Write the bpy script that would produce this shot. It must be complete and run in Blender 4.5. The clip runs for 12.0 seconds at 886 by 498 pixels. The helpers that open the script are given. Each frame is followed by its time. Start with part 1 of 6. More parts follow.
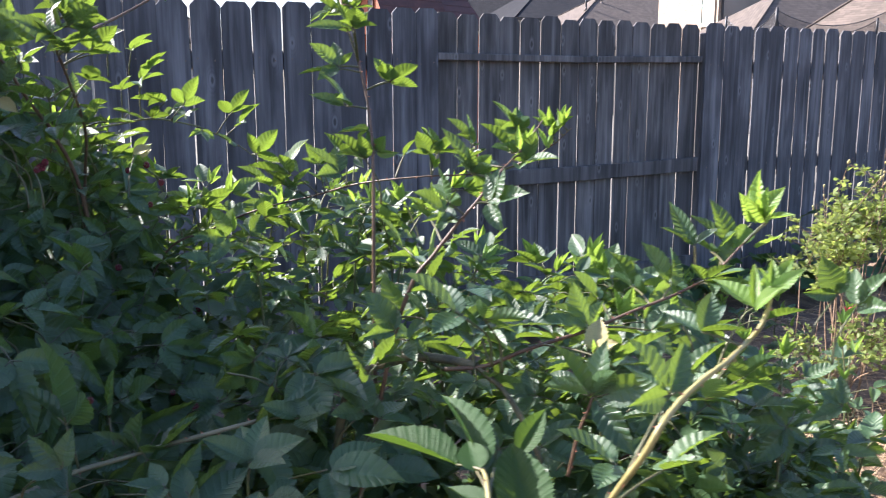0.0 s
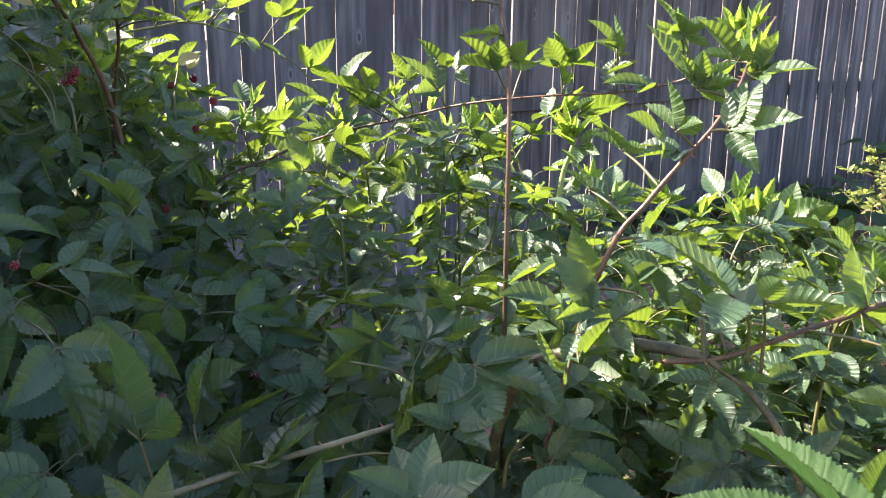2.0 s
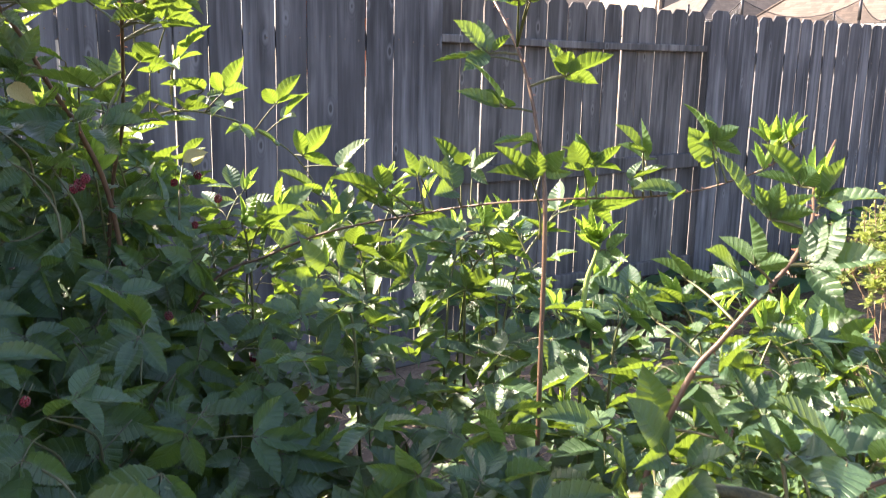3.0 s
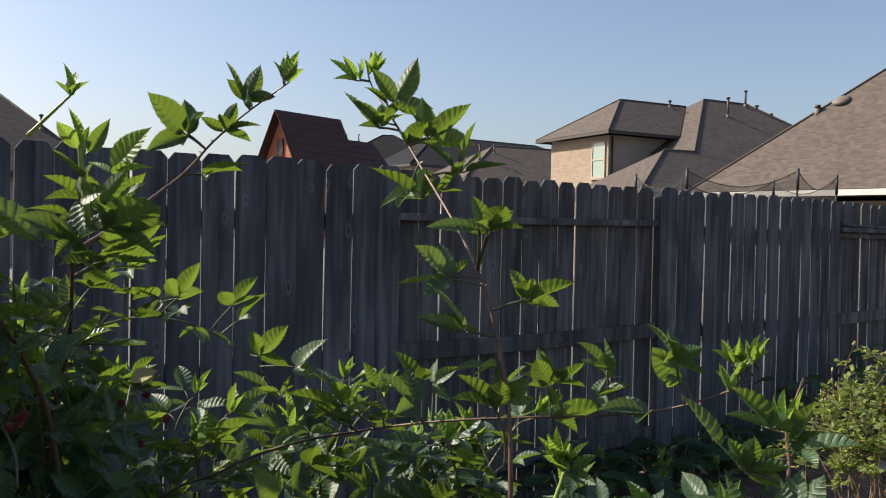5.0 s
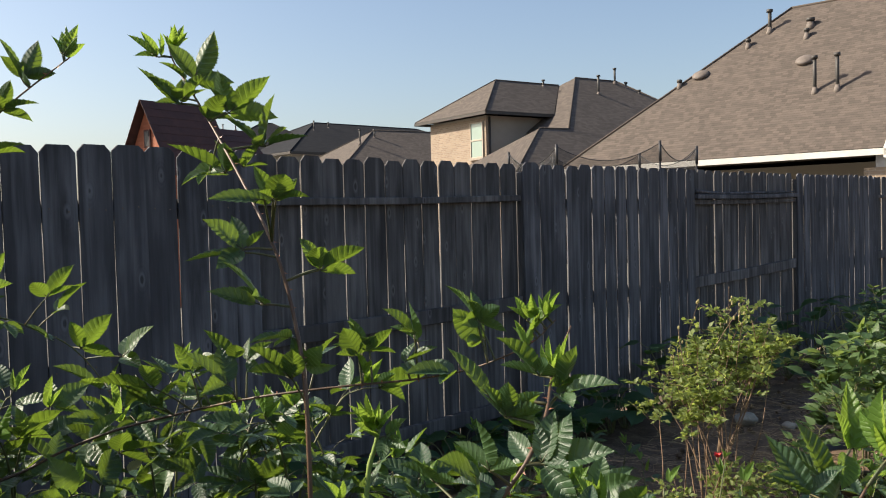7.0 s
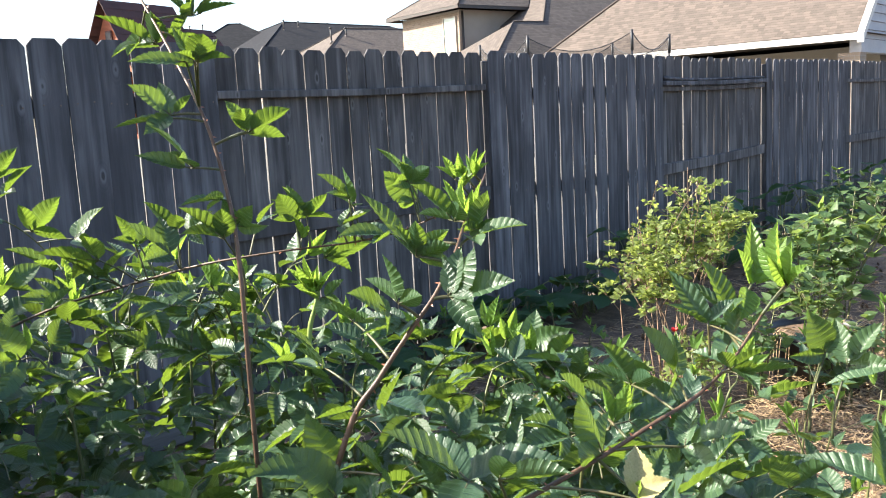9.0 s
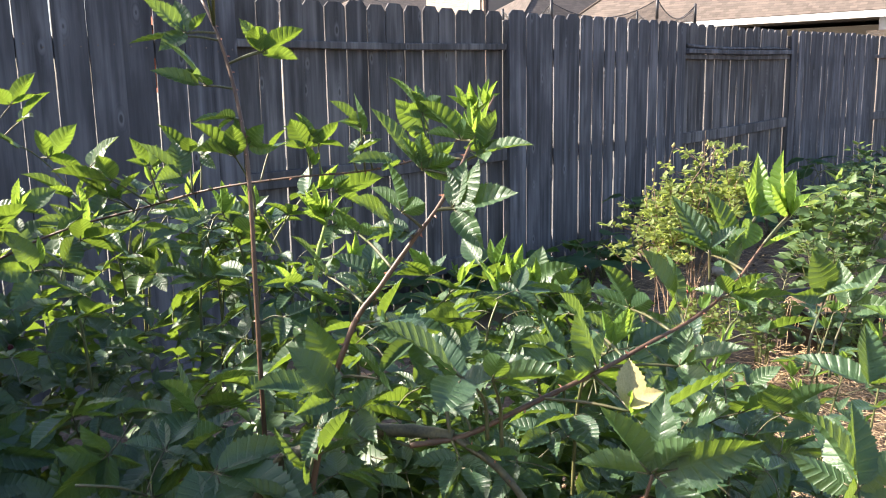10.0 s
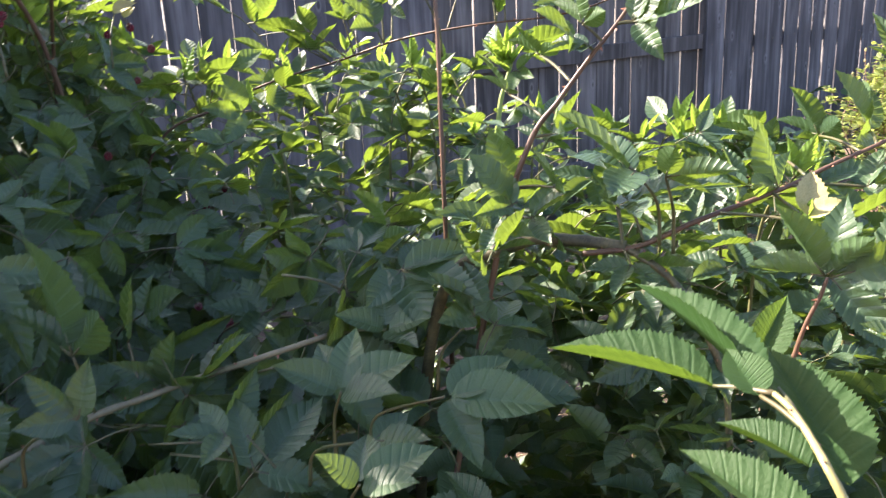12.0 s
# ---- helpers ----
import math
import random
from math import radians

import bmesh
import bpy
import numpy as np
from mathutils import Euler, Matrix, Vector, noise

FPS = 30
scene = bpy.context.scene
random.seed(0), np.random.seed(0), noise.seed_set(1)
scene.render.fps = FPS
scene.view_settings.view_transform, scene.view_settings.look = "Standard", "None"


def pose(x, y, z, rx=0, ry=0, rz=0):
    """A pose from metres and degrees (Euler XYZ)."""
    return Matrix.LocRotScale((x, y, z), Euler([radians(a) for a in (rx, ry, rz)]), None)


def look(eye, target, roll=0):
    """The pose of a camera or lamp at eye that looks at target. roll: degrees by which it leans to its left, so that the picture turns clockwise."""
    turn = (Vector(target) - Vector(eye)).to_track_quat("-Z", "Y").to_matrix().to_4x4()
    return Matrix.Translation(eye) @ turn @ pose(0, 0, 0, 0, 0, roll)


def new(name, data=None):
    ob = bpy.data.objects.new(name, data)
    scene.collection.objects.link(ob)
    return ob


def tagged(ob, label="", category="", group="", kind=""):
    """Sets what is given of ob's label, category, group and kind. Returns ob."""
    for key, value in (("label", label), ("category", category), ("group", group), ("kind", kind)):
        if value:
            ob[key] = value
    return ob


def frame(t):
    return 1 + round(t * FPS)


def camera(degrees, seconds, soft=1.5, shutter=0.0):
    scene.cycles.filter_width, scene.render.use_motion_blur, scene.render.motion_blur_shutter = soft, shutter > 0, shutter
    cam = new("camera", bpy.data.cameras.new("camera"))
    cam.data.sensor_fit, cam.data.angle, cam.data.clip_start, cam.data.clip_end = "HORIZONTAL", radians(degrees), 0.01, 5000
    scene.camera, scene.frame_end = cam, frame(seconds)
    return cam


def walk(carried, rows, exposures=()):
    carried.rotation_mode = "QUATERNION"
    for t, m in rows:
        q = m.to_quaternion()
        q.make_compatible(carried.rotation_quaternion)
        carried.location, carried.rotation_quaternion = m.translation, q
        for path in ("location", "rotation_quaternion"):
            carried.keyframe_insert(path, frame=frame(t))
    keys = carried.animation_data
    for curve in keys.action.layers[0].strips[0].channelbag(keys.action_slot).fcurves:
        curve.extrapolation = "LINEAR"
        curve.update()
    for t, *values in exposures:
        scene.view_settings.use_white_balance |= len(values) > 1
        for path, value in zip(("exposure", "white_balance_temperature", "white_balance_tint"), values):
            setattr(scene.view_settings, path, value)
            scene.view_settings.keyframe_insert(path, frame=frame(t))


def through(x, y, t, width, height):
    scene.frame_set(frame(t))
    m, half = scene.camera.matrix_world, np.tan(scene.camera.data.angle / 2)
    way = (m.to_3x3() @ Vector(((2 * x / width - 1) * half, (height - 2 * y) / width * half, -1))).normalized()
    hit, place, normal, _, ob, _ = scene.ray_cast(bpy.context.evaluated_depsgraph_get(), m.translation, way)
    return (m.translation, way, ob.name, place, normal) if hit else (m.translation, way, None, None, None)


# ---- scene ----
cam = camera(54.0, 12.0, soft=1.0, shutter=0.3)
# seconds, x, y, z, yaw, pitch, roll
ROWS = [
    (0, -2.377, -4.192, 1.419, -29.993, -10.423, 0.197),
    (0.5, -2.449, -4.055, 1.411, -29.716, -12.450, 0.471),
    (1, -2.475, -3.938, 1.386, -30.874, -13.079, -0.171),
    (1.5, -2.419, -3.837, 1.372, -30.951, -13.807, 0.189),
    (2, -2.408, -3.759, 1.374, -31.033, -15.312, -0.341),
    (2.5, -2.444, -3.696, 1.413, -32.337, -14.080, -0.455),
    (3, -2.465, -3.629, 1.436, -34.424, -11.590, -1.278),
    (3.5, -2.494, -3.590, 1.466, -34.582, -8.367, -2.581),
    (3.7, -2.496, -3.587, 1.479, -34.485, -7.025, -2.733),
    (5.3, -2.435, -3.594, 1.525, -38.140, -0.710, -0.813),
    (5.5, -2.430, -3.600, 1.525, -38.813, -0.646, -0.549),
    (6, -2.402, -3.621, 1.524, -41.046, -0.876, 0.337),
    (6.5, -2.374, -3.659, 1.519, -43.474, -1.311, 1.108),
    (7, -2.351, -3.679, 1.500, -44.677, -2.171, 1.526),
    (7.2, -2.350, -3.684, 1.498, -44.779, -2.897, 1.364),
    (8.8, -2.334, -3.747, 1.445, -46.061, -8.237, 3.017),
    (9, -2.329, -3.755, 1.442, -46.200, -8.769, 2.974),
    (9.5, -2.316, -3.763, 1.415, -46.094, -10.084, 2.172),
    (10, -2.337, -3.777, 1.387, -44.851, -10.851, 1.033),
    (10.5, -2.334, -3.789, 1.355, -42.896, -12.320, 1.282),
    (11, -2.328, -3.801, 1.347, -40.788, -14.284, 1.661),
    (11.2, -2.336, -3.808, 1.332, -39.194, -14.186, 1.207),
    (11.5, -2.339, -3.805, 1.327, -36.636, -15.359, 2.804),
    (12, -2.371, -3.827, 1.299, -32.727, -16.627, 2.422),
]
# exposure and white balance: brighter on the leaves, darker once the sky fills the picture
EXPOSURES = [(0.0, 1.90, 5750, 20), (0.5, 2.25, 6050, 22), (1.0, 2.45, 6250, 21), (1.5, 2.45, 6400, 21), (3.0, 2.55, 6800, 21), (3.7, 2.55, 6750, 19), (4.6, 1.35, 6450, 15), (5.3, 0.27, 6300, 15),
             (5.6, 0.35, 6400, 14), (6.5, 0.63, 6430, 13), (7.2, 0.75, 6550, 11), (8.0, 1.33, 6350, 11), (8.8, 1.83, 6100, 11), (9.5, 1.93, 6200, 13), (10.5, 1.98, 6450, 20), (12.0, 2.40, 6450, 25)]
walk(cam, [(t, pose(x, y, z, 90 + pitch, roll, yaw)) for t, x, y, z, yaw, pitch, roll in ROWS], EXPOSURES)

# ---- light ----
SUN_TURN, SUN_UP = 38.0, 35.0  # degrees left of straight ahead through the fence, degrees up
sky = bpy.data.worlds.new("sky")
scene.world = sky
sky.use_nodes = True
nt = sky.node_tree
tex = nt.nodes.new("ShaderNodeTexSky")
tex.sky_type, tex.sun_disc = "NISHITA", False
tex.sun_elevation, tex.sun_rotation = radians(SUN_UP), radians(360 - SUN_TURN)
tex.air_density, tex.dust_density, tex.ozone_density = 1.0, 2.2, 1.0
nt.links.new(tex.outputs[0], nt.nodes["Background"].inputs[0])
nt.nodes["Background"].inputs[1].default_value = 0.105
sun = new("sun", bpy.data.lights.new("sun", "SUN"))
sun.data.energy, sun.data.angle, sun.data.color = 5.8, radians(0.6), (1.0, 0.90, 0.73)
sun_from = Vector((-math.sin(radians(SUN_TURN)) * math.cos(radians(SUN_UP)), math.cos(radians(SUN_TURN)) * math.cos(radians(SUN_UP)), math.sin(radians(SUN_UP))))
sun.matrix_world = look(sun_from * 60, (0, 0, 0))

# ---- materials ----


def material(name):
    m = bpy.data.materials.new(name)
    m.use_nodes = True
    return m, m.node_tree, m.node_tree.nodes["Principled BSDF"]


def node(t, kind, **values):
    n = t.nodes.new(kind)
    for k, v in values.items():
        if k in n.inputs.keys():
            n.inputs[k].default_value = v
        else:
            setattr(n, k, v)
    return n


def ramp(t, source, stops):
    n = t.nodes.new("ShaderNodeValToRGB")
    while len(n.color_ramp.elements) < len(stops):
        n.color_ramp.elements.new(0.5)
    for e, (p, c) in zip(n.color_ramp.elements, stops):
        e.position, e.color = p, (*c, 1.0)
    t.links.new(source, n.inputs[0])
    return n.outputs[0]


def mix(t, factor, a, b, blend="MIX"):
    n = t.nodes.new("ShaderNodeMix")
    n.data_type, n.blend_type = "RGBA", blend
    for s, v in ((n.inputs[0], factor), (n.inputs[6], a), (n.inputs[7], b)):
        if isinstance(v, bpy.types.NodeSocket):
            t.links.new(v, s)
        elif isinstance(v, (int, float)):
            s.default_value = v
        else:
            s.default_value = (*v, 1.0)
    return n.outputs[2]


def maths(t, op, a, b=0.0):
    n = t.nodes.new("ShaderNodeMath")
    n.operation = op
    for s, v in zip(n.inputs, (a, b)):
        if isinstance(v, bpy.types.NodeSocket):
            t.links.new(v, s)
        else:
            s.default_value = v
    return n.outputs[0]


def bump(t, bsdf, height, strength, distance):
    n = node(t, "ShaderNodeBump", Strength=strength, Distance=distance)
    t.links.new(height, n.inputs["Height"])
    t.links.new(n.outputs[0], bsdf.inputs["Normal"])
    return n.outputs[0]


def noise_at(t, scale, detail=4.0, stretch=None, coords="Object", shift=None):
    c = t.nodes.new("ShaderNodeTexCoord")
    out = c.outputs[coords]
    if shift is not None:
        add = t.nodes.new("ShaderNodeVectorMath")
        t.links.new(out, add.inputs[0])
        t.links.new(shift, add.inputs[1])
        out = add.outputs[0]
    if stretch:
        m = node(t, "ShaderNodeMapping", Scale=stretch)
        t.links.new(out, m.inputs[0])
        out = m.outputs[0]
    n = node(t, "ShaderNodeTexNoise", Scale=scale, Detail=detail)
    t.links.new(out, n.inputs["Vector"])
    return n.outputs["Fac"]


def object_shift(t, amount=37.0):
    """A shift of the pattern that differs from piece to piece."""
    o = t.nodes.new("ShaderNodeObjectInfo")
    s = maths(t, "MULTIPLY", o.outputs["Random"], amount)
    c = t.nodes.new("ShaderNodeCombineXYZ")
    for i in c.inputs:
        t.links.new(s, i)
    return c.outputs[0], o.outputs["Random"]


def leaf_material(name, dark, light, through_colour, through, rough=0.50, island=False, veins=9.0, gloss=0.34):
    m, t, b = material(name)
    if island:
        rnd = t.nodes.new("ShaderNodeNewGeometry").outputs["Random Per Island"]
    else:
        rnd = t.nodes.new("ShaderNodeObjectInfo").outputs["Random"]
    uv = t.nodes.new("ShaderNodeUVMap")
    sep = t.nodes.new("ShaderNodeSeparateXYZ")
    t.links.new(uv.outputs[0], sep.inputs[0])
    across = maths(t, "ABSOLUTE", maths(t, "SUBTRACT", sep.outputs[0], 0.5))
    rib = maths(t, "LESS_THAN", across, 0.028)
    wave = maths(t, "SINE", maths(t, "MULTIPLY", sep.outputs[1], veins * 6.283))
    vein = maths(t, "MULTIPLY", maths(t, "GREATER_THAN", wave, 0.93), 0.55)
    line = maths(t, "MAXIMUM", rib, vein)
    blotch = noise_at(t, 38.0, 3.0)
    col = mix(t, rnd, dark, light)
    col = mix(t, maths(t, "MULTIPLY", blotch, 0.5), col, tuple(0.6 * v for v in dark))
    col = mix(t, maths(t, "MULTIPLY", line, 0.22), col, tuple(min(1.0, 1.9 * v + 0.02) for v in light))
    t.links.new(col, b.inputs["Base Color"])
    b.inputs["Roughness"].default_value = rough
    b.inputs["Specular IOR Level"].default_value = gloss
    groove = maths(t, "POWER", maths(t, "MAXIMUM", wave, 0.0), 5.0)
    nrm = bump(t, b, maths(t, "SUBTRACT", maths(t, "MULTIPLY", blotch, 1.2), groove), 0.45, 0.0010)
    tr = t.nodes.new("ShaderNodeBsdfTranslucent")
    tcol = mix(t, rnd, through_colour, tuple(min(1.0, 1.25 * v) for v in through_colour))
    tcol = mix(t, maths(t, "MULTIPLY", line, 0.28), tcol, tuple(0.45 * v for v in through_colour))
    t.links.new(tcol, tr.inputs["Color"])
    t.links.new(nrm, tr.inputs["Normal"])
    mx = t.nodes.new("ShaderNodeMixShader")
    mx.inputs[0].default_value = through
    out = t.nodes["Material Output"]
    t.links.new(b.outputs[0], mx.inputs[1])
    t.links.new(tr.outputs[0], mx.inputs[2])
    t.links.new(mx.outputs[0], out.inputs[0])
    return m


BRAMBLE = leaf_material("bramble_leaf", (0.024, 0.057, 0.032), (0.060, 0.110, 0.046), (0.33, 0.50, 0.045), 0.18, rough=0.43, gloss=0.48)
BRAMBLE_FILL = leaf_material("bramble_leaf_fill", (0.024, 0.057, 0.032), (0.060, 0.110, 0.046), (0.33, 0.50, 0.045), 0.18, rough=0.43, gloss=0.48, island=True)
YOUNG = leaf_material("young_leaf", (0.075, 0.150, 0.028), (0.120, 0.200, 0.040), (0.38, 0.56, 0.065), 0.32, rough=0.40)
BIG = leaf_material("large_leaf", (0.020, 0.054, 0.015), (0.030, 0.070, 0.021), (0.27, 0.46, 0.045), 0.22, rough=0.6, veins=10.0, gloss=0.2)
ROSE = leaf_material("rose_leaf", (0.095, 0.140, 0.042), (0.190, 0.225, 0.075), (0.46, 0.55, 0.12), 0.40, island=True, veins=6.0)
GARDEN = leaf_material("garden_leaf", (0.048, 0.092, 0.036), (0.090, 0.145, 0.052), (0.34, 0.46, 0.10), 0.30, island=True, veins=6.0)
BROAD = leaf_material("broad_leaf", (0.020, 0.060, 0.026), (0.036, 0.085, 0.036), (0.16, 0.32, 0.05), 0.25, island=True, veins=6.0)


def plain(name, dark, light, scale, rough, metal=0.0, stretch=None, relief=0.0, coords="Object", fine=None):
    """Two tones by a broad and a fine noise, with a little relief."""
    m, t, b = material(name)
    shift, rnd = object_shift(t)
    n1 = noise_at(t, scale, 5.0, stretch, coords, shift)
    n2 = noise_at(t, (fine or scale * 7), 3.0, stretch, coords, shift)
    f = maths(t, "ADD", maths(t, "MULTIPLY", n1, 0.65), maths(t, "MULTIPLY", n2, 0.35))
    t.links.new(ramp(t, f, [(0.33, dark), (0.68, light)]), b.inputs["Base Color"])
    b.inputs["Roughness"].default_value, b.inputs["Metallic"].default_value = rough, metal
    if relief:
        bump(t, b, f, 0.6, relief)
    return m


CANE_RED = plain("cane_red_brown", (0.055, 0.028, 0.018), (0.135, 0.080, 0.045), 40.0, 0.5, stretch=(1, 1, 0.25), relief=0.001)
CANE_GREEN = plain("cane_green", (0.06, 0.080, 0.025), (0.15, 0.14, 0.055), 30.0, 0.5, stretch=(1, 1, 0.25), relief=0.001)
CANE_OLD = plain("cane_old", (0.024, 0.025, 0.014), (0.13, 0.118, 0.055), 60.0, 0.6, relief=0.001)
YOUNG_CANE = plain("cane_young", (0.14, 0.22, 0.04), (0.24, 0.30, 0.07), 30.0, 0.45, stretch=(1, 1, 0.25))
SHOOT = plain("cane_pale_shoot", (0.20, 0.19, 0.065), (0.31, 0.25, 0.10), 30.0, 0.5, stretch=(1, 1, 0.25), relief=0.001)
CANE_PALE = plain("cane_pale", (0.10, 0.10, 0.055), (0.22, 0.19, 0.11), 30.0, 0.5, stretch=(1, 1, 0.25), relief=0.001)
THORN = plain("thorn", (0.25, 0.09, 0.05), (0.36, 0.16, 0.09), 40.0, 0.5)
STALK = plain("leaf_stalk", (0.045, 0.068, 0.024), (0.100, 0.078, 0.034), 30.0, 0.5)
TWIG = plain("rose_twig", (0.10, 0.055, 0.035), (0.24, 0.16, 0.09), 50.0, 0.7, relief=0.001)
BERRY = plain("berry_red", (0.075, 0.005, 0.010), (0.21, 0.014, 0.022), 60.0, 0.28)
BERRY_DARK = plain("berry_dark_red", (0.05, 0.005, 0.011), (0.18, 0.010, 0.022), 60.0, 0.25)
PETAL = plain("red_petal", (0.55, 0.01, 0.012), (0.75, 0.03, 0.03), 60.0, 0.5)
CREAM = plain("bleached_leaf", (0.24, 0.21, 0.075), (0.38, 0.33, 0.14), 30.0, 0.6)
DRY = plain("dry_stem", (0.26, 0.175, 0.095), (0.56, 0.42, 0.25), 30.0, 0.8)
STONE = plain("pale_stone", (0.24, 0.21, 0.17), (0.42, 0.39, 0.33), 9.0, 0.85, relief=0.004)
POT = plain("black_plastic", (0.006, 0.006, 0.007), (0.013, 0.013, 0.015), 20.0, 0.42)
POT_SOIL = plain("potting_soil", (0.05, 0.032, 0.02), (0.19, 0.12, 0.07), 25.0, 0.95, relief=0.01)
TIMBER = plain("edging_timber", (0.06, 0.06, 0.062), (0.14, 0.135, 0.13), 5.0, 0.85, stretch=(0.2, 3, 3), relief=0.003)
METAL_DARK = plain("dark_pipe", (0.03, 0.028, 0.026), (0.06, 0.055, 0.05), 20.0, 0.6)
VENT = plain("vent_cap", (0.11, 0.09, 0.078), (0.17, 0.14, 0.12), 6.0, 0.7)
NAIL = plain("nail_head", (0.10, 0.075, 0.06), (0.20, 0.16, 0.13), 200.0, 0.55, metal=0.6)
FASCIA = plain("white_fascia", (0.52, 0.50, 0.46), (0.64, 0.62, 0.57), 2.0, 0.6)
TRIM_DARK = plain("dark_fascia", (0.026, 0.021, 0.018), (0.045, 0.037, 0.032), 3.0, 0.6)
STUCCO = plain("stucco", (0.27, 0.24, 0.205), (0.33, 0.295, 0.25), 1.4, 0.9, relief=0.004, fine=60.0)
FRAME = plain("tan_frame", (0.34, 0.29, 0.23), (0.42, 0.37, 0.30), 3.0, 0.6)
SIDING = plain("grey_siding", (0.36, 0.35, 0.36), (0.44, 0.43, 0.44), 2.0, 0.7)
NET_POLE = plain("net_pole", (0.012, 0.012, 0.014), (0.03, 0.03, 0.034), 9.0, 0.5)
RED_WOOD = plain("red_stained_boards", (0.26, 0.075, 0.036), (0.38, 0.125, 0.060), 3.0, 0.75, stretch=(1, 1, 8))
DARK_ROOF = plain("playhouse_roof_boards", (0.045, 0.019, 0.016), (0.085, 0.032, 0.026), 3.0, 0.75)


def weathered_wood(name, tint):
    """Silver-grey cedar: long grain, darker streaks, knots with rings, rusty runs."""
    m, t, b = material(name)
    shift, rnd = object_shift(t, 61.0)
    grain = noise_at(t, 12.0, 6.0, (2.6, 1.0, 0.14), shift=shift)
    fibre = noise_at(t, 110.0, 4.0, (3.0, 1.0, 0.05), shift=shift)
    cloud = noise_at(t, 2.6, 4.0, (1.6, 1, 0.7), shift=shift)
    stain = noise_at(t, 5.0, 5.0, (2.5, 1, 0.35), shift=shift)
    c = t.nodes.new("ShaderNodeTexCoord")
    add = t.nodes.new("ShaderNodeVectorMath")
    t.links.new(c.outputs["Object"], add.inputs[0])
    t.links.new(shift, add.inputs[1])
    flat = t.nodes.new("ShaderNodeSeparateXYZ")
    t.links.new(add.outputs[0], flat.inputs[0])
    face = t.nodes.new("ShaderNodeCombineXYZ")
    t.links.new(flat.outputs[0], face.inputs[0])
    t.links.new(flat.outputs[2], face.inputs[1])
    mp = node(t, "ShaderNodeMapping", Scale=(7.0, 3.0, 1.0))
    t.links.new(face.outputs[0], mp.inputs[0])
    v = node(t, "ShaderNodeTexVoronoi", voronoi_dimensions="2D", Scale=1.0, Randomness=1.0)
    t.links.new(mp.outputs[0], v.inputs["Vector"])
    warp = maths(t, "ADD", v.outputs["Distance"], maths(t, "MULTIPLY", maths(t, "SUBTRACT", grain, 0.5), 0.10))
    cell = t.nodes.new("ShaderNodeSeparateColor")
    t.links.new(v.outputs["Color"], cell.inputs[0])
    some = maths(t, "GREATER_THAN", cell.outputs[0], 0.62)  # only some of the cells hold a knot
    knot = maths(t, "MULTIPLY", some, ramp(t, warp, [(0.0, (0.1, 0.1, 0.1)), (0.03, (0.3, 0.3, 0.3)), (0.06, (1, 1, 1)), (0.09, (0.6, 0.6, 0.6)), (0.13, (0, 0, 0))]))
    heart = maths(t, "MULTIPLY", some, ramp(t, warp, [(0.0, (1, 1, 1)), (0.03, (1, 1, 1)), (0.055, (0, 0, 0))]))
    ring = maths(t, "SINE", maths(t, "MULTIPLY", v.outputs["Distance"], 95.0))
    near = maths(t, "MULTIPLY", some, ramp(t, v.outputs["Distance"], [(0.0, (1, 1, 1)), (0.30, (0, 0, 0))]))
    pale = noise_at(t, 4.2, 4.0, (5.0, 1, 0.22), shift=shift)
    f = maths(t, "ADD", maths(t, "MULTIPLY", grain, 0.45), maths(t, "MULTIPLY", fibre, 0.10))
    f = maths(t, "ADD", f, maths(t, "MULTIPLY", cloud, 0.50))
    f = maths(t, "ADD", f, maths(t, "MULTIPLY", maths(t, "MULTIPLY", ring, near), 0.035))
    col = ramp(t, f, [(0.34, (0.034, 0.034, 0.037)), (0.50, (0.078, 0.078, 0.083)), (0.66, (0.178, 0.177, 0.186))])
    col = mix(t, maths(t, "MULTIPLY", rnd, 0.65), col, (0.052, 0.052, 0.056))
    col = mix(t, ramp(t, stain, [(0.50, (0, 0, 0)), (0.70, (0.75, 0.75, 0.75))]), col, (0.022, 0.022, 0.023))
    col = mix(t, ramp(t, pale, [(0.55, (0, 0, 0)), (0.74, (0.55, 0.55, 0.55))]), col, (0.200, 0.200, 0.210))
    col = mix(t, maths(t, "MULTIPLY", knot, 0.42), col, (0.20, 0.203, 0.215))
    col = mix(t, maths(t, "MULTIPLY", heart, 0.6), col, (0.030, 0.028, 0.027))
    col = mix(t, 1.0, col, tint, "MULTIPLY")
    t.links.new(col, b.inputs["Base Color"])
    b.inputs["Roughness"].default_value = 0.85
    b.inputs["Specular IOR Level"].default_value = 0.3
    bump(t, b, f, 0.7, 0.003)
    return m


WOOD = weathered_wood("weathered_wood", (1.12, 1.11, 1.13))
WOOD_BROWN = weathered_wood("weathered_brown_wood", (1.16, 1.10, 1.03))


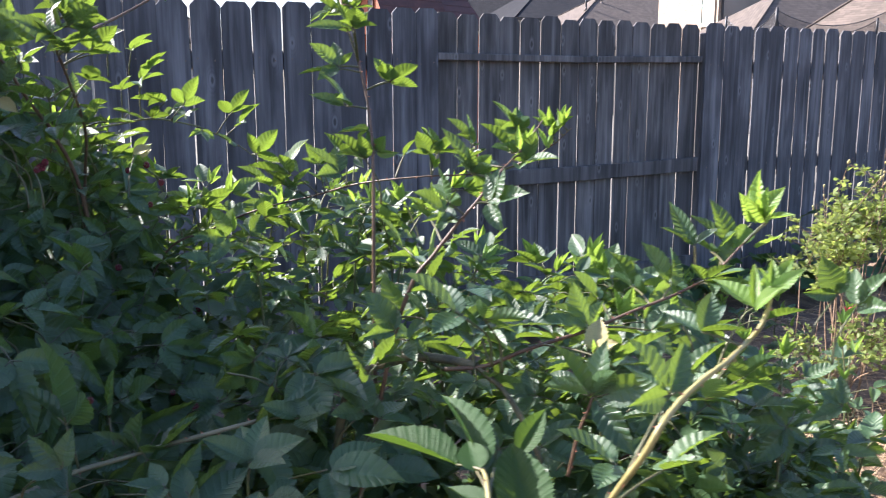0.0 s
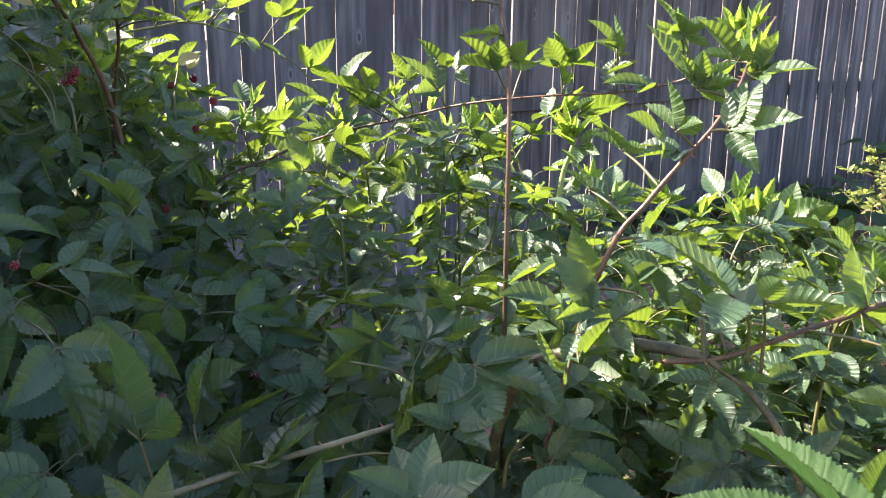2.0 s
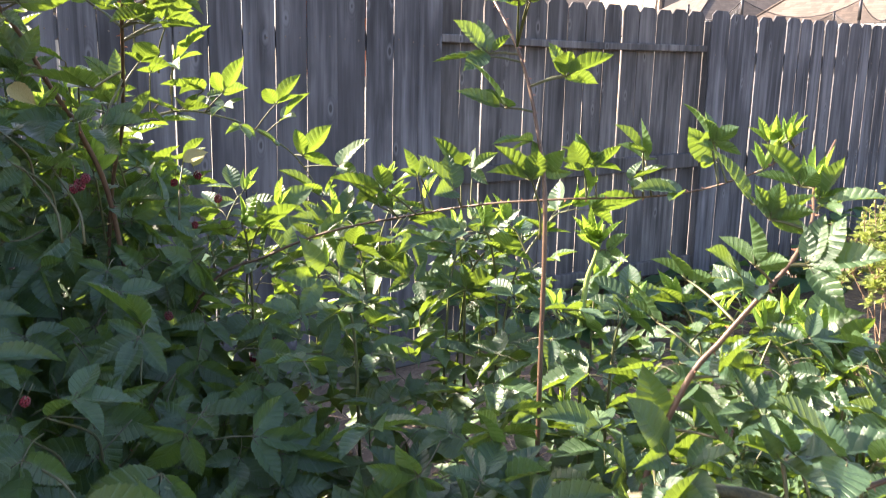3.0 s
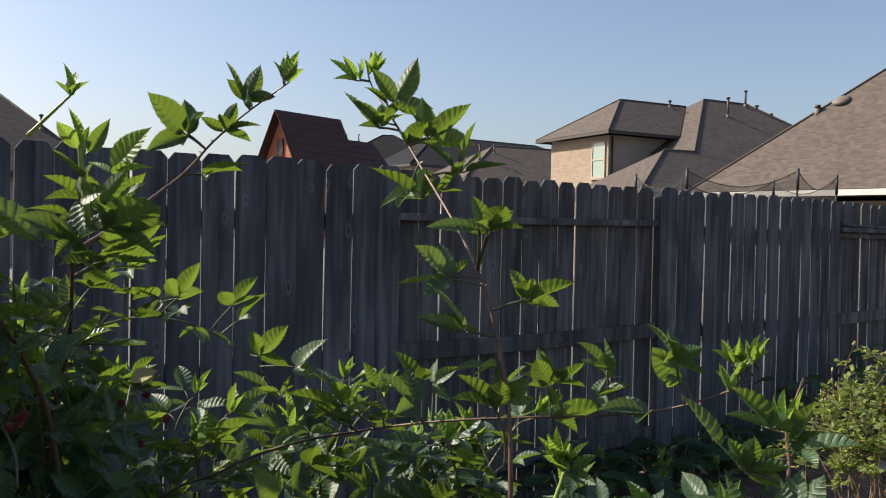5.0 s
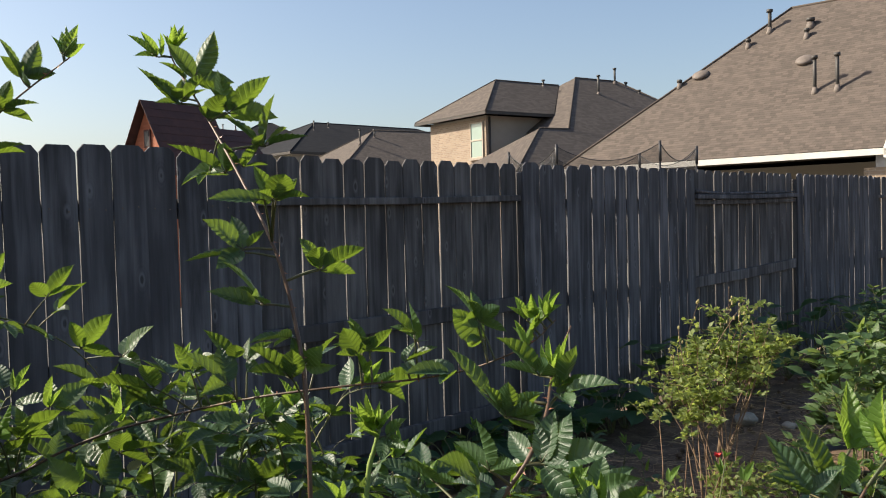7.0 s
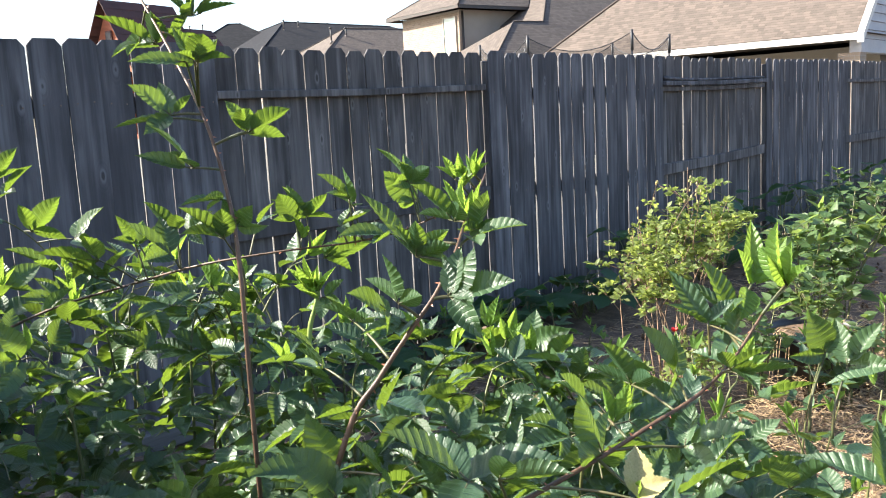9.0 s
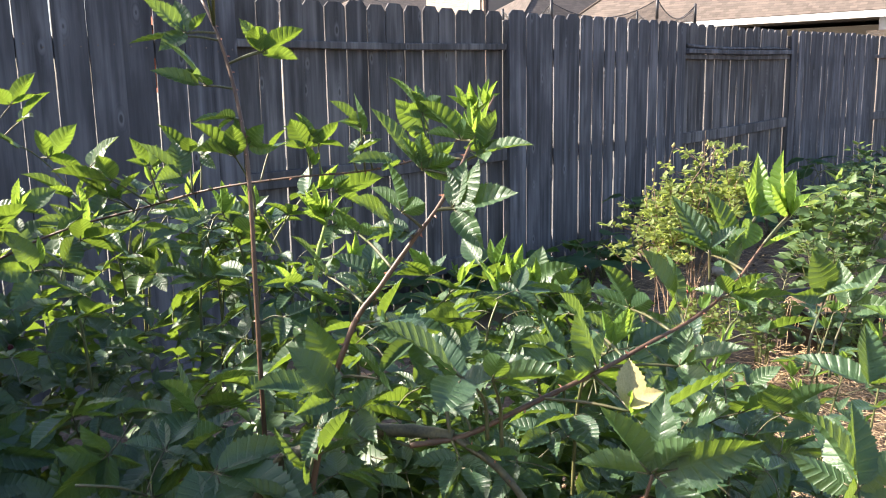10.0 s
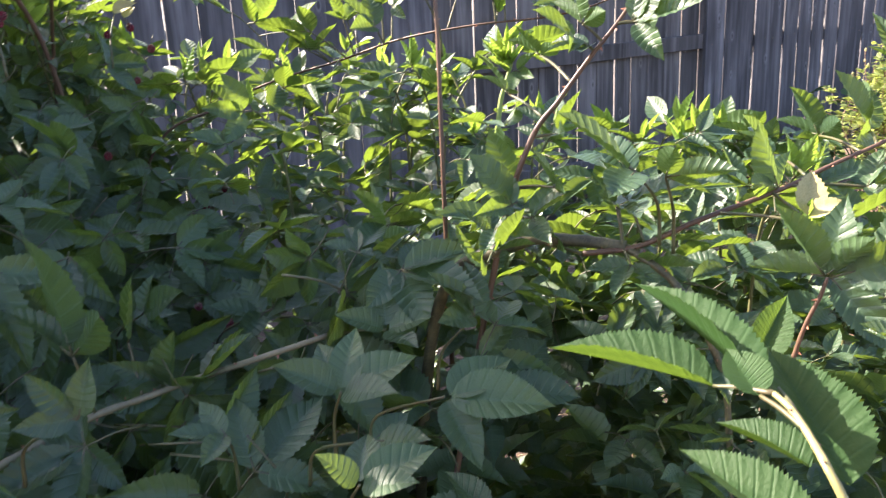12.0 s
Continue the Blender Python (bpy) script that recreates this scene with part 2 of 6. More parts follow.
def soil():
    m, t, b = material("garden_soil")
    big = noise_at(t, 0.9, 5.0)
    mid = noise_at(t, 9.0, 6.0)
    fine = noise_at(t, 70.0, 5.0)
    f = maths(t, "ADD", maths(t, "MULTIPLY", mid, 0.55), maths(t, "MULTIPLY", fine, 0.45))
    col = ramp(t, f, [(0.33, (0.040, 0.027, 0.019)), (0.5, (0.105, 0.071, 0.048)), (0.68, (0.24, 0.172, 0.115))])
    col = mix(t, ramp(t, big, [(0.45, (0, 0, 0)), (0.70, (0.5, 0.5, 0.5))]), col, (0.26, 0.175, 0.11))
    where = t.nodes.new("ShaderNodeTexCoord")
    axis = t.nodes.new("ShaderNodeSeparateXYZ")
    t.links.new(where.outputs["Object"], axis.inputs[0])
    dry = ramp(t, f, [(0.33, (0.10, 0.095, 0.080)), (0.66, (0.23, 0.22, 0.185))])  # bleached lawn beyond the fence
    col = mix(t, maths(t, "GREATER_THAN", axis.outputs[1], 0.12), col, dry)
    t.links.new(col, b.inputs["Base Color"])
    b.inputs["Roughness"].default_value = 0.95
    bump(t, b, f, 0.9, 0.02)
    return m


SOIL = soil()


def courses(name, wide, high, joint, dark, light, gap, rough, relief, spread=0.6):
    """Courses of shingles or bricks, laid by the surface's own metres."""
    m, t, b = material(name)
    uv = t.nodes.new("ShaderNodeUVMap")
    br = node(t, "ShaderNodeTexBrick", Scale=1.0, Bias=0.0)
    br.inputs["Mortar Size"].default_value = joint
    br.inputs["Brick Width"].default_value, br.inputs["Row Height"].default_value = wide, high
    br.inputs["Color1"].default_value, br.inputs["Color2"].default_value = (*dark, 1), (*light, 1)
    br.inputs["Mortar"].default_value = (*gap, 1)
    t.links.new(uv.outputs[0], br.inputs["Vector"])
    n = noise_at(t, 0.7, 5.0)
    g = noise_at(t, 30.0, 4.0)
    col = mix(t, maths(t, "MULTIPLY", n, spread), br.outputs[0], tuple(0.7 * v for v in dark))
    col = mix(t, maths(t, "MULTIPLY", g, 0.3), col, light)
    t.links.new(col, b.inputs["Base Color"])
    b.inputs["Roughness"].default_value = rough
    bump(t, b, maths(t, "SUBTRACT", maths(t, "MULTIPLY", g, 0.3), br.outputs["Fac"]), 0.8, relief)
    return m


def shingles(name, tones, tab, course, rough=0.92):
    """Laminated asphalt shingles: tabs of mixed tones in thin courses with a painted shadow line under each."""
    m, t, b = material(name)
    uv = t.nodes.new("ShaderNodeUVMap")
    sep = t.nodes.new("ShaderNodeSeparateXYZ")
    t.links.new(uv.outputs[0], sep.inputs[0])
    high = maths(t, "DIVIDE", sep.outputs[1], course)
    row = maths(t, "FLOOR", high)
    along = maths(t, "ADD", maths(t, "DIVIDE", sep.outputs[0], tab), maths(t, "MULTIPLY", maths(t, "SINE", maths(t, "MULTIPLY", row, 12.9)), 43.7))
    cell = t.nodes.new("ShaderNodeCombineXYZ")
    t.links.new(maths(t, "FLOOR", along), cell.inputs[0])
    t.links.new(row, cell.inputs[1])
    white = t.nodes.new("ShaderNodeTexWhiteNoise")
    white.noise_dimensions = "2D"
    t.links.new(cell.outputs[0], white.inputs["Vector"])
    streak = noise_at(t, 1.1, 5.0)
    grit = noise_at(t, 42.0, 4.0)
    f = maths(t, "ADD", maths(t, "MULTIPLY", white.outputs["Value"], 0.62), maths(t, "MULTIPLY", streak, 0.38))
    col = ramp(t, f, [(0.12, tones[0]), (0.5, tones[1]), (0.9, tones[2])])
    col = mix(t, maths(t, "MULTIPLY", grit, 0.45), col, tones[0])
    # shadow at the foot of each course, painted into the colour
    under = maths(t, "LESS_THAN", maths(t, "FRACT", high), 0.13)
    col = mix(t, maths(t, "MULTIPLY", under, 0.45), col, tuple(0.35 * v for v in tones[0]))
    t.links.new(col, b.inputs["Base Color"])
    b.inputs["Roughness"].default_value = rough
    b.inputs["Specular IOR Level"].default_value = 0.2
    bump(t, b, maths(t, "ADD", maths(t, "FRACT", high), maths(t, "MULTIPLY", white.outputs["Value"], 0.5)), 0.5, 0.006)
    return m


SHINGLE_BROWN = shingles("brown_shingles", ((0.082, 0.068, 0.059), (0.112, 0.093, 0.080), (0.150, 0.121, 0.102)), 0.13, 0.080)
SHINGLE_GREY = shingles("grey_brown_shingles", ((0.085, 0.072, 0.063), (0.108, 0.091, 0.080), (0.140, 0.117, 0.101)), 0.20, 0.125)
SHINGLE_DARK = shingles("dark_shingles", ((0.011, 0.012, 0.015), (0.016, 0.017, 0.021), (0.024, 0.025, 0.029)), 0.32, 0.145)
BRICK = courses("tan_brick", 0.21, 0.075, 0.009, (0.24, 0.175, 0.125), (0.36, 0.275, 0.20), (0.33, 0.29, 0.245), 0.9, 0.008, spread=0.35)


def glass_pane():
    m, t, b = material("window_glass")
    b.inputs["Base Color"].default_value = (0.22, 0.30, 0.27, 1)
    b.inputs["Roughness"].default_value, b.inputs["Specular IOR Level"].default_value = 0.06, 0.9
    return m


GLASS = glass_pane()


def netting():
    """A dark knotted mesh, mostly holes."""
    m, t, b = material("black_netting")
    b.inputs["Base Color"].default_value, b.inputs["Roughness"].default_value = (0.02, 0.02, 0.022, 1), 0.7
    tr = t.nodes.new("ShaderNodeBsdfTransparent")
    mx = t.nodes.new("ShaderNodeMixShader")
    mx.inputs[0].default_value = 0.36
    t.links.new(tr.outputs[0], mx.inputs[1])
    t.links.new(b.outputs[0], mx.inputs[2])
    t.links.new(mx.outputs[0], t.nodes["Material Output"].inputs[0])
    return m


NETTING = netting()

# ---- building blocks ----


def mesh_of(name, bm, materials):
    me = bpy.data.meshes.new(name)
    bm.normal_update()
    bm.to_mesh(me)
    bm.free()
    for m in materials if isinstance(materials, (list, tuple)) else (materials,):
        me.materials.append(m)
    return me


def part(name, bm, materials, parent=None, label="", kind=""):
    me = bm if isinstance(bm, bpy.types.Mesh) else mesh_of(name, bm, materials)
    ob = new(name, me)
    ob.parent = parent
    return tagged(ob, label=label, kind=kind)


def thing(name, x=0.0, y=0.0, z=0.0, turn=0.0, **tags):
    ob = new(name)
    ob.empty_display_size = 0.1
    ob.matrix_world = pose(x, y, z, 0, 0, turn)
    return tagged(ob, **tags)


def box(bm, x0, x1, y0, y1, z0, z1, bevel=0.0, slot=0):
    made = bmesh.ops.create_cube(bm, size=1.0, matrix=Matrix.Translation(((x0 + x1) / 2, (y0 + y1) / 2, (z0 + z1) / 2)) @ Matrix.Diagonal((x1 - x0, y1 - y0, z1 - z0, 1)))
    faces = {f for v in made["verts"] for f in v.link_faces}
    for f in faces:
        f.material_index = slot
    if bevel:
        edges = list({e for f in faces for e in f.edges})
        bmesh.ops.bevel(bm, geom=edges, offset=bevel, segments=1, affect="EDGES", profile=0.5)
    return made["verts"]


def curve_points(points, steps=6):
    """A smooth line through the points (Catmull-Rom)."""
    p = [Vector(q) for q in points]
    p = [2 * p[0] - p[1], *p, 2 * p[-1] - p[-2]]
    out = []
    for i in range(1, len(p) - 2):
        a, b, c, d = p[i - 1:i + 3]
        for k in range(steps):
            s = k / steps
            out.append(0.5 * (2 * b + (c - a) * s + (2 * a - 5 * b + 4 * c - d) * s * s + (3 * b - a - 3 * c + d) * s ** 3))
    out.append(p[-2])
    return out


def tube(bm, line, r0, r1, sides=7, slot=0, wobble=0.0):
    """A tapered stem along a line of points."""
    rings = []
    n = len(line)
    side = Vector((0.31, 0.52, 0.79))
    for i, p in enumerate(line):
        d = (line[min(i + 1, n - 1)] - line[max(i - 1, 0)]).normalized()
        u = d.cross(side)
        if u.length < 0.05:
            u = d.cross(Vector((1, 0, 0)))
        u.normalize()
        w = d.cross(u)
        r = r0 + (r1 - r0) * i / max(1, n - 1)
        r *= 1 + wobble * math.sin(i * 2.1)
        rings.append([bm.verts.new(p + r * (math.cos(a) * u + math.sin(a) * w)) for a in (2 * math.pi * k / sides for k in range(sides))])
    for a, b in zip(rings, rings[1:]):
        for k in range(sides):
            f = bm.faces.new((a[k], a[(k + 1) % sides], b[(k + 1) % sides], b[k]))
            f.smooth, f.material_index = True, slot
    for r, flip in ((rings[0], True), (rings[-1], False)):
        f = bm.faces.new(list(reversed(r)) if flip else r)
        f.material_index = slot


def thorns(bm, line, rng, every=0.02, size=0.005, radius=0.003, slot=0):
    run = 0.0
    for a, b in zip(line, line[1:]):
        run += (b - a).length
        if run > every:
            run = 0.0
            d = (b - a).normalized()
            o = Vector((rng.uniform(-1, 1), rng.uniform(-1, 1), rng.uniform(-0.6, 1)))
            o = (o - d * o.dot(d)).normalized()
            tip = a + o * (radius + size) - d * size * 0.4
            base = [bm.verts.new(a + o * radius * 0.6 + k) for k in (d * 0.0018, -d * 0.0018, d.cross(o) * 0.0012)]
            top = bm.verts.new(tip)
            for i in range(3):
                f = bm.faces.new((base[i], base[(i + 1) % 3], top))
                f.material_index = slot


def leaflet(bm, uvl, at, length, width, rows, columns, fold, droop, pleat, slot=0, twist=0.0, teeth=0.10, blunt=0.52, pleats=8):
    """One serrated, pointed leaflet from its foot at the matrix `at`, along its y axis; its rows follow the side veins."""
    lean = 0.15 if columns > 2 else 0.05
    tip = 2.02 - 0.6 * blunt
    top = 0.6 / (0.6 + tip)
    norm = 1.0 / (top ** 0.6 * (1 - top) ** tip)
    grid = []
    for i in range(rows + 1):
        v = i / rows
        w = width * norm * v ** 0.6 * (1 - v) ** tip
        edge = 1.0 + (teeth * (1.25 if i % 4 == 1 else 0.75) if i % 2 else -teeth * 0.8) * (1 if 0 < i < rows else 0)
        lift = pleat * length * math.sin(2 * math.pi * pleats * v) * min(1.0, 2.2 * w / width)
        row = []
        for k in range(columns + 1):
            u = 2 * k / columns - 1
            rim = abs(u) > 0.99
            x = u * w * (edge if rim else 1.0) * length / math.sqrt(1 + fold * fold)
            y = length * (v + abs(u) * lean * math.sin(math.pi * v)) + (0.45 * length / rows if rim and i % 2 and columns > 2 else 0)
            z = fold * abs(x) * (1 - 0.25 * abs(u)) - droop * length * v * v + lift * min(1.0, 1.6 * abs(u))
            z += twist * x * v * 0.7
            row.append((bm.verts.new(at @ Vector((x, y, z))), (u * 0.5 + 0.5, v)))
        grid.append(row)
    for i in range(rows):
        for k in range(columns):
            q = (grid[i][k], grid[i][k + 1], grid[i + 1][k + 1], grid[i + 1][k])
            f = bm.faces.new([c[0] for c in q])
            f.smooth, f.material_index = True, slot
            for loop, c in zip(f.loops, q):
                loop[uvl].uv = c[1]


def leaf_into(bm, uvl, m, rng, count, rows, columns, young=False, stalk=0.0):
    """A whole hand-shaped leaf of `count` leaflets, the end one a unit long along y."""
    spread = {1: (0,), 3: (0, 60, -60), 5: (0, 46, -46, 100, -100)}[count]
    for i, a in enumerate(spread):
        size = (1.0, 0.84, 0.84, 0.60, 0.60)[i] * rng.uniform(0.9, 1.08)
        foot = 0.10 if i == 0 else 0.03
        turn = a + rng.uniform(-9, 9)
        if young:
            turn *= 0.6
        tilt = rng.uniform(-16, 22) - (3 if i else 0) + (22 if young else 0)
        roll = rng.uniform(-13, 13) + (0 if i == 0 else (9 if a > 0 else -9))
        at = m @ pose(0, 0, 0, 0, 0, turn) @ pose(0, foot, 0, tilt, roll, 0)
        leaflet(bm, uvl, at, size, rng.uniform(0.25, 0.32) * (0.8 if young else 0.84 if count == 1 else 1), rows, columns,
                rng.choice((0.35, 0.6, 0.85, 1.1)) * rng.uniform(0.8, 1.2) + (0.2 if young else 0), rng.uniform(-0.06, 0.24), rng.uniform(0.005, 0.012) if columns > 2 else 0.0, 0, rng.uniform(-1, 1), 0.070)
        a0, a1 = m @ Vector((0, 0, 0)), at @ Vector((0, 0.12, 0))
        if columns > 2:
            tube(bm, [a0, (a0 + a1) / 2, a1], 0.016 * m.median_scale, 0.010 * m.median_scale, 4, 1)
    if stalk:
        a = [m @ Vector(q) for q in ((0, 0, 0), (0, -stalk * 0.5, -0.15 * stalk), (0, -stalk, -stalk * 0.55))]
        tube(bm, curve_points(a, 3), 0.011 * m.median_scale, 0.013 * m.median_scale, 4, 1)


def leaf_mesh(name, seed, count, rows, columns, young=False, stalk=0.0):
    rng = random.Random(seed)
    bm = bmesh.new()
    uvl = bm.loops.layers.uv.new("uv")
    leaf_into(bm, uvl, Matrix.Identity(4), rng, count, rows, columns, young, stalk)
    return mesh_of(name, bm, [YOUNG if young else BRAMBLE, STALK])


LEAF_1 = [leaf_mesh("leaf", 90 + k, 1, 48, 4) for k in range(6)]
LEAF_3 = [leaf_mesh("leaf", 10 + k, 3, 48, 4) for k in range(9)]
LEAF_5 = [leaf_mesh("leaf", 30 + k, 5, 48, 4) for k in range(4)]
LEAF_YOUNG = [leaf_mesh("young_leaf", 50 + k, 3, 48, 4, young=True) for k in range(4)]
LEAF_FILL = [leaf_mesh("leaf", 70 + k, 5 if k % 3 == 0 else 3, 36, 4, stalk=0.55) for k in range(9)]

# ---- ground ----


def build_ground():
    """One sheet: fine in the garden bed, coarse towards the horizon."""
    def line(lo, hi, step, far):
        inner = [lo + step * i for i in range(int(round((hi - lo) / step)) + 1)]
        grow = [1, 3, 7, 15, 40, 120, 400, 1500, 4000]
        return [lo - far * g for g in reversed(grow)] + inner + [hi + far * g for g in grow]
    xs, ys = line(-4.0, 9.0, 0.08, 0.8), line(-5.0, 0.6, 0.08, 0.8)
    bm = bmesh.new()
    rows = []
    for y in ys:
        row = []
        for x in xs:
            z = 0.0
            if -4 < x < 9 and -5 < y < 0.6:
                z = 0.035 * noise.noise((x * 1.3, y * 1.3, 0)) + 0.02 * noise.noise((x * 5, y * 5, 3)) + 0.012 * noise.noise((x * 13, y * 13, 7))
            row.append(bm.verts.new((x, y, z)))
        rows.append(row)
    for a, b in zip(rows, rows[1:]):
        for i in range(len(xs) - 1):
            bm.faces.new((a[i], a[i + 1], b[i + 1], b[i])).smooth = True
    tagged(part("ground", bm, SOIL), label="dry brown garden soil with straw and clods", category="ground", kind="structure")


build_ground()

# ---- fence ----
WIDE_FAR, WIDE_NEAR, TALL = 2.010, 2.222, 1.83
# where one board ends and the next begins, in the three panels that stand nearest
BOARDS = {
    -2.20: (-2.20, -2.05, -1.903, -1.757, -1.610, -1.463, -1.315, -1.166, -1.017, -0.865, -0.714, -0.563, -0.414, -0.266, -0.122, 0.020),
    0.02: (0.020, 0.164, 0.307, 0.451, 0.594, 0.738, 0.887, 1.028, 1.170, 1.315, 1.453, 1.596, 1.735, 1.877, 2.027),
    2.03: (2.033, 2.204, 2.348, 2.487, 2.644, 2.796, 2.949, 3.090, 3.232, 3.385, 3.529, 3.681, 3.824, 3.963, 4.103, 4.252),
}


def picket_mesh(seed, mat):
    """A dog-eared board 1.80 m tall, slightly cupped and bowed, with worn edges."""
    rng = random.Random(seed)
    w, th, h, ear = 0.07, 0.0060, 1.80, 0.024 + rng.uniform(0, 0.010)
    bow, cup, sway = rng.uniform(-0.004, 0.004), rng.uniform(-0.0015, 0.0015), rng.uniform(-0.0016, 0.0016)
    levels = [0.0, 0.25, 0.5, 0.75, 1.0, 1.25, 1.5, h - ear, h]
    bm = bmesh.new()
    rings = []
    for z in levels:
        half = w - (0.026 if z == h else 0) + 0.0009 * noise.noise((seed * 3.1, z * 4.0, 0))
        y = bow * math.sin(math.pi * z / h)
        x0 = sway * math.sin(1.5 * math.pi * z / h)
        e = 0.0022
        ring = [(-half, -th + e), (-half + e, -th), (0, -th + cup), (half - e, -th), (half, -th + e), (half, th - e), (half - e, th), (-half + e, th), (-half, th - e)]
        rings.append([bm.verts.new((x + x0, y + q, z)) for x, q in ring])
    for a, b in zip(rings, rings[1:]):
        for k in range(len(a)):
            bm.faces.new((a[k], a[(k + 1) % len(a)], b[(k + 1) % len(a)], b[k]))
    bm.faces.new(rings[-1])
    bm.faces.new(list(reversed(rings[0])))
    return mesh_of("picket", bm, mat)


def fence_rail(fence, x0, x1, z, high, tilt, mat, y0=0.0165, y1=0.0545, label=""):
    """A long board between two posts, a little bowed."""
    bm = bmesh.new()
    box(bm, x0, x1, y0, y1, 0, high, bevel=0.004)
    bmesh.ops.bisect_plane(bm, geom=bm.verts[:] + bm.edges[:] + bm.faces[:], plane_co=((x0 + x1) / 2, 0, 0), plane_no=(1, 0, 0))
    for v in bm.verts:
        f = (v.co.x - x0) / (x1 - x0)
        v.co.z += z + tilt * (f - 0.5) - 0.008 * math.sin(math.pi * f)
    part("rail", bm, mat, fence, label)


def build_fence():
    """Panels in turn: boards on the garden side of the rails, then boards behind them."""
    rng = random.Random(5)
    front = [picket_mesh(k, WOOD) for k in range(8)]
    behind = [picket_mesh(20 + k, WOOD_BROWN) for k in range(8)]
    fence = thing("fence", label="weathered grey wooden privacy fence with dog-eared pickets", category="fence")
    bm = bmesh.new()
    bmesh.ops.create_cone(bm, cap_ends=True, segments=7, radius1=0.0042, radius2=0.0036, depth=0.002, matrix=pose(0, 0, 0, 90, 0, 0))
    nail = mesh_of("nail", bm, NAIL)
    x, near = 0.02 - WIDE_NEAR - 2 * (WIDE_FAR + WIDE_NEAR), True
    while x < 24:
        x0, x1 = x, x + (WIDE_NEAR if near else WIDE_FAR)
        count = 15 if near else 14
        known = [v for k, v in BOARDS.items() if abs(k - x0) < 0.03]
        ends = known[0] if known else [x0 + (x1 - x0) * (i + (rng.uniform(-0.05, 0.05) if 0 < i < count else 0)) / count for i in range(count + 1)]
        face = 0.0075 if near else 0.0630
        for a, b in zip(ends, ends[1:]):
            gap = rng.uniform(0.0030, 0.0065) if near and x0 < 0 else rng.choice((0.002, 0.006, 0.0085, 0.0095, 0.0105))
            px = (a + b) / 2
            p = part("picket", (front if near else behind)[rng.randrange(8)], None, fence)
            p.matrix_local = pose(px, face + rng.uniform(-0.002, 0.002), TALL - 1.80 + rng.uniform(-0.009, 0.009) + (0.008 if x0 < -0.1 else 0), rng.uniform(-0.15, 0.15), rng.uniform(-0.16, 0.16), rng.uniform(-1.6, 1.6) + (180 if rng.random() < 0.5 else 0)) @ Matrix.Diagonal(((b - a - gap) / 0.14, 1, 1, 1))
            if near and -2.5 < x0 < 6:
                for z in (0.25, 0.90, 1.565):
                    for sx in (-0.038, 0.038):
                        n = part("nail", nail, None, fence)
                        n.matrix_local = pose(px + sx + rng.uniform(-0.008, 0.008), -0.0022, z + rng.uniform(-0.014, 0.014))
        third = abs(x0 - (0.02 + WIDE_FAR + WIDE_NEAR)) < 0.05
        if near:
            for z in (0.205, 0.855, 1.522):
                fence_rail(fence, x0 + 0.098, x1 - 0.098, z, 0.092, 0.0, WOOD)
        else:
            fence_rail(fence, x0 + 0.004, x1 - 0.004, 0.205, 0.09, 0.0, WOOD_BROWN)
            fence_rail(fence, x0 + 0.004, x1 - 0.004, 0.866, 0.09, 0.055 if third else 0.012, WOOD_BROWN)
            fence_rail(fence, x0 + 0.004, x1 - 0.004, 1.545 if third else 1.580, 0.040, 0.010, WOOD_BROWN)
        if third:
            fence_rail(fence, x0 + 0.004, x1 - 0.012, 1.592, 0.036, 0.010, WOOD, -0.021, 0.0155, "doubled upper rail")
            bm = bmesh.new()
            tube(bm, curve_points([(x0 + 0.02, 0.020, 1.652), (x0 + 0.5, 0.012, 1.634), (x0 + 1.2, 0.016, 1.640), (x1 - 0.03, 0.022, 1.650)], 5), 0.014, 0.009, 8, wobble=0.08)
            part("rail", bm, WOOD, fence, "grey pole lying on the upper rail")
        lo, hi = (x1 - 0.093, x1 - 0.004) if near else (x1 + 0.004, x1 + 0.093)
        bm = bmesh.new()
        box(bm, lo, hi, 0.0165, 0.1055, -0.02, 1.775, bevel=0.006)
        part("post", bm, WOOD_BROWN, fence)
        x, near = x1, not near


build_fence()
bm = bmesh.new()
box(bm, -2.6, 1.55, -0.125, -0.03, -0.02, 0.075, bevel=0.008)
tagged(part("edging_timber", bm, TIMBER), label="grey weathered landscape timber lying along the fence foot", category="timber")

# ---- houses beyond the fence ----


def slope(bm, uvl, corners, slot=0):
    """A flat roof or wall face whose pattern runs in metres along its lower edge."""
    vs = [bm.verts.new(c) for c in corners]
    f = bm.faces.new(vs)
    f.material_index = slot
    a, b = Vector(corners[0]), Vector(corners[1])
    u = (b - a).normalized()
    f.normal_update()
    w = f.normal.cross(u)
    for loop in f.loops:
        d = loop.vert.co - a
        loop[uvl].uv = (d.dot(u), d.dot(w))


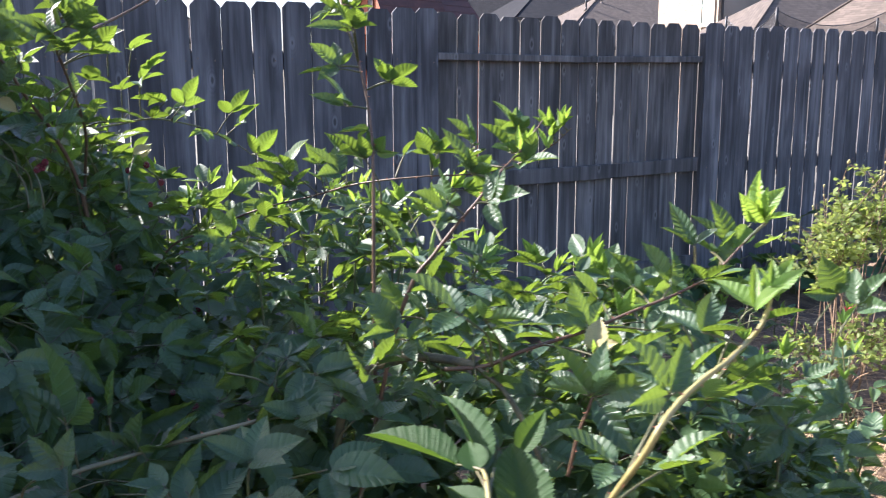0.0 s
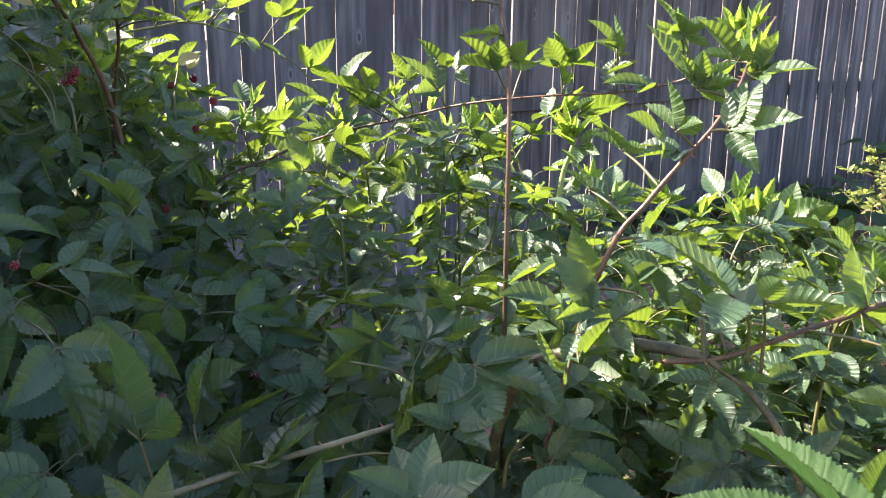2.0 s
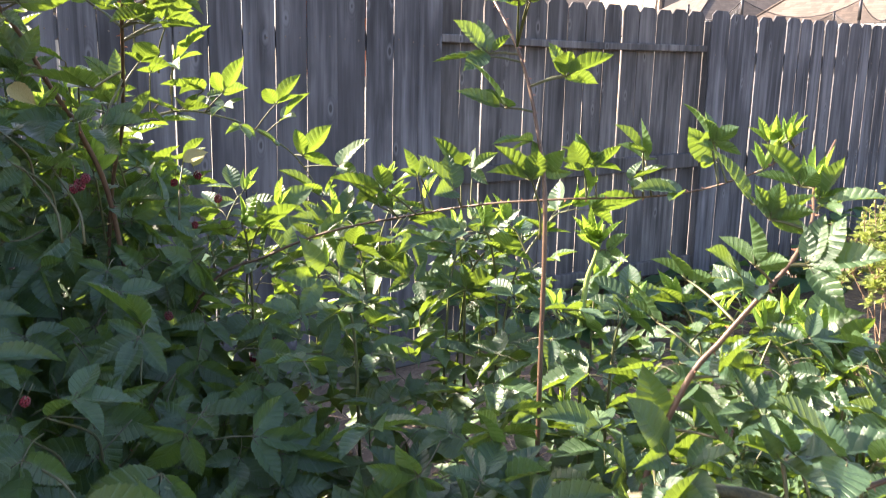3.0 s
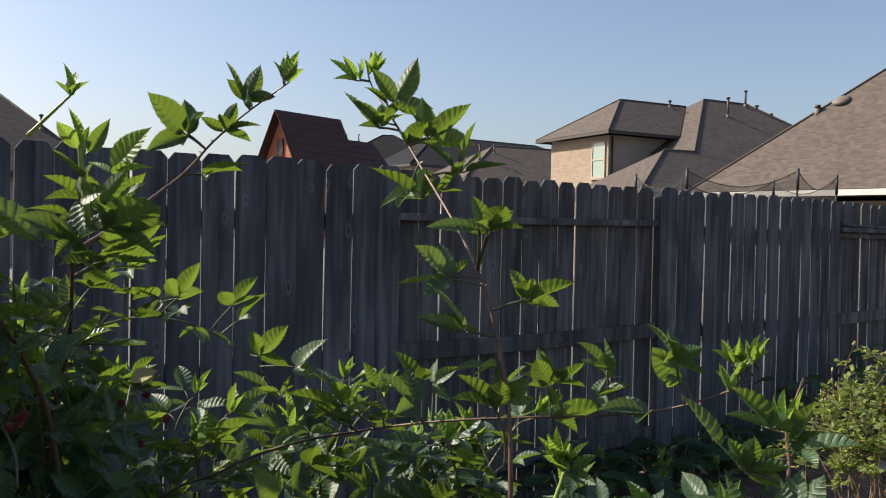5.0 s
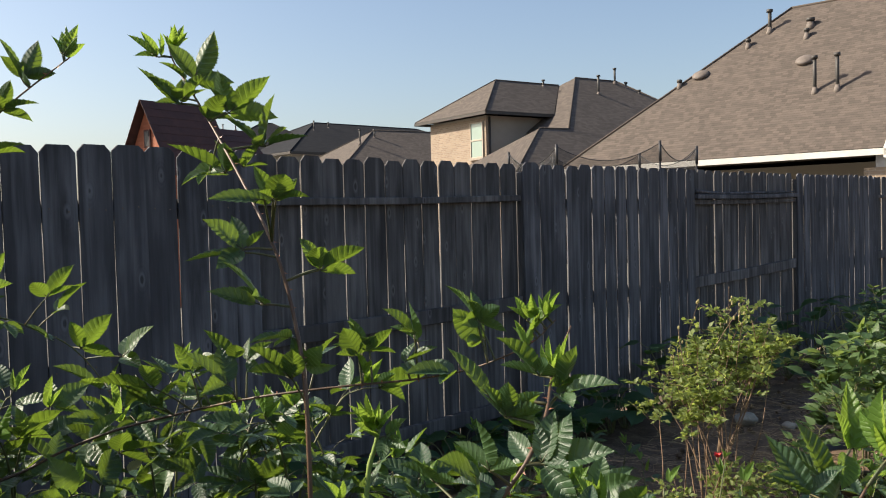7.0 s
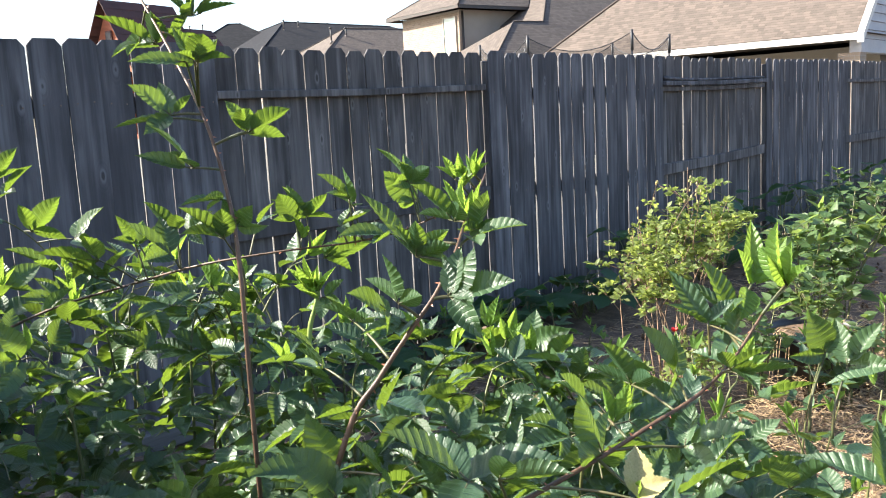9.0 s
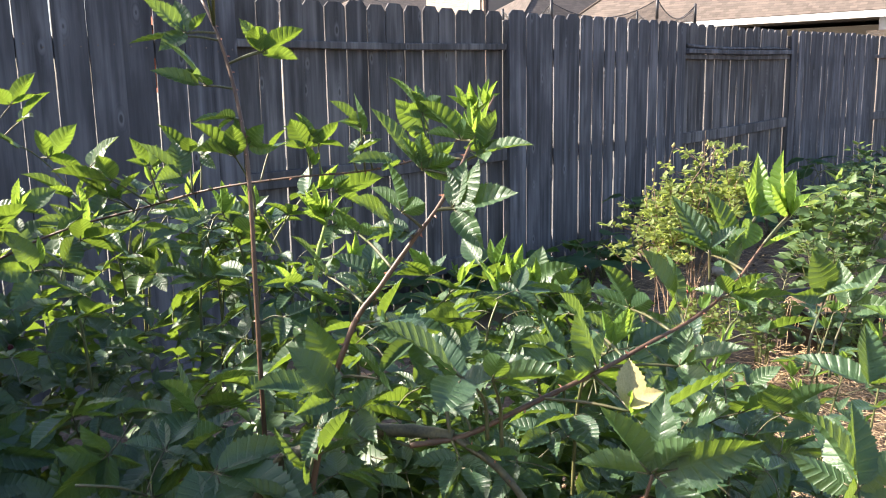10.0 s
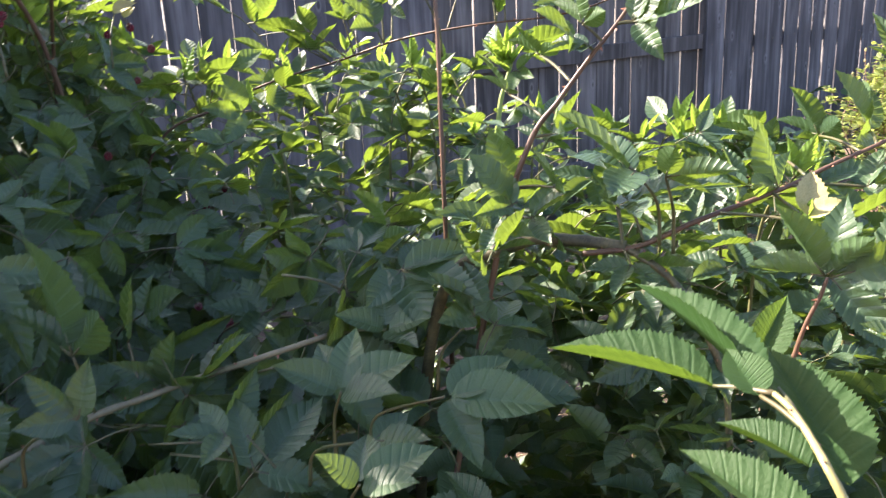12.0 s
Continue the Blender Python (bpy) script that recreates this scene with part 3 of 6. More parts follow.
def hip_roof(name, x0, x1, y0, y1, z, pitch, roofing, parent, board, label=""):
    """A hip roof over the rectangle, with a closed soffit and a fascia board on its eaves."""
    wide, deep = x1 - x0, y1 - y0
    run = min(wide, deep) / 2
    top = z + run * pitch
    if wide >= deep:
        r0, r1 = (x0 + run, (y0 + y1) / 2, top), (x1 - run, (y0 + y1) / 2, top)
    else:
        r0, r1 = ((x0 + x1) / 2, y0 + run, top), ((x0 + x1) / 2, y1 - run, top)
    a, b, c, d = (x0, y0, z), (x1, y0, z), (x1, y1, z), (x0, y1, z)
    bm = bmesh.new()
    uvl = bm.loops.layers.uv.new("uv")
    if wide >= deep:
        faces = ((a, b, r1, r0), (b, c, r1), (c, d, r0, r1), (d, a, r0))
    else:
        faces = ((a, b, r0), (b, c, r1, r0), (c, d, r1), (d, a, r0, r1))
    for q in faces:
        slope(bm, uvl, q)
    slope(bm, uvl, (d, c, b, a))
    roof = part(name, bm, roofing, parent, label)
    # caps along the ridge and the hips
    bm = bmesh.new()
    for p, q in ((r0, r1), (a, r0), (d if wide >= deep else b, r0), (b if wide >= deep else d, r1), (c, r1)):
        p, q = Vector(p), Vector(q)
        if (q - p).length > 0.3:
            tube(bm, [p + Vector((0, 0, 0.01)), (p + q) / 2 + Vector((0, 0, 0.01)), q + Vector((0, 0, 0.01))], 0.045, 0.045, 6)
    part("ridge_cap", bm, roofing, roof)
    for i, (p, q) in enumerate(((a, b), (b, c), (c, d), (d, a))):
        bm = bmesh.new()
        xa, xb, ya, yb = min(p[0], q[0]), max(p[0], q[0]), min(p[1], q[1]), max(p[1], q[1])
        box(bm, xa - 0.02, xb + 0.02, ya - 0.02, yb + 0.02, z - (0.14 if board == FASCIA else 0.20), z - 0.012)
        part("fascia", bm, board, roof)
    return roof


def wall_box(name, x0, x1, y0, y1, z0, z1, mat, parent, label=""):
    bm = bmesh.new()
    uvl = bm.loops.layers.uv.new("uv")
    c = [(x0, y0), (x1, y0), (x1, y1), (x0, y1)]
    for (ax, ay), (bx, by) in zip(c, c[1:] + c[:1]):
        slope(bm, uvl, ((ax, ay, z0), (bx, by, z0), (bx, by, z1), (ax, ay, z1)))
    return part(name, bm, mat, parent, label)


def pipe(x, y, z, h, r, parent, cap=True, name="vent_pipe"):
    bm = bmesh.new()
    tube(bm, [Vector((x, y, z - 0.1)), Vector((x, y, z + h / 2)), Vector((x, y, z + h))], r, r, 10)
    if cap:
        tube(bm, [Vector((x, y, z + h - 0.02)), Vector((x, y, z + h + 0.05))], r * 1.7, r * 1.7, 10)
    ob = part(name, bm, METAL_DARK, parent)
    bm = bmesh.new()
    tube(bm, [Vector((x, y, z - 0.12)), Vector((x, y, z + 0.10))], r * 2.6, r * 1.2, 10)
    part("flashing", bm, VENT, ob)


def window(parent, x, y0, y1, z0, z1):
    """A sash window in a wall that faces along -x."""
    w = thing("window", label="tan-framed sash window")
    w.parent = parent
    bm = bmesh.new()
    for q in ((y0, y0 + 0.045, z0, z1), (y1 - 0.045, y1, z0, z1), (y0 + 0.045, y1 - 0.045, z0, z0 + 0.045), (y0 + 0.045, y1 - 0.045, z1 - 0.045, z1), (y0 + 0.045, y1 - 0.045, (z0 + z1) / 2 - 0.03, (z0 + z1) / 2 + 0.03)):
        box(bm, x - 0.05, x + 0.03, *q)
    part("window_frame", bm, FRAME, w)
    for a, b in ((z0 + 0.045, (z0 + z1) / 2 - 0.03), ((z0 + z1) / 2 + 0.03, z1 - 0.045)):
        bm = bmesh.new()
        box(bm, x - 0.02, x - 0.01, y0 + 0.045, y1 - 0.045, a, b)
        part("pane", bm, GLASS, w)
    bm = bmesh.new()
    box(bm, x - 0.10, x - 0.002, y0 - 0.06, y1 + 0.06, z0 - 0.09, z0 - 0.004)
    part("window_sill", bm, BRICK, w)


def roof_of(name, faces, ridges, roofing, parent, label=""):
    """A roof from its sloping faces, with caps along the ridges and hips."""
    bm = bmesh.new()
    uvl = bm.loops.layers.uv.new("uv")
    for q in faces:
        slope(bm, uvl, q)
    roof = part(name, bm, roofing, parent, label)
    up = Vector((0, 0, 0.01))
    for p, q in ridges:
        p, q = Vector(p) + up, Vector(q) + up
        bm = bmesh.new()
        tube(bm, [p, (p + q) / 2, q], 0.03, 0.03, 6)
        part("ridge_cap", bm, roofing, roof)
    return roof


def fascia(parent, p, q, high=0.13):
    bm = bmesh.new()
    box(bm, min(p[0], q[0]) - 0.02, max(p[0], q[0]) + 0.02, min(p[1], q[1]) - 0.02, max(p[1], q[1]) + 0.02, p[2] - high, p[2] - 0.012)
    part("fascia", bm, TRIM_DARK, parent)


def build_low_house():
    """One storey: a brown roof, hipped at one end and gabled at the other, with a white fascia and vents."""
    h = thing("house", 15.3, 9.9, 0, 3, label="single-storey house with brown shingle roof, white fascia and porch", category="house")
    wall_box("wall", 3.4, 7.9, -7.1, -0.6, -0.1, 2.50, STUCCO, h, "beige stucco wall")
    z, pitch, wide, near = 2.61, 0.925, 8.52, -7.66
    top = z + wide / 2 * pitch
    a, b, c, d = (0, near, z), (wide, near, z), (wide, 0, z), (0, 0, z)
    r0, r1 = (wide / 2, near, top), (wide / 2, -wide / 2, top)
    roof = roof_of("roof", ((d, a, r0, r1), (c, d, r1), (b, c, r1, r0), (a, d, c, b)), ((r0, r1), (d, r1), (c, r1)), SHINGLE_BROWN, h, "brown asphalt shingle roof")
    for x0, x1, y0, y1 in ((-0.02, 0.02, near - 0.02, 0.02), (0.022, wide - 0.022, -0.02, 0.02), (wide - 0.02, wide + 0.02, near - 0.02, 0.02)):
        bm = bmesh.new()
        box(bm, x0, x1, y0, y1, z - 0.14, z - 0.012)
        part("fascia", bm, FASCIA, roof, "white fascia board")
    # the gable: lap boards under a white rake board
    bm = bmesh.new()
    n = 22
    for k in range(n):
        q0, q1 = k / n, (k + 0.98) / n
        x0, x1 = wide / 2 * q0 + 0.06, wide - wide / 2 * q0 - 0.06
        x2, x3 = wide / 2 * q1 + 0.06, wide - wide / 2 * q1 - 0.06
        if x3 - x2 < 0.1:
            break
        lo, hi = z - 0.10 + (top - z) * q0, z - 0.10 + (top - z) * q1
        bm.faces.new([bm.verts.new(p) for p in ((x0, near + 0.10, lo), (x1, near + 0.10, lo), (x3, near + 0.125, hi), (x2, near + 0.125, hi))])
        bm.faces.new([bm.verts.new(p) for p in ((x0, near + 0.125, lo), (x1, near + 0.125, lo), (x1, near + 0.10, lo), (x0, near + 0.10, lo))])
    part("gable", bm, SIDING, h, "pale grey lap-sided gable")
    for e, turn in ((a, 1), (b, -1)):
        bm = bmesh.new()
        vs = []
        for y in (near - 0.03, near + 0.09):
            vs.append([bm.verts.new(p) for p in ((e[0] - 0.02 * turn, y, e[2] - 0.20), (wide / 2, y, top - 0.20), (wide / 2, y, top - 0.012), (e[0] - 0.02 * turn, y, e[2] - 0.012))])
        for k in range(4):
            bm.faces.new((vs[0][k], vs[0][(k + 1) % 4], vs[1][(k + 1) % 4], vs[1][k]))
        bm.faces.new(vs[0])
        bm.faces.new(list(reversed(vs[1])))
        part("rake_board", bm, FASCIA, roof, "white rake board")
    bm = bmesh.new()
    box(bm, 0.30, wide - 0.3, near + 0.10, near + 0.32, 2.24, 2.50)
    part("beam", bm, SIDING, h, "pale grey porch beam")
    for x, y, hh, r in ((3.57, -3.96, 0.50, 0.045), (3.17, -3.57, 0.14, 0.04), (3.54, -4.97, 0.14, 0.06), (3.19, -5.0, 0.16, 0.04), (1.53, -5.75, 0.74, 0.04), (1.53, -6.23, 0.74, 0.04), (2.16, -2.20, 0.13, 0.04)):
        pipe(x, y, z + min(x, -y) * pitch, hh, r, roof)
    for x, y in ((2.42, -2.65), (2.44, -5.22)):
        bm = bmesh.new()
        bmesh.ops.create_uvsphere(bm, u_segments=18, v_segments=8, radius=0.22, matrix=Matrix.Translation((x, y, 2.64 + x * 0.925)) @ pose(0, 0, 0, 0, -30, 0) @ Matrix.Diagonal((1, 1, 0.42, 1)))
        for f in bm.faces:
            f.smooth = True
        part("roof_vent", bm, VENT, roof, "low domed roof vent")
    bm = bmesh.new()
    uvl = bm.loops.layers.uv.new("uv")
    x0, x1, y0, y1 = 0.30, 0.72, near + 0.12, near + 0.54
    for p, q in (((x0, y0), (x1, y0)), ((x1, y0), (x1, y1)), ((x1, y1), (x0, y1)), ((x0, y1), (x0, y0))):
        slope(bm, uvl, ((*p, 0), (*q, 0), (*q, 2.24), (*p, 2.24)))
    part("porch_column", bm, BRICK, h, "tan brick porch column")


def build_tall_house():
    """Two storeys of tan brick and stucco: a wing with a hip roof, and a main roof that sweeps down to a low eave."""
    h = thing("house", 23.3, 19.7, 0, -10, label="two-storey tan brick and stucco house with hip roofs", category="house")
    wall_box("wall", 0, 7.0, 0.0, 3.9, -0.1, 5.45, STUCCO, h, "beige stucco wall")
    bm = bmesh.new()
    uvl = bm.loops.layers.uv.new("uv")
    slope(bm, uvl, ((-0.02, 3.92, -0.1), (-0.02, -0.02, -0.1), (-0.02, -0.02, 5.36), (-0.02, 3.92, 5.36)))
    slope(bm, uvl, ((-0.02, -0.02, -0.1), (0.10, -0.02, -0.1), (0.10, -0.02, 5.36), (-0.02, -0.02, 5.36)))
    part("brick_face", bm, BRICK, h, "tan brick facing")
    window(h, -0.03, 0.14, 0.98, 3.80, 5.22)
    bm = bmesh.new()
    tube(bm, [Vector((0.14, -0.05, 0)), Vector((0.14, -0.05, 3)), Vector((0.14, -0.05, 5.4))], 0.045, 0.045, 8)
    part("downpipe", bm, TRIM_DARK, h, "dark downpipe at the corner")
    # the wing's hip roof
    z, y0, y1, x0, yr, zr = 5.56, -0.58, 4.48, -0.45, 1.95, 7.25
    a, b, c, d = (x0, y0, z), (3.10, y0, z), (3.10, y1, z), (x0, y1, z)
    r0, r1 = (2.08, yr, zr), (5.70, yr, zr)
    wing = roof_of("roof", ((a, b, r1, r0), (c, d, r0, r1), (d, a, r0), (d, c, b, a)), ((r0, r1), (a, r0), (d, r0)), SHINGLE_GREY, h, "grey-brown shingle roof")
    fascia(wing, a, b)
    fascia(wing, d, a)
    fascia(wing, c, d)
    pipe(4.6, 1.75, 7.08, 0.28, 0.045, wing)
    # the main roof: its front slope runs down past both storeys
    p = 0.687
    ridge, end = (6.20, 1.40, 7.55), (8.80, 1.40, 7.55)
    foot, low = (1.87, -2.75, 4.70), (0.40, -2.75, 4.68)
    eave_y = -2.75 - (4.70 - 2.75) / p
    corner, far = (-3.20, eave_y, 2.75), (15.0, eave_y, 2.75)
    back_left, back = (2.40, 5.5, 5.05), (14.0, 7.0, 4.6)
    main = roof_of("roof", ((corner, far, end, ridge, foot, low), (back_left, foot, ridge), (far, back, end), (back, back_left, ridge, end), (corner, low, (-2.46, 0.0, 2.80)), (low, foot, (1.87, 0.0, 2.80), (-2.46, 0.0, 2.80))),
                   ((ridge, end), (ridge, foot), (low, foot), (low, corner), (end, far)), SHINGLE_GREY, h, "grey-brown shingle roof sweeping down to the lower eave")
    fascia(main, corner, far)
    wall_box("wall", -2.6, 14.5, eave_y + 0.5, 0.0, -0.1, 2.62, BRICK, h, "tan brick wall")
    wall_box("wall", 7.0, 13.5, 0.0, 5.0, -0.1, 4.5, STUCCO, h, "beige stucco wall")
    for x, y, high in ((6.35, 0.1, 0.78), (8.5, 1.2, 0.66), (9.3, 0.45, 0.30), (8.9, 0.9, 0.24)):
        pipe(x, y, 7.55 - (1.40 - y) * p - max(0.0, x - 8.8) * 0.35, high, 0.05, main)
    hip_roof("roof", 9.0, 14.5, 2.0, 7.0, 6.2, 0.55, SHINGLE_GREY, h, TRIM_DARK, "grey-brown shingle roof behind")


def build_far_house(x, y, turn, wide, deep, eave, pitch, roofing, label, pipes=((0.30, 0.42, 0.5), (0.22, 0.36, 0.8))):
    h = thing("house", x, y, 0, turn, label=label, category="house")
    wall_box("wall", 0.4, wide - 0.4, 0.4, deep - 0.4, -0.1, eave - 0.1, STUCCO, h)
    roof = hip_roof("roof", 0, wide, 0, deep, eave, pitch, roofing, h, TRIM_DARK)
    for u, v, high in pipes:
        pipe(wide * u, deep * v, eave + deep * v * pitch - 0.05, high, 0.05, roof)


def roof_boards(parent, x0, x1, half, z0, z1, count, label=""):
    """Overlapping boards up both slopes of a gable roof whose ridge runs along x."""
    for s in (-1, 1):
        for k in range(count):
            a, b = k / count, min(1.0, (k + 1) / count + 0.02)
            vs = [(x0, s * half * (1 - a), z0 + (z1 - z0) * a), (x1, s * half * (1 - a), z0 + (z1 - z0) * a), (x1, s * half * (1 - b), z0 + (z1 - z0) * b), (x0, s * half * (1 - b), z0 + (z1 - z0) * b)]
            up = Vector((0, s * 0.8, 0.5)).normalized() * 0.012
            bm = bmesh.new()
            lo = [bm.verts.new(v) for v in vs]
            hi = [bm.verts.new(Vector(v) + up * (1.0 if i < 2 else 0.45)) for i, v in enumerate(vs)]
            bm.faces.new(lo)
            bm.faces.new(hi[::-1])
            for i in range(4):
                bm.faces.new((lo[i], lo[(i + 1) % 4], hi[(i + 1) % 4], hi[i]))
            bmesh.ops.recalc_face_normals(bm, faces=bm.faces)
            part("roof_board", bm, DARK_ROOF, parent, label)


def build_playhouse():
    """A raised red wooden playhouse with a steep gable and a lower lean-to roof."""
    p = thing("playhouse", 4.9, 11.1, 0, 14, label="red-stained wooden playhouse with steep dark gable roof", category="playhouse")
    bm = bmesh.new()
    uvl = bm.loops.layers.uv.new("uv")
    z0, z1, half, long = 2.45, 3.70, 0.66, 1.40
    # gable walls face along -x and +x; the ridge runs along x
    for x, order in ((0.0, (2, 1, 0)), (long, (0, 1, 2))):
        tri = [(x, -half + 0.06, z0), (x, half - 0.06, z0), (x, 0, z1 - 0.08)]
        slope(bm, uvl, [tri[i] for i in order])
        part("gable", bm, RED_WOOD, p, "orange-red boarded gable")
        bm = bmesh.new()
        uvl = bm.loops.layers.uv.new("uv")
    box(bm, -0.025, 0.0, -0.085, 0.085, 2.86, 3.18, bevel=0.004)
    part("window_frame", bm, DARK_ROOF, p)
    # solid panel, black to paint the shade inside the opening
    bm = bmesh.new()
    box(bm, -0.03, -0.0255, -0.055, 0.055, 2.89, 3.15)
    part("window_opening", bm, NET_POLE, p, "small black panel standing in for the shaded window opening")
    roof_boards(p, -0.16, long + 0.12, half + 0.08, z0 - 0.12, z1, 9)
    roof_boards(p, long + 0.125, long + 1.06, 0.62, 2.66, 3.32, 5, "lower dark red side roof")
    bm = bmesh.new()
    uvl = bm.loops.layers.uv.new("uv")
    slope(bm, uvl, [(long + 0.98, -0.54, 2.68), (long + 0.98, 0.54, 2.68), (long + 0.98, 0, 3.25)])
    part("gable", bm, RED_WOOD, p)
    for x in (0.05, long - 0.05, long + 0.9):
        for y in (-0.55, 0.55):
            bm = bmesh.new()
            box(bm, x - 0.045, x + 0.045, y - 0.045, y + 0.045, -0.05, 2.5, bevel=0.004)
            part("post", bm, RED_WOOD, p)
    bm = bmesh.new()
    box(bm, 0.0, long, -0.6, 0.6, 1.3, 1.38, bevel=0.004)
    box(bm, 0.0, long, -0.6, -0.57, 1.38, 2.44)
    box(bm, 0.0, long, 0.57, 0.6, 1.38, 2.44)
    part("deck", bm, RED_WOOD, p)


def build_trampoline():
    """Net poles in a ring with a sagging top rope and a see-through net."""
    tr = thing("trampoline", 8.65, 4.0, 0, 0, label="round trampoline with black safety net on poles", category="trampoline")
    r, n, top = 1.36, 6, 2.42
    tips = []
    for k in range(n):
        a = 2 * math.pi * (k + 0.15) / n
        foot = Vector((r * math.cos(a), r * math.sin(a), 0.0))
        tip = Vector((1.03 * r * math.cos(a), 1.03 * r * math.sin(a), top))
        bm = bmesh.new()
        tube(bm, [foot, (foot + tip) / 2, tip], 0.015, 0.014, 8)
        tube(bm, [tip - Vector((0, 0, 0.25)), tip + Vector((0, 0, 0.03))], 0.022, 0.02, 8)
        part("pole", bm, NET_POLE, tr)
        tips.append(tip)
    ring = []
    for a, b in zip(tips, tips[1:] + tips[:1]):
        for s in range(10):
            q = a.lerp(b, s / 10)
            q.z = top - 0.22 * (1 - (2 * s / 10 - 1) ** 2)
            ring.append(q)
    bm = bmesh.new()
    tube(bm, ring + [ring[0]], 0.006, 0.006, 5)
    part("top_rope", bm, NET_POLE, tr)
    bm = bmesh.new()
    up = [bm.verts.new(q) for q in ring]
    low = [bm.verts.new((q.x * 0.97, q.y * 0.97, 0.85)) for q in ring]
    for i in range(len(ring)):
        j = (i + 1) % len(ring)
        bm.faces.new((low[i], low[j], up[j], up[i]))
    part("net", bm, NETTING, tr, "black see-through netting")
    bm = bmesh.new()
    bmesh.ops.create_cone(bm, cap_ends=True, segments=40, radius1=1.32, radius2=1.32, depth=0.06, matrix=Matrix.Translation((0, 0, 0.82)))
    part("mat", bm, NET_POLE, tr)


build_low_house()
build_tall_house()
build_far_house(31.1, 58.2, -30, 13, 12, 6.11, 0.62, SHINGLE_DARK, "distant house with a dark slate-coloured peaked roof")
build_far_house(35.4, 50.5, -2, 25.6, 14, 6.64, 0.45, SHINGLE_DARK, "distant house with a dark slate-coloured hip roof")
build_far_house(26.8, 34.2, -12, 17, 11, 3.7, 0.60, SHINGLE_GREY, "distant house with a grey shingle hip roof")
build_far_house(-6.4, 33.0, -12, 14, 9, 3.36, 0.85, SHINGLE_GREY, "distant house with a grey-brown steep hip roof", ((0.836, 0.236, 0.55),))
build_playhouse()
build_trampoline()

# ---- brambles ----
rng = random.Random(21)
bush_left = thing("blackberry_bush", -2.25, -2.3, 0, label="dense shaded blackberry bush with red unripe berries", category="bush", group="blackberry bushes")
# unseen bush, added to keep the sun off the left and front bushes
bush_shade = thing("blackberry_bush", -2.85, -2.3, 0, label="tall dense blackberry bush out of view, added to shade the bushes beside it", category="bush", group="blackberry bushes")
bush_mid = thing("blackberry_bush", -1.7, -2.6, 0, label="sunlit blackberry bush with tall upright canes", category="bush", group="blackberry bushes")
bush_right = thing("blackberry_bush", -1.5, -3.2, 0, label="spreading blackberry bush with broad serrated leaves", category="bush", group="blackberry bushes")
bush_front = thing("blackberry_bush", -2.05, -3.05, 0, label="low shaded blackberry bush with dark leaves", category="bush", group="blackberry bushes")


def place(ob, parent, m):
    ob.matrix_local = parent.matrix_world.inverted() @ m
    return ob


# the mass of leaves: canopy heights at a few places; left of x -2.4 set for shade
CANOPY = [(-3.3, -2.3, 1.45), (-3.05, -2.5, 1.30), (-3.3, -1.85, 1.95), (-2.95, -2.0, 2.0), (-2.75, -2.02, 2.0), (-3.05, -1.85, 2.0), (-2.66, -1.74, 1.75), (-2.75, -2.2, 1.95), (-2.62, -2.08, 1.92), (-2.72, -2.6, 1.50), (-2.62, -2.72, 1.20), (-2.48, -2.98, 0.96), (-2.8, -3.0, 1.05), (-2.75, -2.9, 0.95), (-3.1, -2.78, 1.15), (-2.5, -2.1, 1.72), (-2.1, -2.1, 1.16), (-2.28, -2.6, 1.05), (-2.35, -2.85, 0.98), (-2.6, -3.05, 0.85), (-2.3, -3.06, 0.70), (-2.15, -3.06, 0.74), (-2.45, -3.12, 0.70),
          (-2.0, -2.35, 1.0), (-2.05, -2.7, 0.88), (-2.15, -2.95, 0.86), (-1.9, -3.0, 0.96), (-1.83, -2.88, 1.0), (-1.7, -2.85, 1.05), (-1.7, -2.75, 1.04), (-1.7, -2.4, 1.09), (-1.65, -2.0, 1.04),
          (-1.45, -2.4, 1.08), (-1.25, -2.4, 0.92), (-1.35, -3.05, 1.03), (-1.1, -2.75, 0.95), (-1.6, -3.2, 1.02)]
CANOPY += [(-1.42, -3.3, 1.02), (-1.82, -3.28, 0.74), (-1.9, -3.45, 0.52), (-2.02, -3.2, 0.66), (-1.1, -3.3, 0.80), (-0.75, -3.0, 0.68), (-2.2, -3.25, 0.74), (-1.5, -3.55, 0.70), (-0.9, -2.5, 0.76), (-0.7, -3.25, 0.5), (-0.5, -2.8, 0.58), (-0.3, -2.6, 0.42)]


def canopy(x, y):
    s = w = 0.0
    for cx, cy, h in CANOPY:
        k = 1.0 / ((x - cx) ** 2 + (y - cy) ** 2 + 0.006) ** 1.6
        s, w = s + k * h, w + k
    return s / w


def hang(ob, bush):
    """Make a part that was built in the place's own metres a child of its bush."""
    ob.parent = bush
    ob.matrix_parent_inverse = bush.matrix_world.inverted()
    return ob


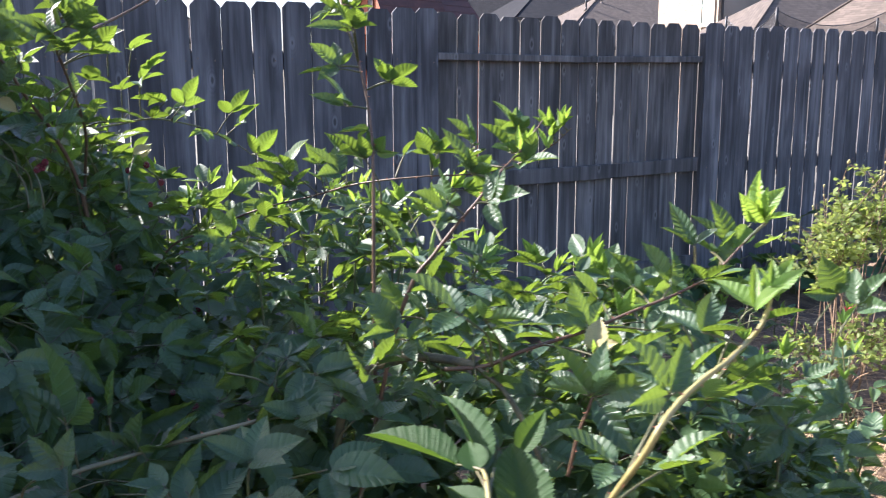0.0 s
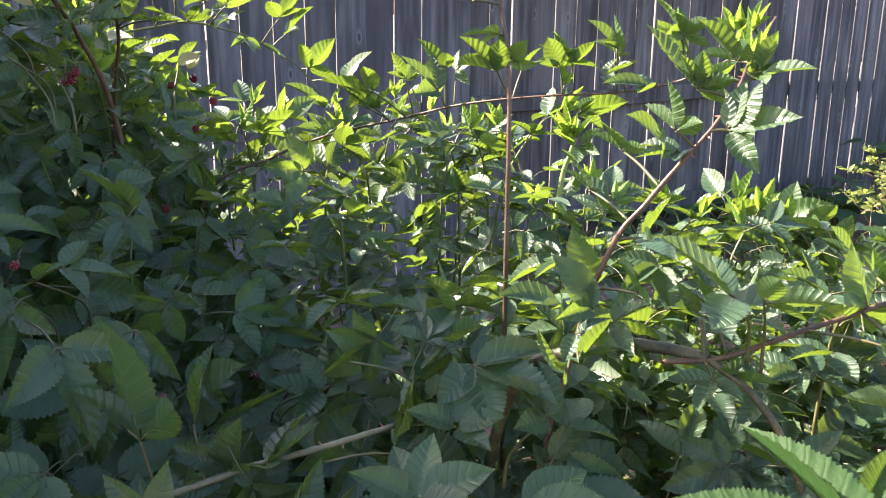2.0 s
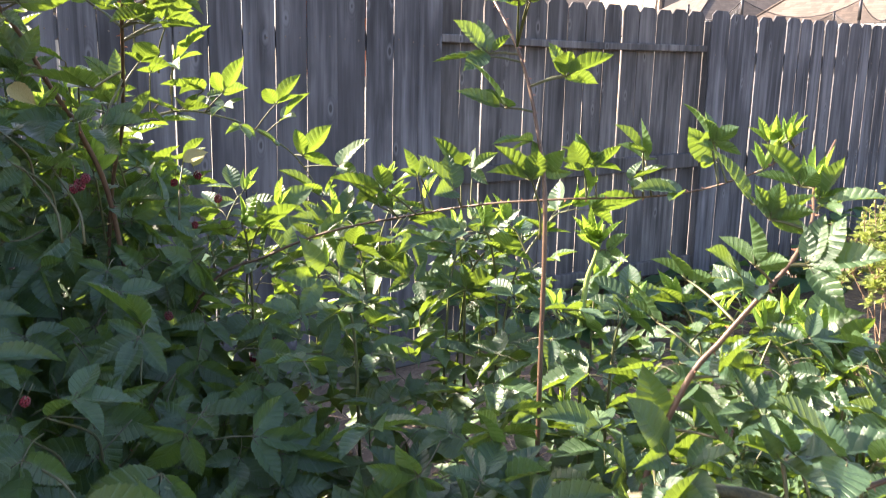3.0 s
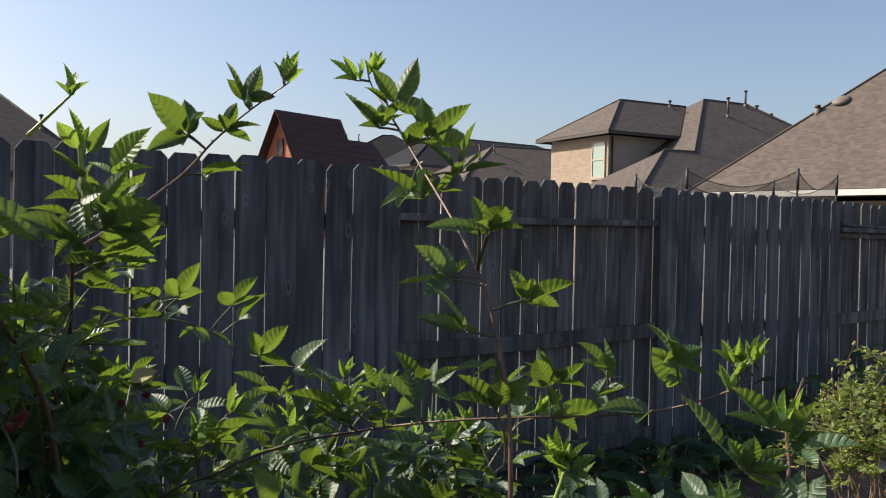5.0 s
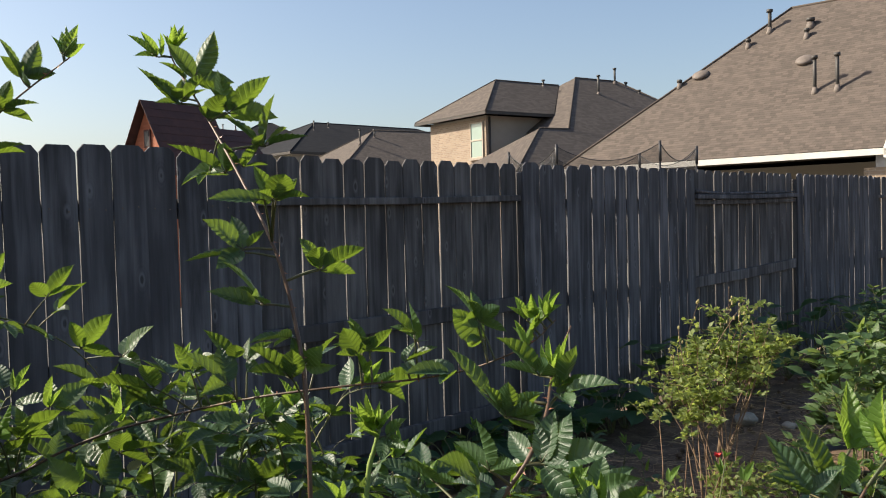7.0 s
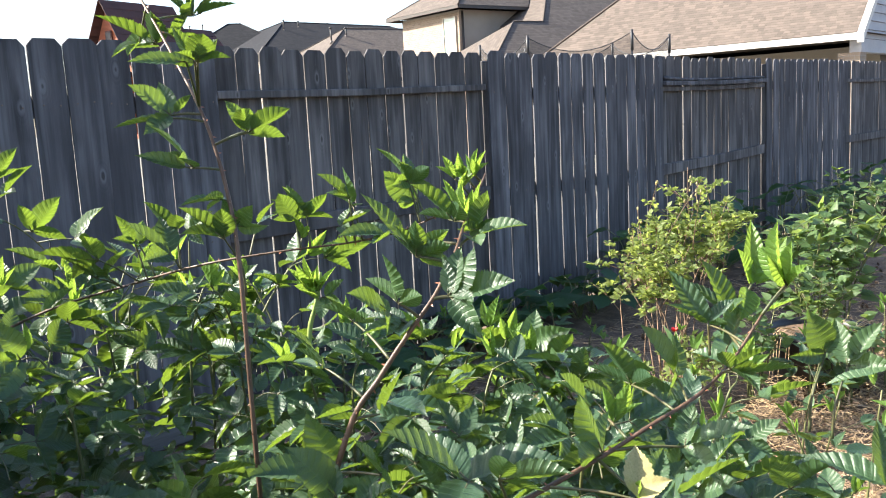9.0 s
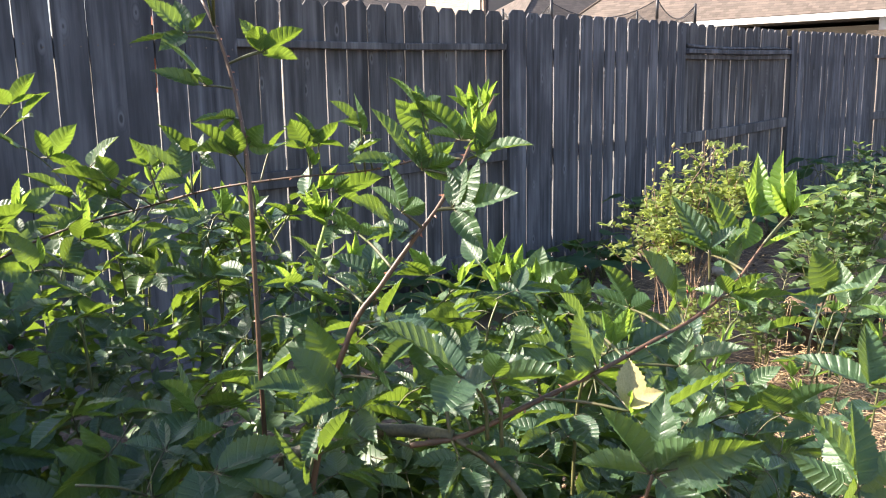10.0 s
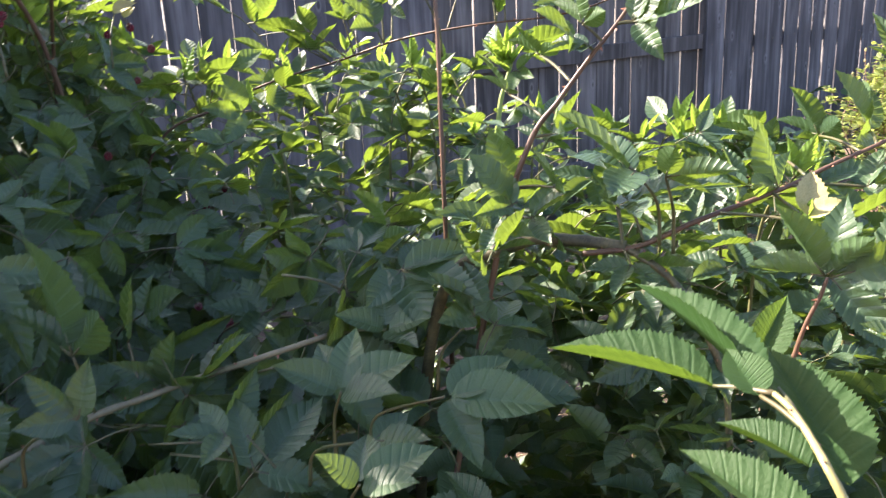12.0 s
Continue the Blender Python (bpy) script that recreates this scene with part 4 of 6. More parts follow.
class Cane:
    """A stem through a few points with leaf stalks growing from it."""

    def __init__(self, bush, points, r0, r1, mat, label=""):
        self.bush, self.line, self.r0, self.r1, self.mat, self.label = bush, curve_points(points, 8), r0, r1, mat, label
        self.bm = bmesh.new()
        tube(self.bm, self.line, r0, r1, 9, 0, wobble=0.05)
        thorns(self.bm, self.line, rng, 0.022, 0.0045, (r0 + r1) / 2, 1)

    def stalk(self, p):
        best = min(range(len(self.line)), key=lambda i: (self.line[i] - p).length + (0.05 if self.line[i].z > p.z else 0))
        a = self.line[best]
        if (p - a).length > 0.13:
            side = Vector((a.x - p.x, a.y - p.y, 0)).normalized() * rng.uniform(0.04, 0.11)
            foot = Vector((p.x + side.x, p.y + side.y, max(p.z - 0.09, min(p.z - 0.06, canopy(p.x, p.y) - 0.08))))
            self.petiole(curve_points([foot, p.lerp(foot, 0.5) + side * 0.35, p], 5), 0.0022, 0.0012)
        elif (p - a).length > 0.004:
            mid = a.lerp(p, 0.55) + Vector((0, 0, 0.03 * (p - a).length))
            self.petiole(curve_points([a, mid, p], 4), 0.0019, 0.0013)

    def petiole(self, line, r0, r1):
        bm = bmesh.new()
        tube(bm, line, r0, r1, 6)
        hang(part("stalk", bm, STALK), self.bush)

    def finish(self):
        hang(part("cane", self.bm, [self.mat, THORN], None, self.label), self.bush)


OPEN_SIDE = Vector((-0.42, -0.72, 0.80))  # leaves turn their faces up and to the open side of the bed


def facing(p, along, size, tilt, r, spread=0.30, side=OPEN_SIDE):
    """A leaf's pose: its y axis along the direction, its face turned to the open side."""
    y = along.normalized()
    n = side * tilt + Vector((0, 0, 0.8)) * (1 - tilt) + Vector((r.gauss(0, spread), r.gauss(0, spread), r.gauss(0, spread)))
    z = n - y * n.dot(y)
    z = (z if z.length > 0.05 else y.orthogonal()).normalized()
    x = y.cross(z)
    m = Matrix((x, y, z)).transposed().to_4x4()
    return Matrix.Translation(p) @ m @ Matrix.Diagonal((size, size, size, 1))


def leaf(cane, x, y, z, turn, rise, size, kind):
    """A leaf whose leaflets meet at the point, the end leaflet turned and raised by the angles."""
    pool = {0: LEAF_1, 1: LEAF_YOUNG, 3: LEAF_3, 5: LEAF_5}[kind]
    ob = part("leaf", pool[rng.randrange(len(pool))], None, cane.bush)
    a, e = radians(turn), radians(rise)
    way = Vector((-math.sin(a) * math.cos(e), math.cos(a) * math.cos(e), math.sin(e)))
    place(ob, cane.bush, facing(Vector((x, y, z)), way, size * (1.04 if kind == 0 else 0.95), *((0.48, rng, 0.30) if cane.bush in (bush_front, bush_left) and z < 1.1 else (0.08, rng, 0.36))))
    cane.stalk(Vector((x, y, z)))


def broad_leaflet(cane, foot, tip, face, width, fold, pleat, seed, droop=0.06, mat=None):
    """One large leaflet from its foot to its tip, with its upper face turned as given."""
    r = random.Random(seed)
    foot, tip = Vector(foot), Vector(tip)
    y = (tip - foot).normalized()
    z = Vector(face) - y * y.dot(Vector(face))
    z.normalize()
    size = (tip - foot).length
    m = Matrix.Translation(foot) @ Matrix((y.cross(z), y, z)).transposed().to_4x4() @ Matrix.Diagonal((size, size, size, 1))
    bm = bmesh.new()
    uvl = bm.loops.layers.uv.new("uv")
    leaflet(bm, uvl, Matrix.Identity(4), 1.0, width, 80, 6, fold, droop, pleat, 0, r.uniform(-0.5, 0.5), 0.055, 0.45, pleats=10)
    place(part("leaf", bm, mat or BIG, cane.bush), cane.bush, m)


cane_t = Cane(bush_mid, [(-1.72, -2.80, 0.0), (-1.715, -2.79, 0.6), (-1.707, -2.774, 1.03), (-1.695, -2.755, 1.261), (-1.68, -2.715, 1.36), (-1.678, -2.675, 1.45), (-1.668, -2.60, 1.53), (-1.630, -2.46, 1.622), (-1.616, -2.362, 1.702), (-1.597, -2.25, 1.786), (-1.60, -2.236, 1.832)], 0.0040, 0.0012, CANE_RED, "tall upright red-brown cane")
cane_s = Cane(bush_left, [(-2.197, -2.605, 1.492), (-2.13, -2.53, 1.522), (-2.05, -2.43, 1.562), (-1.98, -2.36, 1.603), (-1.935, -2.347, 1.650), (-1.887, -2.354, 1.696), (-1.841, -2.408, 1.743)], 0.0033, 0.0010, CANE_RED)
cane_l = Cane(bush_left, [(-2.30, -2.1, 0.0), (-2.28, -2.08, 0.8), (-2.17, -2.02, 1.25), (-1.963, -1.96, 1.344), (-1.80, -1.85, 1.33), (-1.699, -1.82, 1.289), (-1.62, -1.803, 1.24), (-1.548, -1.78, 1.154), (-1.51, -1.80, 1.05)], 0.0033, 0.0011, CANE_GREEN)
cane_r = Cane(bush_mid, [(-2.10, -2.05, 0.0), (-2.05, -2.08, 0.7), (-1.95, -2.11, 1.02), (-1.83, -2.153, 1.096), (-1.734, -2.218, 1.143), (-1.645, -2.33, 1.18), (-1.603, -2.49, 1.22), (-1.529, -2.615, 1.241), (-1.445, -2.70, 1.250), (-1.405, -2.78, 1.27), (-1.385, -2.87, 1.31), (-1.357, -2.90, 1.346)], 0.0033, 0.0010, CANE_RED, "long arching cane")
cane_d = Cane(bush_right, [(-1.95, -3.02, 0.0), (-1.90, -3.04, 0.6), (-1.83, -3.07, 1.0), (-1.799, -3.093, 1.133), (-1.769, -3.11, 1.182), (-1.741, -3.128, 1.226), (-1.712, -3.140, 1.262), (-1.670, -3.130, 1.297), (-1.60, -3.085, 1.325), (-1.55, -3.073, 1.370)], 0.0041, 0.0012, CANE_RED, "slanting red-brown cane with thorns")
cane_q = Cane(bush_right, [(-1.78, -3.16, 1.025), (-1.735, -3.195, 1.032), (-1.69, -3.235, 1.060), (-1.604, -3.268, 1.085), (-1.56, -3.294, 1.108), (-1.50, -3.320, 1.132), (-1.43, -3.325, 1.155), (-1.384, -3.337, 1.197)], 0.0033, 0.0015, CANE_RED)
cane_k = Cane(bush_right, [(-1.90, -2.96, 0.0), (-1.89, -2.97, 0.6), (-1.875, -3.02, 0.95), (-1.83, -3.112, 1.034), (-1.775, -3.14, 1.034), (-1.742, -3.185, 1.030)], 0.0072, 0.0068, CANE_OLD, "thick bent old cane")
cane_j = Cane(bush_right, [(-1.742, -3.185, 1.030), (-1.728, -3.235, 1.005), (-1.71, -3.27, 0.95), (-1.68, -3.28, 0.84), (-1.66, -3.28, 0.5), (-1.66, -3.28, 0.0)], 0.0042, 0.0032, CANE_OLD)
cane_f = Cane(bush_front, [(-2.75, -3.15, 0.0), (-2.62, -3.12, 0.6), (-2.45, -3.02, 0.84), (-2.30, -2.94, 0.88), (-2.168, -2.925, 0.893), (-2.09, -2.96, 0.915), (-2.0, -2.98, 0.93)], 0.0050, 0.0032, CANE_PALE, "pale arching cane")
cane_v = Cane(bush_left, [(-2.20, -2.05, 0.0), (-2.14, -2.08, 0.7), (-2.106, -2.133, 1.20), (-2.11, -2.24, 1.33), (-2.158, -2.45, 1.427), (-2.195, -2.60, 1.49), (-2.200, -2.64, 1.53)], 0.0042, 0.0016, CANE_RED)
cane_u = Cane(bush_left, [(-2.05, -2.1, 0.0), (-2.06, -2.15, 0.7), (-2.12, -2.22, 1.18), (-2.177, -2.268, 1.338), (-2.197, -2.286, 1.368), (-2.227, -2.306, 1.416), (-2.252, -2.329, 1.462), (-2.283, -2.350, 1.504), (-2.312, -2.375, 1.522)], 0.0046, 0.0028, CANE_RED)
cane_b = Cane(bush_left, [(-2.3, -2.4, 0.0), (-2.28, -2.45, 0.5), (-2.24, -2.52, 0.85), (-2.2, -2.6, 0.98)], 0.0030, 0.0015, CANE_GREEN)
cane_g = Cane(bush_right, [(-1.84, -3.70, 0.0), (-1.88, -3.70, 0.5), (-1.95, -3.66, 0.90), (-1.984, -3.598, 1.030), (-1.968, -3.565, 1.047), (-1.955, -3.541, 1.053), (-1.948, -3.524, 1.054)], 0.0034, 0.0018, SHOOT, "pale orange-green shoot")
cane_h = Cane(bush_right, [(-1.97, -3.52, 0.0), (-1.93, -3.53, 0.5), (-1.85, -3.55, 0.92), (-1.863, -3.661, 1.111), (-1.827, -3.653, 1.137), (-1.792, -3.65, 1.155), (-1.76, -3.649, 1.167), (-1.685, -3.606, 1.162), (-1.672, -3.613, 1.18), (-1.664, -3.615, 1.2), (-1.66, -3.615, 1.214)], 0.0036, 0.0020, SHOOT, "stout yellow-green cane")
cane_z = Cane(bush_left, [(-2.191, -2.644, 1.517), (-2.197, -2.659, 1.537), (-2.201, -2.659, 1.569), (-2.204, -2.659, 1.597), (-2.203, -2.661, 1.613)], 0.0040, 0.0024, YOUNG_CANE, "thick bright green young shoot")
cane_a = Cane(bush_left, [(-2.248, -2.631, 1.612), (-2.231, -2.646, 1.633), (-2.215, -2.663, 1.653)], 0.0022, 0.0012, YOUNG_CANE)
cane_y = Cane(bush_mid, [(-1.537, -2.668, 1.028), (-1.520, -2.663, 1.115), (-1.509, -2.666, 1.150), (-1.498, -2.668, 1.185), (-1.493, -2.667, 1.206)], 0.0048, 0.0024, YOUNG_CANE, "thick bright green young shoot")
cane_x = Cane(bush_right, [(-1.721, -3.371, 0.933), (-1.716, -3.383, 0.992), (-1.709, -3.392, 1.025), (-1.705, -3.395, 1.043)], 0.0024, 0.0016, CANE_RED)
leaf(cane_r, -1.440, -2.695, 1.306, 78, 52, 0.070, 3)
leaf(cane_r, -1.391, -2.791, 1.313, 76, 50, 0.069, 3)
leaf(cane_r, -1.507, -2.631, 1.287, 117, 58, 0.055, 3)
leaf(cane_r, -1.384, -2.877, 1.331, -155, 27, 0.057, 1)
leaf(cane_r, -1.390, -2.871, 1.308, 83, 58, 0.047, 1)
leaf(cane_r, -1.426, -2.759, 1.262, 66, 4, 0.081, 3)
leaf(cane_r, -1.700, -2.732, 1.292, 72, 43, 0.078, 3)
leaf(cane_r, -1.635, -2.460, 1.242, 70, 36, 0.095, 3)
leaf(cane_r, -1.709, -2.358, 1.235, 66, 7, 0.093, 3)
leaf(cane_r, -1.706, -2.336, 1.202, 71, 40, 0.078, 3)
leaf(cane_r, -1.699, -2.340, 1.206, -141, 21, 0.062, 3)
leaf(cane_r, -1.647, -2.363, 1.256, 76, 64, 0.055, 3)
leaf(cane_r, -1.642, -2.368, 1.253, -159, 15, 0.055, 3)
leaf(cane_r, -1.688, -2.361, 1.151, -164, 24, 0.055, 3)
leaf(cane_r, -1.610, -2.441, 1.276, 71, 38, 0.070, 3)
leaf(cane_r, -1.594, -2.452, 1.274, -149, 32, 0.055, 3)
leaf(cane_r, -1.469, -2.594, 1.284, 75, 63, 0.061, 3)
leaf(cane_r, -1.527, -2.554, 1.282, -166, 28, 0.055, 3)
leaf(cane_r, -1.450, -2.698, 1.319, 61, 41, 0.064, 3)
leaf(cane_r, -1.499, -2.622, 1.303, 111, 47, 0.055, 3)
leaf(cane_r, -1.488, -2.636, 1.292, -176, 23, 0.055, 3)
leaf(cane_r, -1.459, -2.684, 1.275, -153, 20, 0.060, 3)
leaf(cane_r, -1.499, -2.633, 1.259, 108, 44, 0.040, 1)
leaf(cane_r, -1.402, -2.784, 1.344, 63, 51, 0.071, 3)
leaf(cane_r, -1.399, -2.787, 1.341, 174, 28, 0.055, 3)
leaf(cane_r, -1.395, -2.877, 1.348, 93, 39, 0.040, 1)
leaf(cane_r, -1.385, -2.887, 1.352, 121, 73, 0.040, 1)
leaf(cane_r, -1.377, -2.894, 1.355, 178, 62, 0.040, 1)
leaf(cane_r, -1.373, -2.899, 1.351, -172, 48, 0.040, 1)
leaf(cane_q, -1.532, -3.203, 1.103, 61, 30, 0.069, 3)
leaf(cane_q, -1.358, -3.060, 1.063, 156, 61, 0.055, 3)
leaf(cane_q, -1.245, -2.910, 1.019, 64, 56, 0.066, 1)
leaf(cane_q, -1.095, -2.742, 0.956, 64, -1, 0.097, 3)
leaf(cane_q, -1.642, -3.333, 1.067, 174, 55, 0.040, 1)
leaf(cane_q, -1.636, -3.341, 1.056, -153, 23, 0.100, 3)
leaf(cane_q, -1.796, -3.288, 1.130, -154, 10, 0.062, 3)
leaf(cane_q, -1.827, -3.282, 1.138, 61, 26, 0.089, 3)
leaf(cane_q, -1.606, -3.266, 1.086, 78, 72, 0.072, 3)
leaf(cane_q, -1.127, -3.314, 1.086, 64, 55, 0.068, 3)
leaf(cane_q, -1.107, -3.338, 1.069, -155, 56, 0.078, 3)
leaf(cane_q, -1.545, -3.326, 1.088, -153, 16, 0.071, 3)
leaf(cane_q, -1.736, -3.181, 1.080, 73, 42, 0.056, 3)
leaf(cane_q, -1.372, -3.266, 1.174, 68, 38, 0.055, 3)
leaf(cane_q, -1.361, -3.277, 1.169, 163, 50, 0.055, 3)
leaf(cane_q, -1.358, -3.353, 1.229, 158, 80, 0.073, 1)
leaf(cane_q, -1.356, -3.355, 1.228, -163, 68, 0.059, 1)
leaf(cane_q, -1.454, -3.268, 1.128, 64, 56, 0.084, 3)
leaf(cane_q, -1.454, -3.333, 1.150, -174, 35, 0.055, 3)
leaf(cane_q, -1.453, -3.335, 1.147, -159, -14, 0.067, 3)
leaf(cane_q, -1.490, -3.230, 1.123, 63, 54, 0.071, 3)
leaf(cane_q, -1.381, -3.292, 1.148, -157, 59, 0.060, 0)
leaf(cane_q, -1.741, -3.172, 1.072, -147, 15, 0.119, 3)
leaf(cane_q, -1.743, -3.171, 1.072, 63, 48, 0.046, 0)
leaf(cane_q, -1.731, -3.202, 1.010, -154, 9, 0.055, 3)
leaf(cane_q, -1.755, -3.206, 1.018, 111, -25, 0.055, 3)
leaf(cane_q, -1.806, -3.105, 1.029, 96, -14, 0.055, 3)
leaf(cane_q, -1.788, -3.121, 1.025, 105, 42, 0.055, 3)
leaf(cane_f, -2.057, -3.190, 0.910, -142, 1, 0.061, 3)
leaf(cane_f, -1.885, -3.107, 0.964, 68, 53, 0.077, 3)
leaf(cane_f, -2.168, -2.920, 0.890, -134, 73, 0.075, 3)
leaf(cane_f, -2.172, -2.915, 0.896, 70, 35, 0.068, 3)
leaf(cane_f, -2.134, -2.937, 0.900, -135, 32, 0.089, 3)
leaf(cane_f, -2.259, -2.929, 0.958, 80, 82, 0.118, 3)
leaf(cane_f, -2.283, -3.090, 0.963, 68, 53, 0.061, 3)
leaf(cane_f, -2.165, -3.106, 0.915, 76, 8, 0.055, 3)
leaf(cane_f, -1.974, -2.965, 0.930, -136, 57, 0.087, 5)
leaf(cane_f, -2.368, -2.795, 0.913, 94, 50, 0.055, 3)
leaf(cane_f, -2.197, -2.892, 0.944, -132, 54, 0.082, 0)
leaf(cane_b, -2.157, -2.485, 1.091, 71, 40, 0.096, 3)
leaf(cane_b, -2.091, -2.398, 0.980, -154, -29, 0.060, 3)
leaf(cane_b, -2.226, -2.784, 1.022, 142, -56, 0.106, 3)
leaf(cane_b, -2.215, -2.526, 0.952, -159, 30, 0.055, 3)
leaf(cane_b, -2.314, -2.670, 1.062, -159, 30, 0.055, 3)
leaf(cane_b, -2.338, -2.660, 1.043, 117, -24, 0.055, 3)
leaf(cane_b, -2.145, -2.736, 0.919, -136, 35, 0.069, 3)
leaf(cane_b, -2.011, -2.805, 0.906, 74, 15, 0.076, 3)
leaf(cane_b, -1.999, -2.811, 0.913, -137, 58, 0.080, 3)
leaf(cane_b, -1.828, -2.795, 0.936, 159, 48, 0.055, 3)
leaf(cane_b, -2.012, -2.229, 1.286, -151, 39, 0.055, 3)
leaf(cane_b, -2.239, -2.383, 1.298, -137, 30, 0.056, 3)
leaf(cane_b, -2.272, -2.362, 1.298, 109, -25, 0.055, 3)
leaf(cane_v, -2.184, -2.281, 1.372, 71, 40, 0.058, 3)
leaf(cane_v, -2.172, -2.417, 1.337, -145, 32, 0.055, 3)
leaf(cane_v, -2.156, -2.407, 1.406, 87, 42, 0.055, 3)
leaf(cane_v, -2.202, -2.649, 1.550, -165, 7, 0.055, 3)
leaf(cane_v, -2.206, -2.652, 1.508, 97, 15, 0.055, 3)
leaf(cane_v, -2.190, -2.457, 1.354, -143, 11, 0.069, 3)
leaf(cane_v, -2.194, -2.446, 1.404, 74, 5, 0.085, 3)
leaf(cane_v, -2.183, -2.669, 1.518, -148, 10, 0.075, 3)
leaf(cane_v, -2.159, -2.598, 1.534, -150, 24, 0.065, 3)
leaf(cane_v, -2.192, -2.662, 1.483, 73, 27, 0.062, 3)
leaf(cane_v, -2.188, -2.666, 1.478, -149, 15, 0.069, 3)
leaf(cane_v, -2.176, -2.627, 1.539, -146, 51, 0.058, 3)
leaf(cane_v, -2.168, -2.633, 1.539, -144, 8, 0.058, 0)
leaf(cane_v, -2.193, -2.616, 1.538, 91, -42, 0.033, 0)
leaf(cane_v, -2.186, -2.619, 1.548, 97, 31, 0.055, 3)
leaf(cane_v, -2.195, -2.590, 1.535, 74, 4, 0.040, 0)
leaf(cane_v, -2.134, -2.543, 1.487, -143, 28, 0.072, 3)
leaf(cane_v, -2.137, -2.542, 1.479, -145, -4, 0.057, 0)
leaf(cane_v, -2.212, -2.548, 1.500, 74, 45, 0.089, 0)
leaf(cane_v, -2.160, -2.460, 1.503, 90, 3, 0.055, 3)
leaf(cane_v, -2.085, -2.354, 1.357, -146, -6, 0.064, 3)
leaf(cane_v, -2.118, -2.331, 1.355, -152, 33, 0.055, 3)
leaf(cane_v, -2.137, -2.313, 1.378, 80, 10, 0.055, 3)
leaf(cane_v, -2.117, -2.379, 1.438, -167, 20, 0.055, 3)
leaf(cane_v, -2.140, -2.366, 1.413, 85, 32, 0.055, 3)
leaf(cane_s, -1.847, -2.403, 1.744, -164, 56, 0.049, 1)
leaf(cane_s, -1.849, -2.401, 1.746, 126, 71, 0.043, 1)
leaf(cane_s, -1.888, -2.355, 1.709, 94, 62, 0.070, 3)
leaf(cane_s, -1.886, -2.357, 1.715, -177, 65, 0.058, 3)
leaf(cane_s, -1.925, -2.361, 1.664, -180, 45, 0.055, 3)
leaf(cane_s, -1.922, -2.364, 1.666, -148, 9, 0.058, 3)
leaf(cane_s, -1.970, -2.338, 1.656, 76, 40, 0.087, 3)
leaf(cane_s, -1.968, -2.339, 1.658, -179, 31, 0.055, 3)
leaf(cane_s, -1.952, -2.353, 1.599, -148, 10, 0.078, 3)
leaf(cane_l, -1.828, -1.924, 1.383, -141, 52, 0.083, 3)
leaf(cane_l, -1.690, -1.864, 1.357, -141, 48, 0.085, 3)
leaf(cane_l, -1.668, -1.850, 1.324, -118, 42, 0.082, 3)
leaf(cane_l, -1.843, -1.866, 1.373, -157, -33, 0.062, 3)
leaf(cane_l, -1.772, -1.867, 1.314, 168, -49, 0.055, 3)
leaf(cane_l, -1.683, -1.853, 1.268, 71, 41, 0.056, 3)
leaf(cane_l, -1.622, -1.852, 1.243, -140, 39, 0.095, 3)
leaf(cane_l, -1.543, -1.876, 1.218, -140, 31, 0.104, 3)
leaf(cane_l, -1.586, -1.862, 1.153, 71, 31, 0.106, 3)
leaf(cane_l, -1.575, -1.869, 1.155, -140, 40, 0.060, 3)
leaf(cane_l, -1.573, -1.850, 1.091, 71, 40, 0.072, 3)
leaf(cane_l, -1.557, -1.861, 1.091, -141, 47, 0.059, 3)
leaf(cane_l, -1.925, -2.002, 1.470, -140, 36, 0.066, 3)
leaf(cane_l, -1.968, -2.030, 1.510, -141, 28, 0.073, 3)
leaf(cane_l, -2.021, -2.048, 1.540, -174, -40, 0.055, 3)
leaf(cane_l, -1.945, -1.978, 1.439, -141, 20, 0.089, 3)
leaf(cane_l, -1.886, -1.981, 1.390, 73, 10, 0.085, 3)
leaf(cane_l, -1.918, -1.968, 1.351, -176, 31, 0.055, 3)
leaf(cane_l, -2.068, -1.994, 1.377, -142, 15, 0.060, 3)
leaf(cane_l, -2.101, -2.022, 1.426, -159, -13, 0.055, 3)
leaf(cane_l, -2.195, -2.097, 1.363, -150, 70, 0.048, 1)
leaf(cane_l, -2.232, -2.159, 1.509, -155, -30, 0.046, 1)
leaf(cane_l, -1.987, -1.978, 1.420, -161, 36, 0.055, 3)
leaf(cane_l, -1.980, -1.997, 1.364, 174, -6, 0.055, 3)
leaf(cane_l, -1.827, -1.919, 1.354, 177, 3, 0.055, 3)
leaf(cane_l, -2.164, -2.225, 1.423, -147, -14, 0.061, 0)
leaf(cane_l, -2.179, -2.212, 1.437, 73, 19, 0.050, 0)
leaf(cane_d, -1.608, -3.073, 1.321, 61, 42, 0.069, 3)
leaf(cane_d, -1.589, -3.078, 1.324, -168, 71, 0.044, 1)
leaf(cane_d, -1.584, -3.082, 1.327, -154, 51, 0.040, 1)
leaf(cane_d, -1.612, -3.102, 1.304, -154, 12, 0.065, 3)
leaf(cane_d, -1.588, -3.084, 1.306, 164, 41, 0.055, 3)
leaf(cane_d, -1.700, -3.102, 1.296, 129, 46, 0.055, 3)
leaf(cane_d, -1.699, -3.103, 1.296, -178, 37, 0.055, 3)
leaf(cane_d, -1.678, -3.064, 1.305, 62, 49, 0.065, 0)
leaf(cane_d, -1.754, -3.129, 1.259, 91, 64, 0.055, 3)
leaf(cane_d, -1.704, -3.150, 1.259, -168, 52, 0.055, 3)
leaf(cane_d, -1.703, -3.152, 1.258, -154, 12, 0.071, 3)
